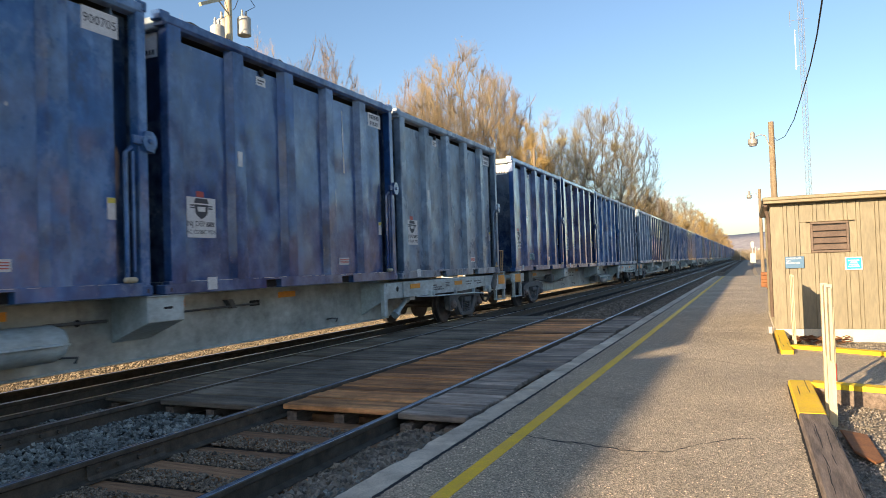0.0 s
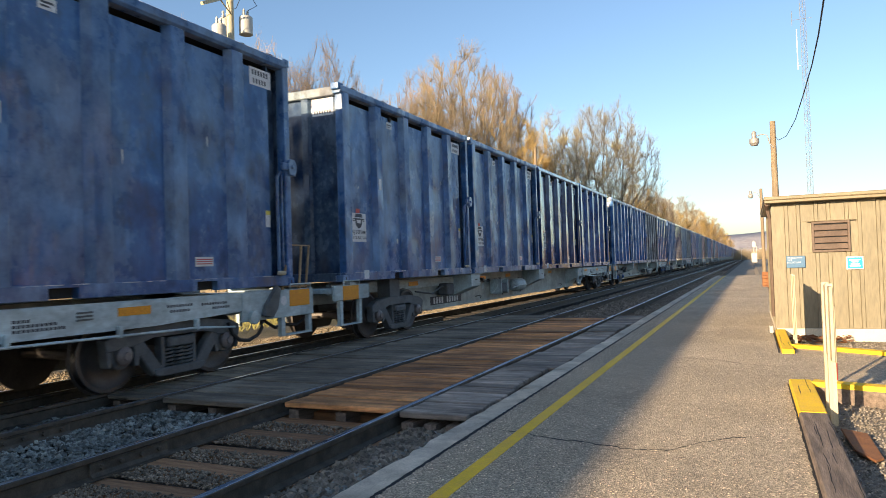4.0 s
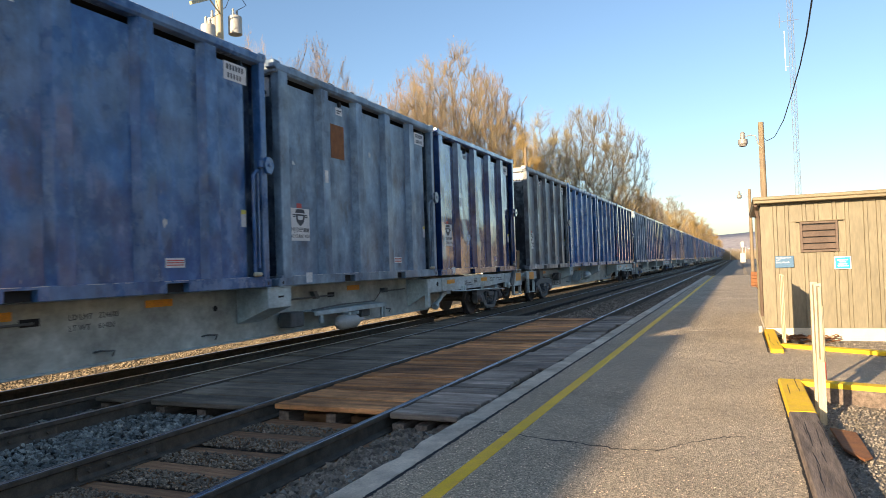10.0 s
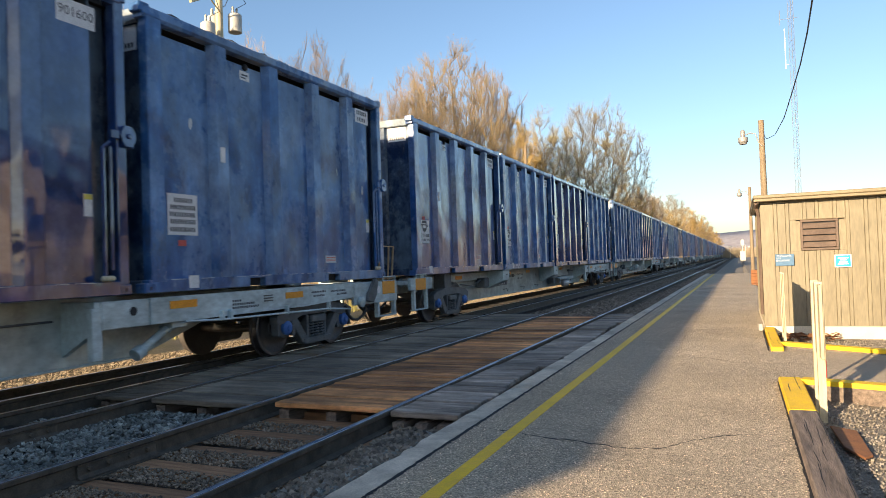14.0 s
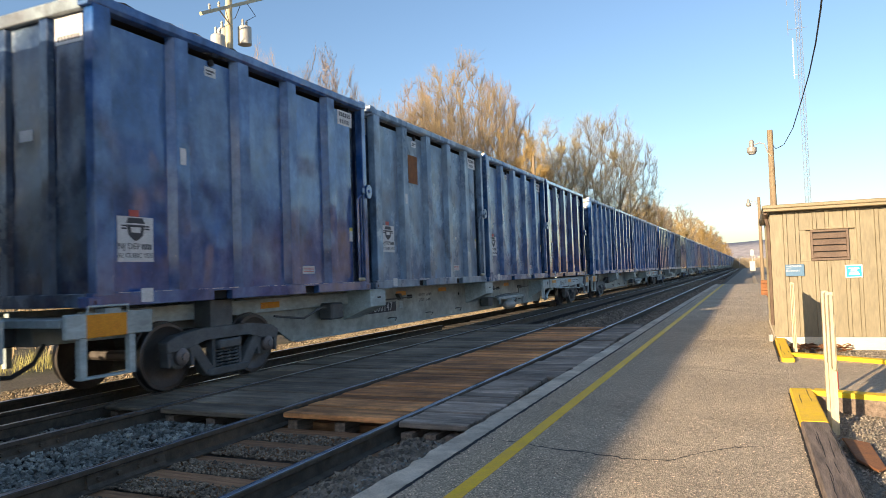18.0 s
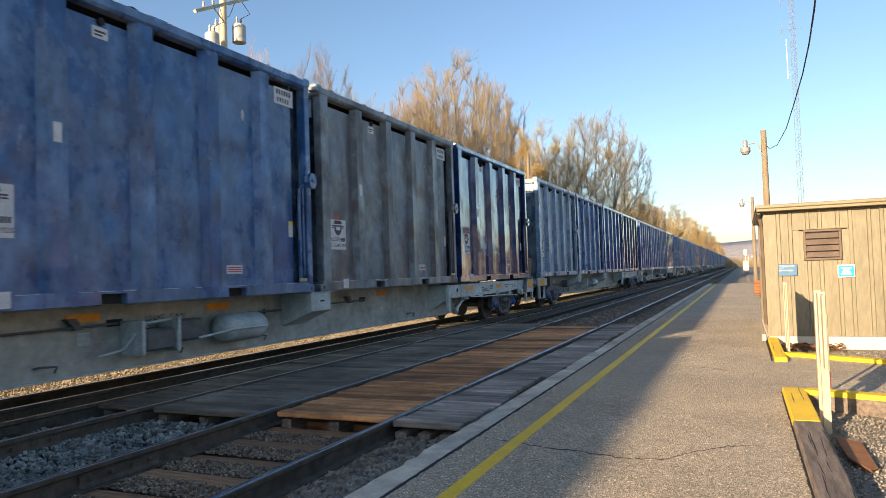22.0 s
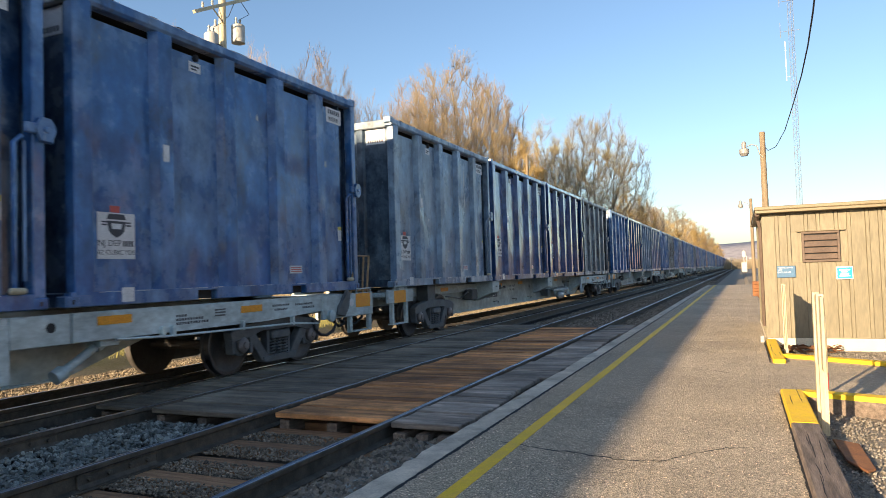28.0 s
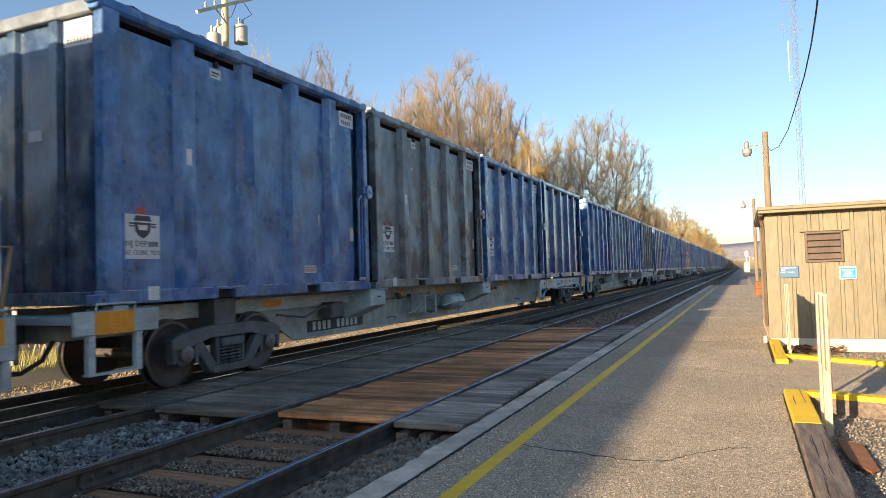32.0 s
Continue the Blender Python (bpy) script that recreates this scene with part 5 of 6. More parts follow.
    for y0, y1, z in ((20.7, 20.9, 0.94), (20.7, 21.18, 0.89), (20.7, 21.3, 0.84), (22.7, 23.15, 0.965), (22.75, 23.1, 0.90), (23.3, 23.8, 0.955), (23.5, 23.85, 0.895)):
        y = y0
        while y < y1:
            box(bm, 1.2005, 1.2015, y, y + 0.035, z - 0.016, z + 0.016)
            y += 0.05
    part("stencil", bm, INK, side)["kind"] = "stuff"
    bm = bmesh.new()
    for z in (0.90, 0.94, 0.98):
        box(bm, 1.2, 1.215, 21.42, 21.62, z - 0.012, z + 0.008)
    part("route_tag", bm, TRUCKSTEEL, side)
    # corner seat and bearing of the front end
    bar("corner_seat", 1.04, 1.21, 0.0, 0.22, 1.0, deck - 0.004)
    bar("side_bearing", 0.7, 1.0, 1.9, 2.35, 0.74, deck - 0.004, TRUCKSTEEL)
    for y, x, z in ((5.2, 0.602, 0.95), (8.45, 0.602, 0.975), (10.78, 0.602, 0.99), (13.35, 0.602, 0.98), (15.95, 0.602, 0.985), (19.75, 1.202, 0.965), (22.2, 1.202, 0.95), (3.6, 0.702, 0.97)):
        bar("reflector", x, x + 0.006, y - 0.24, y + 0.24, z - 0.05, z + 0.05, ORANGE, label="orange reflector strip", bevel=0)
    # pipe along the web on small triangular hangers, cut slot, hand holds by the lower flange
    for y0, y1 in ((6.8, 8.9), (13.1, 15.1)):
        pipe("brake_pipe", [(0.66, y0, 0.86), (0.66, y1, 0.88)], 0.016, TRUCKSTEEL)
        bar("pipe_slot", 0.60, 0.607, y1 - 0.12, y1 + 0.12, 0.84, 0.93, DARK, bevel=0)
        bm = bmesh.new()
        prism(bm, [(y1 - 0.75, 0.98), (y1 - 0.62, 0.84), (y1 - 0.52, 0.84), (y1 - 0.62, 0.98)], "x", 0.605, 0.70)
        part("pipe_hanger", bm, TRUCKSTEEL, base)
    for y in (7.92, 9.85, 11.7, 17.28):
        pipe("hand_hold", [(0.60, y - 0.12, 0.45), (0.70, y - 0.10, 0.47), (0.70, y + 0.10, 0.45), (0.66, y + 0.10, 0.38)], 0.013, TRUCKSTEEL, 5)
    bar("valve_box", 0.66, 0.95, 5.05, 5.45, 0.62, 0.92, TRUCKSTEEL, bevel=0.03)
    pipe("curved_pipe", [(0.7, 3.7, 0.78), (0.86, 4.3, 0.70), (0.9, 4.8, 0.86), (0.8, 5.1, 0.84)], 0.02, TRUCKSTEEL)
    # load limits stencilled on the web
    for txt, y, z, size in (("LD LMT   224600", 9.75, 0.90, 0.10), ("LT WT    61400", 9.72, 0.77, 0.10)):
        lettering(txt, size, INK, base, Matrix.Translation((0.6015, y, z)) @ SIDEWAYS, "load_stencil")
    bar("data_plate", 0.60, 0.604, 8.36, 8.54, 0.64, 0.80, CARGREY, bevel=0)
    my, mz = (7.19, 0.70) if kind == "A" else (5.72, 0.49)
    bar("mark_board", 0.6005, 0.604, my - 1.0, my + 1.0, mz - 0.105, mz + 0.105, INK, label="black board for the car's mark", bevel=0)
    if kind == "A":
        bar("shelf_angle", 0.98, 1.03, 13.95, 16.6, 0.56, 0.645, label="pale shelf angle")
        bar("shelf", 0.62, 0.98, 13.95, 16.6, 0.625, 0.645)
        for y in (16.42, 16.54):
            bar("shelf_leg", 0.97, 1.02, y - 0.025, y + 0.025, 0.34, 0.56)
        bar("shelf_leg", 0.97, 1.02, 14.1, 14.2, 0.42, 0.56)
        bm = bmesh.new()
        lathe(bm, [(14.70, 0.05), (14.76, 0.11), (14.84, 0.14), (15.30, 0.14), (15.38, 0.11), (15.46, 0.05), (15.70, 0.035)], 16, "y", (0.98, 0, 0.365))
        part("air_tank", bm, INSUL, base, "small round white tank", smooth=True)
        for y in (14.95, 15.25):
            bar("tank_strap", 0.83, 1.125, y - 0.02, y + 0.02, 0.50, 0.56)
        bar("valve_box", 0.66, 0.92, 13.35, 13.75, 0.40, 0.66, TRUCKSTEEL, bevel=0.02)
        bar("valve_box", 0.7, 0.9, 15.75, 16.1, 0.40, 0.62, TRUCKSTEEL, bevel=0.02)
        pipe("air_pipe", [(0.9, 14.0, 0.66), (0.9, 15.0, 0.70), (0.9, 16.3, 0.69), (0.72, 16.9, 0.86), (0.62, 18.3, 0.86)], 0.014, TRUCKSTEEL)
        bar("bracket", 0.6, 0.72, 17.1, 17.25, 0.83, 0.93, TRUCKSTEEL)
    else:
        bm = bmesh.new()
        lathe(bm, [(10.50, 0.05), (10.54, 0.16), (10.62, 0.21), (11.36, 0.21), (11.46, 0.16), (11.50, 0.05)], 18, "y", (0.84, 0, 0.665))
        part("air_tank", bm, CARGREY, base, "grey-blue air reservoir beside the web", smooth=True)
        pipe("tank_pipe", [(1.05, 9.9, 0.60), (1.06, 10.6, 0.66), (1.06, 11.3, 0.655), (0.96, 11.5, 0.64)], 0.02)
        pipe("tank_pipe", [(0.68, 11.4, 0.85), (0.66, 12.25, 0.84)], 0.02, TRUCKSTEEL)
        for y in (9.0, 9.6):
            bar("valve_frame", 0.62, 1.0, y - 0.03, y + 0.03, 0.46, 0.90)
        bar("valve_body", 0.64, 0.98, 9.05, 9.55, 0.50, 0.78, TRUCKSTEEL, bevel=0.03)
        bar("valve_body", 0.64, 0.86, 9.75, 10.2, 0.56, 0.86, TRUCKSTEEL, bevel=0.03)
        pipe("curved_pipe", [(0.8, 8.5, 0.5), (0.86, 8.8, 0.56), (0.9, 9.1, 0.86), (0.85, 9.8, 0.9)], 0.018)
    # end platforms with orange plates, legs and steps
    for y0, y1, z0, sg in ((-0.50, 0.68, 0.80, -1), (24.1, 25.87, 0.64, 1)):
        ep = bar("end_beam", 1.14, 1.21, y0, y1, z0, 1.075, label="pale blue end beam", bevel=0.012)
        yc = y0 + 0.52 if sg < 0 else 25.48
        bar("orange_plate", 1.211, 1.218, yc - 0.27, yc + 0.27, 0.80, 1.06, ORANGE, ep, "orange plate", bevel=0.003)
        for q in (-0.30, 0.36) if sg < 0 else (-0.42, 0.30):
            bar("step_leg", 1.12, 1.20, yc + q - 0.045, yc + q + 0.045, 0.34, z0 if z0 < 0.8 else 0.80, parent=ep)
        bar("step", 1.08, 1.21, yc - 0.34, yc + 0.34, 0.34, 0.365, parent=ep)
        pipe("grab_iron", [(1.225, yc - 0.27, 1.06), (1.235, yc - 0.27, 1.15), (1.235, yc + 0.27, 1.15), (1.225, yc + 0.27, 1.06)], 0.014, parent=ep)
    # brake gear at the rear: retainer disc, dark lever, looping hose, the rusty hand rail
    bm = bmesh.new()
    lathe(bm, [(1.15, 0.05), (1.22, 0.10), (1.28, 0.10), (1.30, 0.04)], 16, "x", (0, 24.3, 0.70))
    part("retainer_valve", bm, CARGREY, base, "pale round valve", smooth=True)
    bm = bmesh.new()
    prism(bm, [(24.50, 0.70), (24.72, 0.66), (24.84, 0.80), (24.92, 1.08), (24.82, 1.16), (24.70, 0.98), (24.55, 0.86)], "x", 1.215, 1.29, 0.015)
    part("brake_lever", bm, TRUCKSTEEL, base, "dark brake lever casting")
    bm = bmesh.new()
    lathe(bm, [(1.211, 0.075), (1.216, 0.075)], 16, "x", (0, 25.06, 0.90))
    part("round_decal", bm, WHITE, base, "round white decal")
    pipe("air_hose", [(1.12, 23.9, 0.66), (1.14, 23.95, 0.50), (1.14, 24.1, 0.39), (1.14, 24.3, 0.36), (1.14, 24.5, 0.42), (1.14, 24.6, 0.52), (1.12, 24.62, 0.64)], 0.028, HOSE, 7)
    pipe("hand_rail", [(1.19, 25.05, 1.05), (1.17, 25.30, 1.78), (1.15, 25.86, 1.78), (1.15, 25.74, 1.05)], 0.022, RUSTBROWN, 6, label="rusty hand rail")
    pipe("hand_rail", [(1.19, 25.5, 1.05), (1.17, 25.62, 1.78)], 0.02, RUSTBROWN, 6, label="rusty hand rail")
    bar("brake_step", 0.75, 1.2, 25.2, 25.8, 1.10, 1.125, RUSTBROWN)
    # the far side in one piece
    bm = bmesh.new()
    prism(bm, belly, "x", -0.60, -0.56)
    box(bm, -0.70, -0.62, 0.1, 6.0, 0.86, 1.08)
    box(bm, -1.20, -1.14, 18.9, 25.15, 0.80, 1.06)
    for y in (6.30, 12.66, 18.94):
        prism(bm, [(-0.6, 0.55), (-1.22, 0.80), (-1.22, deck - 0.012), (-0.6, deck - 0.012)], "y", y - 0.30, y + 0.30)
    for y0, y1 in ((-0.50, 0.68), (24.5, 25.75)):
        box(bm, -1.21, -1.14, y0, y1, 0.80, 1.075)
        box(bm, -1.20, -1.12, y0 + 0.2, y0 + 0.29, 0.32, 0.80)
        box(bm, -1.20, -1.12, y1 - 0.29, y1 - 0.2, 0.32, 0.80)
    part("far_side_frame", bm, CARGREY, base)
    for y0, y1 in ((-0.50, 0.1), (25.1, 25.75)):
        bar("end_platform", -1.14, 1.13, y0, y1, 0.93, 1.02)
    for y0, y1 in ((-0.95, -0.3), (25.5, 26.1)):
        bar("coupler", -0.13, 0.13, y0, y1, 0.70, 0.95, TRUCKSTEEL, bevel=0.03)
        yc = -0.6 if y0 < 0 else 25.8
        q = -1 if y0 < 0 else 1
        pipe("air_hose", [(0.45, yc - q * 0.4, 0.72), (0.47, yc - q * 0.25, 0.52), (0.45, yc, 0.40), (0.40, yc + q * 0.25, 0.42), (0.33, yc + q * 0.4, 0.52)], 0.028, HOSE, 7)
    for y in (2.15, 23.02):
        truck(base, y)
        wheelset(base, y - 0.88)
        wheelset(base, y + 0.88)
    return base


def mark(car, text, my, mz):
    lettering(text, 0.255, PALEINK, car, Matrix.Translation((0.605, my, mz)) @ SIDEWAYS, "car_mark", 1.12)["kind"] = "stuff"


MARKS = {-1: "NKLX 800091", 0: "NKLX 800402", 1: "NKLX 800184", 3: "NKLX 800217", 4: "NKLX 800215", 6: "NKLX 800284", 7: "NKLX 800345", 10: "NKLX 800147", 11: "NKLX 800146", 12: "NKLX 800186", 13: "NKLX 800091", 14: "NKLX 800374", 16: "NKLX 800189", 17: "NKLX 800411"}
proto_cars = {"A": flat_car("A"), "B": flat_car("B")}
WHEELS = []
proto_box = container(LABELS["B"])


def paint_tone(ob, tone, rng):
    col, gloss = TONES[tone]
    k = rng.uniform(0.85, 1.15)
    g = min(max(gloss + rng.uniform(-0.08, 0.05), 0), 1)
    for o in (ob, *ob.children_recursive):
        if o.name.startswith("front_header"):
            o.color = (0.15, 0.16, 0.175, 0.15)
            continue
        # the shade of gaps and recesses is put into these parts' colour
        gap_shade = 0.3 if o.name.startswith(("front_", "rear_", "inner_box", "door_channel")) else 1.0
        o.color = (col[0] * k * gap_shade, col[1] * k * gap_shade, col[2] * k * gap_shade, g if gap_shade == 1.0 else 0.6)


TANK_HIGH, BLUE_CAPS = (-1, 1, 2, 6, 9, 12, 13, 18), (3, 7, 8, 12, 13)


BLUED = {}


def blue_cap(me):
    """The same cap in blue."""
    if me.name not in BLUED:
        BLUED[me.name] = me.copy()
        BLUED[me.name].materials[0] = CAPBLUE
    return BLUED[me.name]


def build_train():
    rng = random.Random(11)
    far_box = join_copy(proto_box, "container", LABELS["B"], "container", "containers on the train")
    far_car = join_copy(proto_cars["A"], "flat_car", "pale grey-blue spine flat car carrying containers", "flat car", "flat cars of the train")
    for k in range(FIRST, LAST + 1):
        y = FRONT + k * CAR
        near = -2 < k <= 18
        car = copy_thing(proto_cars["B" if k in TANK_HIGH else "A"] if near else far_car, pose(FAR, y, RAIL))
        if near and k in MARKS:
            mark(car, MARKS[k], *((5.72, 0.49) if k in TANK_HIGH else (7.19, 0.70)))
        elif near:
            bm = bmesh.new()
            for n in range(10):
                if n != 4:
                    my, mz = (5.72, 0.49) if k in TANK_HIGH else (7.19, 0.70)
                    box(bm, 0.6045, 0.606, my - 0.82 + 0.165 * n, my - 0.72 + 0.165 * n, mz - 0.08, mz + 0.08)
            part("worn_mark", bm, PALEINK, car, "pale worn mark")["kind"] = "stuff"
        if near and k in BLUE_CAPS:
            for o in car.children_recursive:
                if o.name.startswith("bearing_cap"):
                    o.data = blue_cap(o.data)
                    o["label"] = "blue bearing end cap"
        RUNNING.append((car, y))
        if near:
            WHEELS.extend((o, y + o.location.y) for o in car.children if o.name.startswith("wheelset"))
        load = LOADS.get(k, "".join(rng.choice("BRBFGDB") for _ in range(4)))
        for j, tone in enumerate(load):
            yb = y + j * PITCH - 0.16
            ob = copy_thing(proto_box if near else far_box, pose(FAR, yb, 1.035))
            ob["label"] = LABELS[tone]
            if near:
                id_plate(ob, NUMBERS.get((k, j)))
                own_marks(ob, k, j, rng)
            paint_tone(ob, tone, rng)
            RUNNING.append((ob, yb))
    for proto in (proto_box, *proto_cars.values(), far_box, far_car):
        for o in (*proto.children_recursive, proto):
            bpy.data.objects.remove(o)


build_train()

# ---- trees, poles, the distance ----
def bare_tree(seed, label, twig_mat, bud, stems, low, round_at, points, twigs, upward, bud_share):
    """A leafless spring tree: limbs that grow towards the free room of a lobed, rounded crown, then two orders of fine twigs."""
    rng, rs = random.Random(seed), np.random.RandomState(seed)
    base = new("tree")
    H, R = 16.0, 4.6
    mid, half = H * round_at, H * (1 - round_at)
    # the room to fill
    want = []
    while len(want) < points:
        v = Vector(rs.uniform(-1, 1, 3))
        if v.length > 1:
            continue
        z = mid + v.z * (half if v.z > 0 else mid - H * low)
        lobe = 0.84 + 0.30 * noise.noise(v.normalized() * 2.0 + Vector((seed * 3.7, 0, 0)))
        if 0.18 < v.length < lobe:
            want.append((v.x * R, v.y * R, z))
    want = np.array(want)
    spots, parents = [], []
    for k in range(stems):
        a = 6.283 * k / stems + rng.uniform(-0.4, 0.4)
        r = 0.0 if stems == 1 else 0.35
        spots.append((r * math.cos(a), r * math.sin(a), -0.4))
        parents.append(-1)
        for q in range(5):
            z = H * low * (q + 1) / 5
            out = r + (0.0 if stems == 1 else 0.9) * ((q + 1) / 5) ** 1.5
            spots.append((out * math.cos(a) + rng.uniform(-0.1, 0.1), out * math.sin(a) + rng.uniform(-0.1, 0.1), z))
            parents.append(len(spots) - 2)
    step, kill = 0.38, 0.6
    near = np.full(len(want), 1e9)
    who = np.zeros(len(want), int)

    def look_at(first):
        for n in range(first, len(spots)):
            d = np.linalg.norm(want - np.array(spots[n]), axis=1)
            closer = d < near
            near[closer], who[closer] = d[closer], n

    look_at(0)
    alive = np.ones(len(want), bool)
    for _ in range(80):
        alive &= near > kill
        idx = np.nonzero(alive)[0]
        if len(idx) == 0:
            break
        first = len(spots)
        for n in np.unique(who[idx]):
            pull = want[idx[who[idx] == n]] - np.array(spots[n])
            d = (pull / np.linalg.norm(pull, axis=1)[:, None]).sum(0)
            d = d / (np.linalg.norm(d) + 1e-6) + rs.uniform(-0.16, 0.16, 3) + np.array((0, 0, upward))
            d /= np.linalg.norm(d)
            spots.append(tuple(np.array(spots[n]) + d * step))
            parents.append(int(n))
        look_at(first)
    count = len(spots)
    load = [0.0] * count
    kids = [0] * count
    for n in range(count - 1, -1, -1):
        if load[n] == 0:
            load[n] = 0.0095 ** 2.15
        if parents[n] >= 0:
            load[parents[n]] += load[n]
            kids[parents[n]] += 1
    radius = [v ** (1 / 2.15) for v in load]
    P = [Vector(p) for p in spots]
    wood = bmesh.new()
    tv, tf, bv, bf = [], [], [], []

    def twig(a, c, r):
        d = (c - a).normalized()
        u = d.orthogonal().normalized()
        w = d.cross(u)
        k = len(tv)
        for o in (u, u * -0.5 + w * 0.87, u * -0.5 - w * 0.87):
            tv.append(a + o * r)
        tv.append(c)
        tf.extend(((k, k + 1, k + 3), (k + 1, k + 2, k + 3), (k + 2, k, k + 3)))

    centre = Vector((0, 0, mid - H * 0.12))
    for n in range(count):
        p = parents[n]
        if p < 0:
            continue
        tube(wood, [P[p], P[n]], [radius[p] if radius[p] < 2.2 * radius[n] else radius[n] * 1.3, radius[n]], 6 if radius[n] > 0.07 else 3, caps=False)
        if radius[n] > 0.045:
            continue
        d = (P[n] - P[p]).normalized()
        for _ in range(twigs + (2 if kids[n] == 0 else 0)):
            at = P[p].lerp(P[n], rng.random())
            out = (P[n] - centre).normalized()
            e = (d * 0.7 + out * 0.5 + Vector((rng.uniform(-1, 1), rng.uniform(-1, 1), rng.uniform(-0.7, 1))) * 0.8 + Vector((0, 0, 0.35 + upward))).normalized()
            run = rng.uniform(0.5, 1.15)
            tip = at + e * run
            twig(at, tip, 0.0125)
            for _ in range(3):
                b0 = at.lerp(tip, rng.uniform(0.2, 0.9))
                e2 = (e + Vector((rng.uniform(-1, 1), rng.uniform(-1, 1), rng.uniform(-0.6, 1))) * 0.65).normalized()
                t2 = b0 + e2 * rng.uniform(0.2, 0.5)
                twig(b0, t2, 0.0085)
                if rng.random() < bud_share:
                    q = rng.uniform(0.03, 0.06)
                    u = e2.orthogonal().normalized() * q
                    k = len(bv)
                    bv.extend((t2 - e2 * q, t2 + u, t2 + e2 * q * 1.2))
                    bf.append((k, k + 1, k + 2))
    part("trunk", wood, BARK, base, smooth=True)
    crown = new("crown", flat_mesh("crown", tv, tf, twig_mat))
    crown.parent = base
    crown["kind"] = "stuff"
    b = new("bud_haze", flat_mesh("bud_haze", bv, bf, bud))
    b.parent = crown
    b["kind"] = "stuff"
    reach = sorted(math.hypot(p.x, p.y) for p in tv)
    return tagged(base, label, "tree", "trees along the line"), reach[int(len(reach) * 0.96)], max(p.z for p in tv)


def plant_trees():
    rng = random.Random(21)
    kinds = {"f": [bare_tree(1, "bare tree with fine reddish upright twigs beyond the tracks", TWIGRED, BUDSR, 4, 0.16, 0.56, 1300, 5, 0.10, 0.25),
                   bare_tree(2, "bare tree with fine orange-brown upright twigs beyond the tracks", TWIG, BUDSR, 3, 0.18, 0.58, 1300, 5, 0.10, 0.25)],
             "o": [bare_tree(3, "bare spreading tree with dark limbs and pale green buds", TWIGGREY, BUDSG, 2, 0.22, 0.60, 900, 4, 0.05, 0.45),
                   bare_tree(6, "bare broad tree with grey limbs and pale green buds", TWIGGREY, BUDSG, 2, 0.20, 0.58, 900, 4, 0.05, 0.45)],
             "s": [bare_tree(4, "slender bare grey tree beyond the tracks", TWIGRED, BUDSR, 3, 0.2, 0.60, 1000, 4, 0.12, 0.2)],
             "g": [bare_tree(5, "bushy tree with dense golden-brown twigs", TWIGGOLD, BUDS, 5, 0.08, 0.55, 1100, 6, 0.15, 0.8)]}
    spots = [("s", -26.7, 34, 16, 2.6), ("s", -25.1, 38, 16.7, 2.8), ("s", -21.4, 30, 12.3, 2.0), ("s", -24.1, 42, 14.8, 2.0), ("s", -27, 24, 14.5, 2.6), ("s", -24, 19, 12.5, 2.4), ("s", -29, 28, 15.5, 2.8),
             ("f", -24, 50, 17.6, 3.3), ("f", -18.7, 46, 17.0, 4.0), ("f", -17.9, 52, 17.6, 3.2), ("f", -19.4, 43, 13.7, 3.2), ("g", -15.7, 48, 12.4, 3.0), ("g", -17.8, 44, 10.5, 2.9), ("g", -14.5, 53, 10.4, 2.6),
             ("o", -16.5, 64, 16.0, 3.6), ("o", -13.6, 70, 18.2, 4.6), ("o", -12.6, 80, 17.6, 3.9), ("o", -13.9, 60, 12.2, 3.2), ("g", -15.5, 72, 9.0, 4.0), ("g", -13.2, 92, 11.5, 3.4), ("f", -12.8, 102, 11.4, 3.2),
             ("o", -14, 118, 12.5, 4.0), ("f", -14.1, 150, 14.6, 5.0), ("g", -14, 134, 10.5, 4.5), ("g", -12.6, 182, 13.8, 5.8), ("f", -13, 210, 13.0, 5.0), ("f", -12.8, 242, 13.6, 5.4), ("g", -13, 280, 12.5, 6.0), ("f", -13, 330, 12.5, 6.0), ("g", -14, 385, 12.5, 6.5)]
    used = {}
    for kind, x, y, h, r in spots:
        turn = used.get(kind, 0)
        used[kind] = turn + 1
        first, reach, top = kinds[kind][turn % len(kinds[kind])]
        m = pose(x, y, 0.1, 0, 0, rng.uniform(0, 360))
        ob = copy_thing(first, m) if turn >= len(kinds[kind]) else first
        ob.matrix_basis = m
        ob.scale = (r / reach, r / reach, h / top)


plant_trees()


def brush(name, x0, x1, y0, y1, h, count, material, seed, label):
    """Low scrub: a tangle of thin stems in one mesh."""
    rs = np.random.RandomState(seed)
    x, y = rs.uniform(x0, x1, count), rs.uniform(y0, y1, count)
    verts, faces = [], []
    for i in range(count):
        a, l = rs.uniform(0, 6.28), h * rs.uniform(0.4, 1.0)
        top = (x[i] + math.cos(a) * l * 0.4, y[i] + math.sin(a) * l * 0.4, l)
        w = 0.01 * h + 0.006
        k = len(verts)
        verts += [(x[i] - w, y[i], -0.1), (x[i] + w, y[i], -0.1), (x[i], y[i] + w, -0.1), top]
        faces += [(k, k + 1, k + 3), (k + 1, k + 2, k + 3), (k + 2, k, k + 3)]
    tagged(new(name, flat_mesh(name, verts, faces, material)), label, "scrub", kind="stuff")


brush("scrub", -26, -13, 8, 140, 2.2, 9000, TWIG, 31, "brown leafless scrub along the line")
brush("far_scrub", -6, 12, 260, 420, 5, 2500, TWIG, 32, "brown leafless scrub at the far end of the line")
brush("grass", -12.6, -10.7, 1, 50, 0.22, 9000, GRASSM, 33, "dry yellow-green grass beyond the ballast")


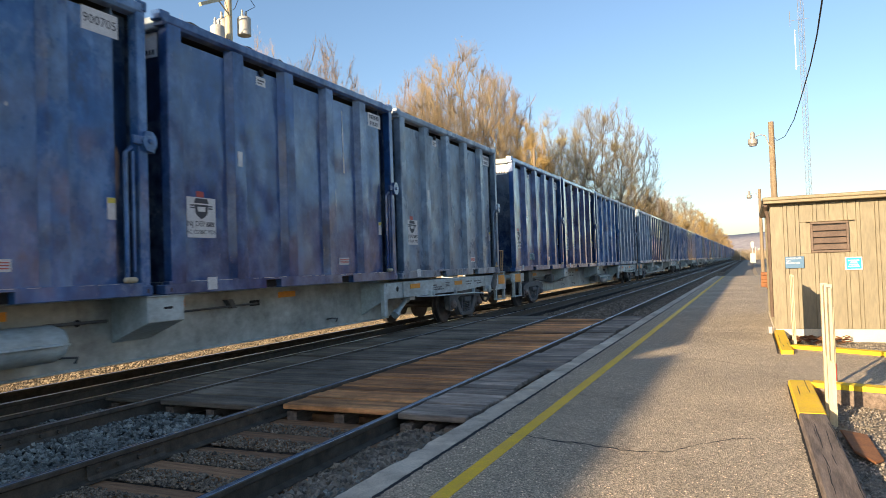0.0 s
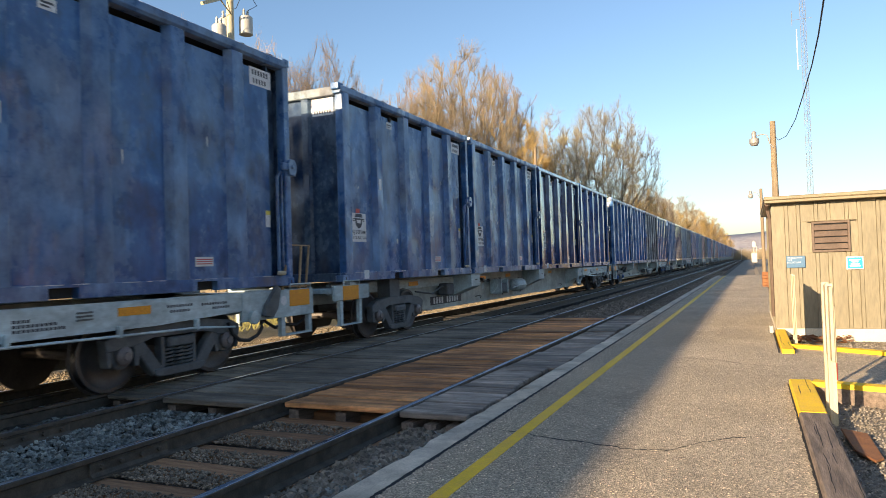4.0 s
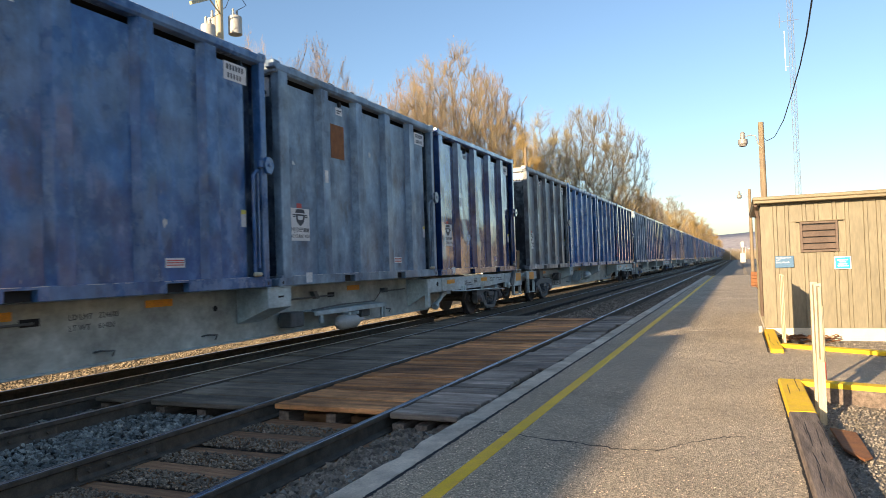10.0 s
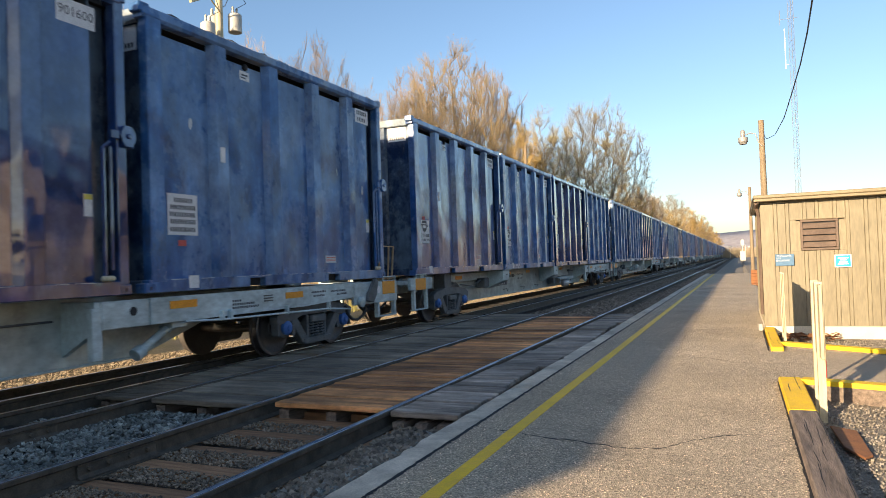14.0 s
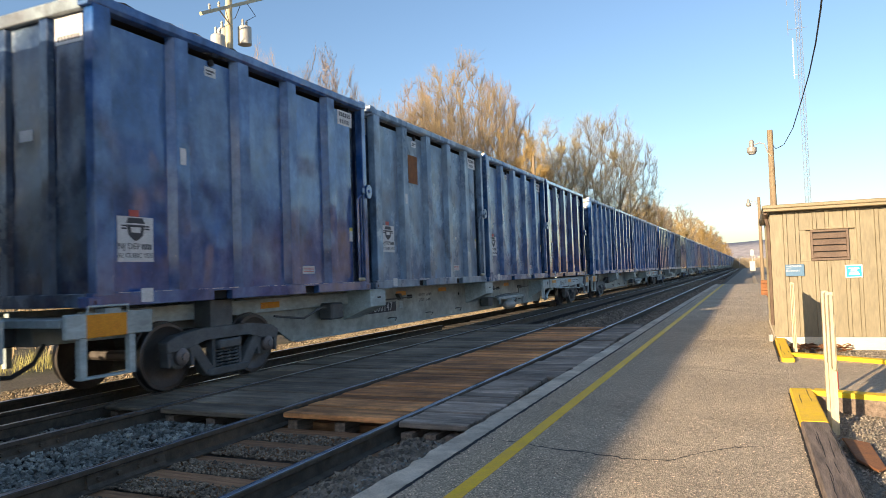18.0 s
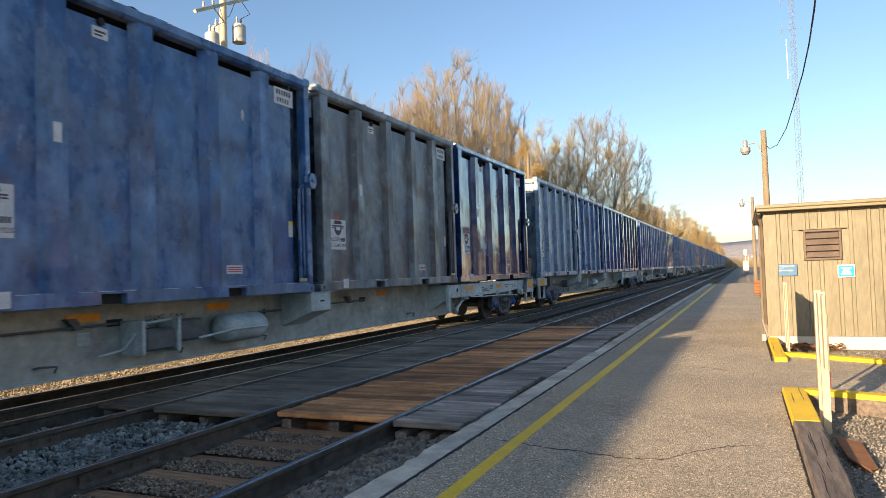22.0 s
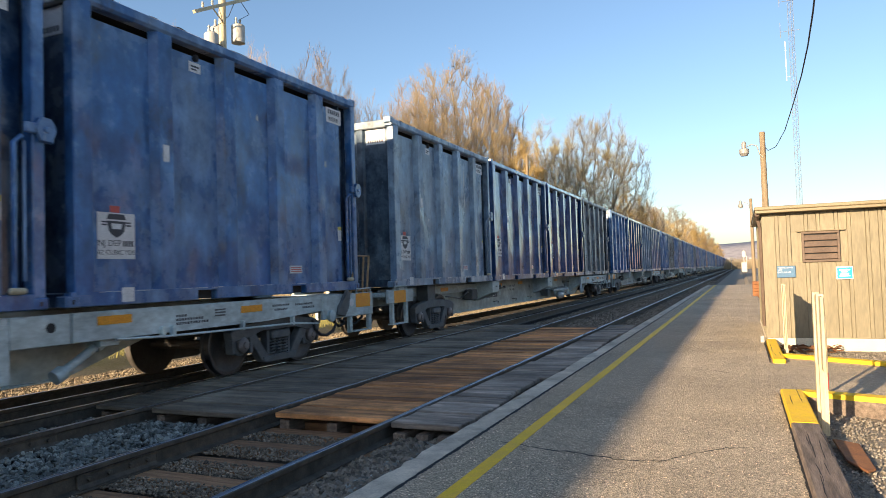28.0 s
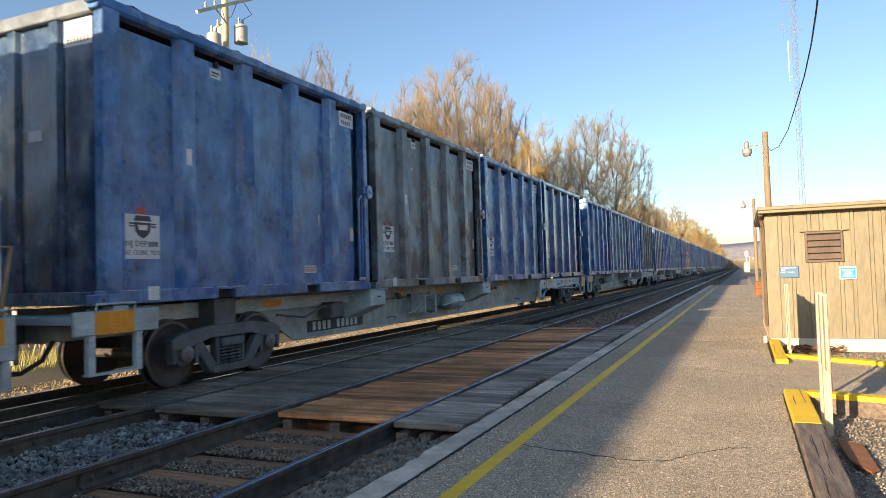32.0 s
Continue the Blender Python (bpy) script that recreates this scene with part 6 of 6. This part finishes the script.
def round_pole(name, x, y, top, r, label, lean=0.0, shaft=POLEW):
    bm = bmesh.new()
    tube(bm, [(0, 0, -0.3), (lean * 0.5, 0, top * 0.5), (lean, 0, top)], [r, r * 0.9, r * 0.75], 12)
    base = tagged(new(name), label, "pole", "poles")
    base.location = (x, y, 0)
    part("pole_shaft", bm, shaft, base, smooth=True)
    return base


def street_lamp(x, y, top, arm_z, lamp_x, lamp_z, label):
    base = round_pole("street_lamp", x, y, top, 0.14, label)
    bm = bmesh.new()
    d = lamp_x - x
    tube(bm, [(0, -0.12, arm_z - 0.5), (-0.12, -0.12, arm_z - 0.35), (d * 0.32, -0.12, arm_z), (d * 0.6, -0.12, arm_z + 0.06), (d * 0.85, -0.12, arm_z)], 0.022, 7)
    part("arm", bm, LAMPGREY, base, "thin curved metal arm", smooth=True)
    bm = bmesh.new()
    lathe(bm, [(lamp_z + 0.36, 0.04), (lamp_z + 0.30, 0.09), (lamp_z + 0.08, 0.09), (lamp_z + 0.05, 0.18), (lamp_z - 0.12, 0.185), (lamp_z - 0.16, 0.15), (lamp_z - 0.22, 0.13)], 14, "z", (d, -0.12, 0))
    head = part("lamp_head", bm, LAMPGREY, base, "grey bell-shaped lamp head", smooth=True)
    return base


lamp_near = street_lamp(0.97, 30, 6.52, 5.98, 0.29, 5.83, "wooden pole with a curved arm and grey lamp head")
lamp_far = street_lamp(0.86, 57, 6.28, 5.95, 0.14, 5.81, "distant wooden pole with a small grey lamp")
bm = bmesh.new()
tube(bm, [(1.06, 30, 5.91), (1.10, 28.6, 5.55), (1.20, 25, 5.12), (1.25, 21, 4.94), (1.20, 17, 4.81), (1.14, 14, 4.68), (1.04, 11.5, 4.51), (0.93, 9.5, 4.35), (0.8, 7, 4.35), (0.6, 3, 4.5), (0.3, -3, 5.2), (0.2, -12, 6.9)], 0.011, 6)
wire = tagged(part("overhead_wire", bm, WIRE), "thin black overhead wire running from the lamp pole", "wire")
back_pole = round_pole("utility_pole", 0.2, -12.1, 7.3, 0.14, "wooden pole carrying the overhead wire")


def transformer_pole():
    base = round_pole("transformer_pole", -16.0, 18.55, 12.2, 0.15, "pale wooden utility pole with sloping crossarm and grey transformers", shaft=POSTW)
    bm = bmesh.new()
    tube(bm, [(0.19, -1.55, 9.96), (0.19, 1.70, 11.62)], 0.075, 4)
    arm = part("crossarm", bm, POSTW, base, "pale wooden crossarm")
    bm = bmesh.new()
    tube(bm, [(0.19, -0.7, 10.38), (0.1, 0.0, 10.05)], 0.025, 5)
    part("brace", bm, POSTW, arm)
    for y in (-1.15, -0.7, 0.75, 1.15):
        bm = bmesh.new()
        lathe(bm, [(0.04, 0.03), (0.08, 0.05), (0.12, 0.03), (0.16, 0.05), (0.22, 0.02)], 8, "z", (0.19, y, 10.79 + 0.51 * y))
        part("insulator", bm, INSUL, arm)
    for x, y, z in ((0.25, 0.50, 9.50), (0.05, -0.62, 8.9), (-0.4, 0.2, 9.45)):
        bm = bmesh.new()
        lathe(bm, [(z, 0.15), (z + 0.03, 0.235), (z + 0.62, 0.235), (z + 0.66, 0.20), (z + 0.70, 0.10)], 16, "z", (x, y, 0))
        can = part("transformer", bm, INSUL, base, "pale grey transformer can", smooth=True)
        for dy in (-0.1, 0.1):
            bm = bmesh.new()
            lathe(bm, [(z + 0.68, 0.04), (z + 0.74, 0.055), (z + 0.80, 0.035), (z + 0.86, 0.05), (z + 0.92, 0.015)], 8, "z", (x, y + dy, 0))
            part("bushing", bm, INSUL, can)
        bm = bmesh.new()
        tube(bm, [(x, y + 0.1, z + 0.9), (x + 0.25, y + 0.3, z + 1.1), (0.2, y + 0.2, 10.85 + 0.51 * y)], 0.012, 5)
        part("lead", bm, WIRE, can)


transformer_pole()
round_pole("line_pole", -13.0, 44.9, 9.05, 0.13, "plain wooden pole among the trees")


def radio_tower():
    base = tagged(new("radio_tower"), "tall thin grey lattice radio tower in the distance", "tower")
    base.location = (14.6, 200, 0)
    legs = [(0.75 * math.cos(a), 0.75 * math.sin(a)) for a in (0.5, 2.6, 4.7)]
    for lx, ly in legs:
        bm = bmesh.new()
        tube(bm, [(lx, ly, -0.5), (lx, ly, 82)], 0.06, 5)
        part("leg", bm, TOWERSTEEL, base)
    bm = bmesh.new()
    z, k = 0.0, 0
    while z < 81:
        for i in range(3):
            a, b = legs[i], legs[(i + 1) % 3]
            tube(bm, [(*a, z), (*b, z + 1.5)], 0.022, 3, caps=False)
            tube(bm, [(*b, z), (*a, z + 1.5)], 0.022, 3, caps=False)
        z += 1.5
    part("bracing", bm, TOWERSTEEL, base, "fine diagonal lattice bracing")
    bm = bmesh.new()
    tube(bm, [(-1.6, 0, 49), (-1.6, 0, 59.5)], 0.12, 6)
    tube(bm, [(-0.9, 0, 50), (-1.6, 0, 50)], 0.06, 5)
    part("antenna", bm, WHITE, base, "white stick antenna")
    for z in (62, 70):
        bm = bmesh.new()
        tube(bm, [(-2.6, 0, z), (2.0, 0, z)], 0.06, 5)
        tube(bm, [(-2.6, 0, z - 1.5), (-2.6, 0, z + 2.5)], 0.08, 5)
        part("antenna_arm", bm, TOWERSTEEL, base)


radio_tower()


def far_hill():
    verts, faces = [], []
    n = 90
    for i in range(n + 1):
        x = -1300 + 2600 * i / n
        h = 38 + 12 * noise.noise(Vector((x * 0.0022, 1.7, 0))) + 5 * noise.noise(Vector((x * 0.012, 5, 0)))
        verts += [(x, 1180, -5), (x, 1330, h * 0.7), (x, 1420, h), (x, 1480, 0)]
    for i in range(n):
        for j in range(3):
            a = i * 4 + j
            faces.append((a, a + 4, a + 5, a + 1))
    me = flat_mesh("far_hill", verts, faces, HILL)
    me.shade_smooth()
    tagged(new("backdrop_hill", me), "low wooded brown ridge on the horizon, haze put into its colour", "hill", kind="structure")


far_hill()


def signal():
    base = tagged(new("railway_signal"), "white equipment boxes and a signal mast by the far track", "signal")
    base.location = (0.55, 150, -0.1)
    boxpart("cabinet", (-0.5, 0.5, -0.3, 0.3, 0, 1.9), INSUL, base)
    bm = bmesh.new()
    tube(bm, [(0, 0, 0), (0, 0, 4.3)], 0.09, 8)
    part("mast", bm, INSUL, base)
    boxpart("signal_head", (-0.32, 0.32, -0.2, 0.1, 3.0, 4.1), INSUL, base)
    boxpart("ladder_side", (0.45, 0.55, 0.3, 0.4, 0, 3.2), INSUL, base)


signal()
for x, y, h in ((-3.1, 265, 4.4), (3.5, 250, 4.0)):
    base = tagged(new("crossing_signal"), "small white crossing mast at the far road crossing", "signal", "crossing masts")
    base.location = (x, y, -0.2)
    bm = bmesh.new()
    tube(bm, [(0, 0, 0), (0, 0, h)], 0.1, 8)
    part("mast", bm, INSUL, base)
    boxpart("cross_board", (-0.9, 0.9, -0.1, 0.0, h - 0.5, h - 0.15), INSUL, base)

boxes = tagged(new("brick_planter"), "brown brick planter box beside the platform", "planter")
boxes.location = (0.62, 31, 0)
for k in range(5):
    boxpart("course", (-0.24 - 0.005 * (k % 2), 0.24 + 0.005 * (k % 2), -0.24, 0.24, -0.1 + 0.14 * k, 0.035 + 0.14 * k), RUSTPLATE, boxes, bevel=0.01)

# dead leaves and broken roots against the shed's base
rng = random.Random(8)
bm = bmesh.new()
for k in range(120):
    c = Vector((rng.uniform(0.5, 1.35), 12.5 - abs(rng.gauss(0, 0.25)), -0.12 + rng.uniform(0, 0.06)))
    a, s = rng.uniform(0, 6.28), rng.uniform(0.03, 0.09)
    q = [c + Vector((math.cos(a + t) * s, math.sin(a + t) * s * 0.6, rng.uniform(0, 0.05))) for t in (0, 1.6, 3.1, 4.7)]
    bm.faces.new([bm.verts.new(v) for v in q])
tagged(part("dead_leaves", bm, RUSTPLATE), "brown dead leaves and bark against the shed base", "leaves", kind="stuff")


# ---- across the yard: what the glossy containers mirror ----
PALE = mat("pale_clapboard", (0.50, 0.47, 0.42), (0.62, 0.59, 0.53), 2, 0.7, 0, 0.2, 30)
STATIONWALL = mat("cream_wall", (0.50, 0.42, 0.30), (0.62, 0.53, 0.39), 2, 0.8, 0, 0.3, 30)
BRICKM = mat("stucco_wall", (0.36, 0.32, 0.26), (0.46, 0.41, 0.33), 4, 0.85, 0, 0.4, 40)
SLATE = mat("dark_shingle", (0.05, 0.05, 0.052), (0.09, 0.088, 0.088), 4, 0.85, 0, 0.4, 30)


def station():
    base = tagged(new("station_building"), "sunlit tan station building with dark windows and hipped roof", "building")
    base.matrix_basis = pose(14.5, 20, 0, 0, 0, -28)
    boxpart("wall", (0, 9, 0, 20, -0.2, 6.4), STATIONWALL, base)
    bm = bmesh.new()
    vs = [bm.verts.new(v) for v in ((-0.8, -0.8, 6.4), (9.8, -0.8, 6.4), (9.8, 20.8, 6.4), (-0.8, 20.8, 6.4), (4.5, 4.5, 9.2), (4.5, 15.5, 9.2))]
    for q in ((0, 1, 4), (1, 2, 5, 4), (2, 3, 5), (3, 0, 4, 5), (3, 2, 1, 0)):
        bm.faces.new([vs[i] for i in q])
    part("roof", bm, BROWNMETAL, base)
    for k in range(6):
        win = boxpart("window", (-0.06, 0.02, 1.5 + 3 * k, 2.8 + 3 * k, 0.9, 2.6), DARK, base)
        boxpart("sill", (-0.14, 0.0, 1.4 + 3 * k, 2.9 + 3 * k, 0.8, 0.9), CREAM, win)
        boxpart("window", (-0.06, 0.02, 1.5 + 3 * k, 2.8 + 3 * k, 3.9, 5.4), DARK, base)


station()


def house(x, y, turn, material, roof, w, d, h, label):
    base = tagged(new("house"), label, "house", "houses across the yard")
    base.matrix_basis = pose(x, y, -0.3, 0, 0, turn)
    bm = bmesh.new()
    prism(bm, [(-w / 2, 0), (w / 2, 0), (w / 2, h), (0, h + w * 0.42), (-w / 2, h)], "y", -d / 2, d / 2)
    part("wall", bm, material, base)
    for s in (-1, 1):
        bm = bmesh.new()
        prism(bm, [(0, h + w * 0.42 + 0.02), (s * (w / 2 + 0.5), h - 0.4), (s * (w / 2 + 0.5), h - 0.15), (0, h + w * 0.42 + 0.3)], "y", -d / 2 - 0.4, d / 2 + 0.4)
        part("roof", bm, roof, base)
    for z in (1.0, 3.8):
        for q in (-d * 0.3, 0.0, d * 0.3):
            boxpart("window", (-w / 2 - 0.05, -w / 2 + 0.02, q - 0.5, q + 0.5, z, z + 1.5), DARK, base, bevel=0)
        for q in (-w * 0.25, w * 0.25):
            boxpart("window", (q - 0.5, q + 0.5, -d / 2 - 0.05, -d / 2 + 0.02, z, z + 1.5), DARK, base, bevel=0)


for k, (x, y, m_, w, d, h, lb) in enumerate(((31, 2, PALE, 9, 11, 6, "pale clapboard house across the yard"), (33, 52, BRICKM, 10, 14, 6.5, "beige stucco house across the yard"), (30, 74, TAN, 9, 12, 6, "tan gabled house across the yard"),
                                            (34, 96, PALE, 9, 12, 6, "pale gabled house farther along the yard"), (32, -22, BRICKM, 11, 14, 7, "beige stucco building behind the platform"), (36, 122, BRICKM, 10, 14, 6, "beige house far along the yard"))):
    house(x, y, (-8, 5, 12, -6, 9, 3)[k], m_, SLATE, w, d, h, lb)


def woods(name, x0, x1, y0, y1, h, count, seed, label):
    """Bare growth that closes the view round about: many small leaning tufts in one mesh."""
    rs = np.random.RandomState(seed)
    c = np.stack([rs.uniform(x0, x1, count), rs.uniform(y0, y1, count), h * rs.uniform(0, 1, count) ** 1.3 * (0.75 + 0.25 * np.sin(rs.uniform(0, 6.28, count)))], -1)
    v = c[:, None] + rs.normal(0, 0.55, (count, 3, 3))
    f = np.arange(count * 3).reshape(-1, 3)
    tagged(new(name, flat_mesh(name, v.reshape(-1, 3).tolist(), f.tolist(), EVERGREEN)), label, "woods", kind="stuff")


EVERGREEN = mat("bare_growth", (0.08, 0.07, 0.052), (0.16, 0.138, 0.10), 0.6, 0.9, 0, 0, 20, piece=0.4, island=True)
# unseen growth, added to darken the horizon that the containers mirror
woods("woods_yard", 42, 52, -70, 230, 8, 9000, 51, "unseen bare brown trees added behind the houses across the yard")
woods("woods_line", -34, -27, -90, 30, 7, 7000, 52, "bare brown growth added behind the far track, hidden by the train")
woods("woods_behind", -26, 60, -85, -75, 6, 3000, 53, "unseen bare brown trees added far behind the platform")


def parked_car(x, y, turn, material, label):
    base = tagged(new("parked_car"), label, "car", "parked cars")
    base.matrix_basis = pose(x, y, 0, 0, 0, turn)
    bm = bmesh.new()
    prism(bm, [(-2.2, 0.35), (-2.25, 0.75), (-1.9, 0.95), (-0.9, 1.0), (-0.4, 1.45), (1.0, 1.5), (1.6, 1.05), (2.15, 0.95), (2.25, 0.6), (2.2, 0.35)], "x", -0.88, 0.88, 0.06)
    part("body", bm, material, base, smooth=True)
    for s in (-1, 1):
        bm = bmesh.new()
        prism(bm, [(-0.75, 1.02), (-0.36, 1.38), (0.95, 1.42), (1.4, 1.06)], "x", min(s * 0.87, s * 0.89), max(s * 0.87, s * 0.89))
        part("side_window", bm, DARK, base)
        for q in (-1.4, 1.4):
            bm = bmesh.new()
            lathe(bm, [(s * 0.72, 0.2), (s * 0.72, 0.33), (s * 0.9, 0.33), (s * 0.91, 0.2)], 18, "x", (0, q, 0.33))
            part("wheel", bm, HOSE, base)


CARRED = mat("car_red", (0.22, 0.012, 0.01), (0.28, 0.02, 0.015), 3, 0.25, 0, 0, 30)
CARDARK = mat("car_dark", (0.02, 0.022, 0.026), (0.03, 0.032, 0.036), 3, 0.25, 0, 0, 30)
CARWHITE = mat("car_pale", (0.55, 0.55, 0.53), (0.6, 0.6, 0.58), 3, 0.3, 0, 0, 30)
for k, (x, y, m_, lb) in enumerate(((9.5, 15, CARRED, "dark red parked saloon car in the yard"), (9.6, 21.5, CARDARK, "dark parked saloon car in the yard"), (9.4, 28, CARRED, "red parked saloon car in the yard"), (9.7, 35, CARWHITE, "pale parked saloon car in the yard"), (9.5, 8.0, CARDARK, "dark grey parked saloon car in the yard"))):
    parked_car(x, y, 4 * k - 6, m_, lb)


def motions():
    for ob, y in RUNNING:
        x, z = ob.location.x, ob.location.z
        walk(ob, [(t, pose(x, y - gone(t), z)) for t in MOMENTS])
    # each wheelset rolls as it comes near
    for ob, y in WHEELS:
        p = ob.location.copy()
        near = [k / FPS for k in range(int(32 * FPS) + 1) if -8 < y - gone(k / FPS) < 60]
        if not near:
            continue
        turn = [(t, pose(*p, math.degrees(gone(t) / 0.42) % 360)) for t in near]
        rows = ([(0.0, turn[0][1])] if near[0] > 0 else []) + turn + ([(32.0, turn[-1][1])] if near[-1] < 32 else [])
        walk(ob, rows)


motions()
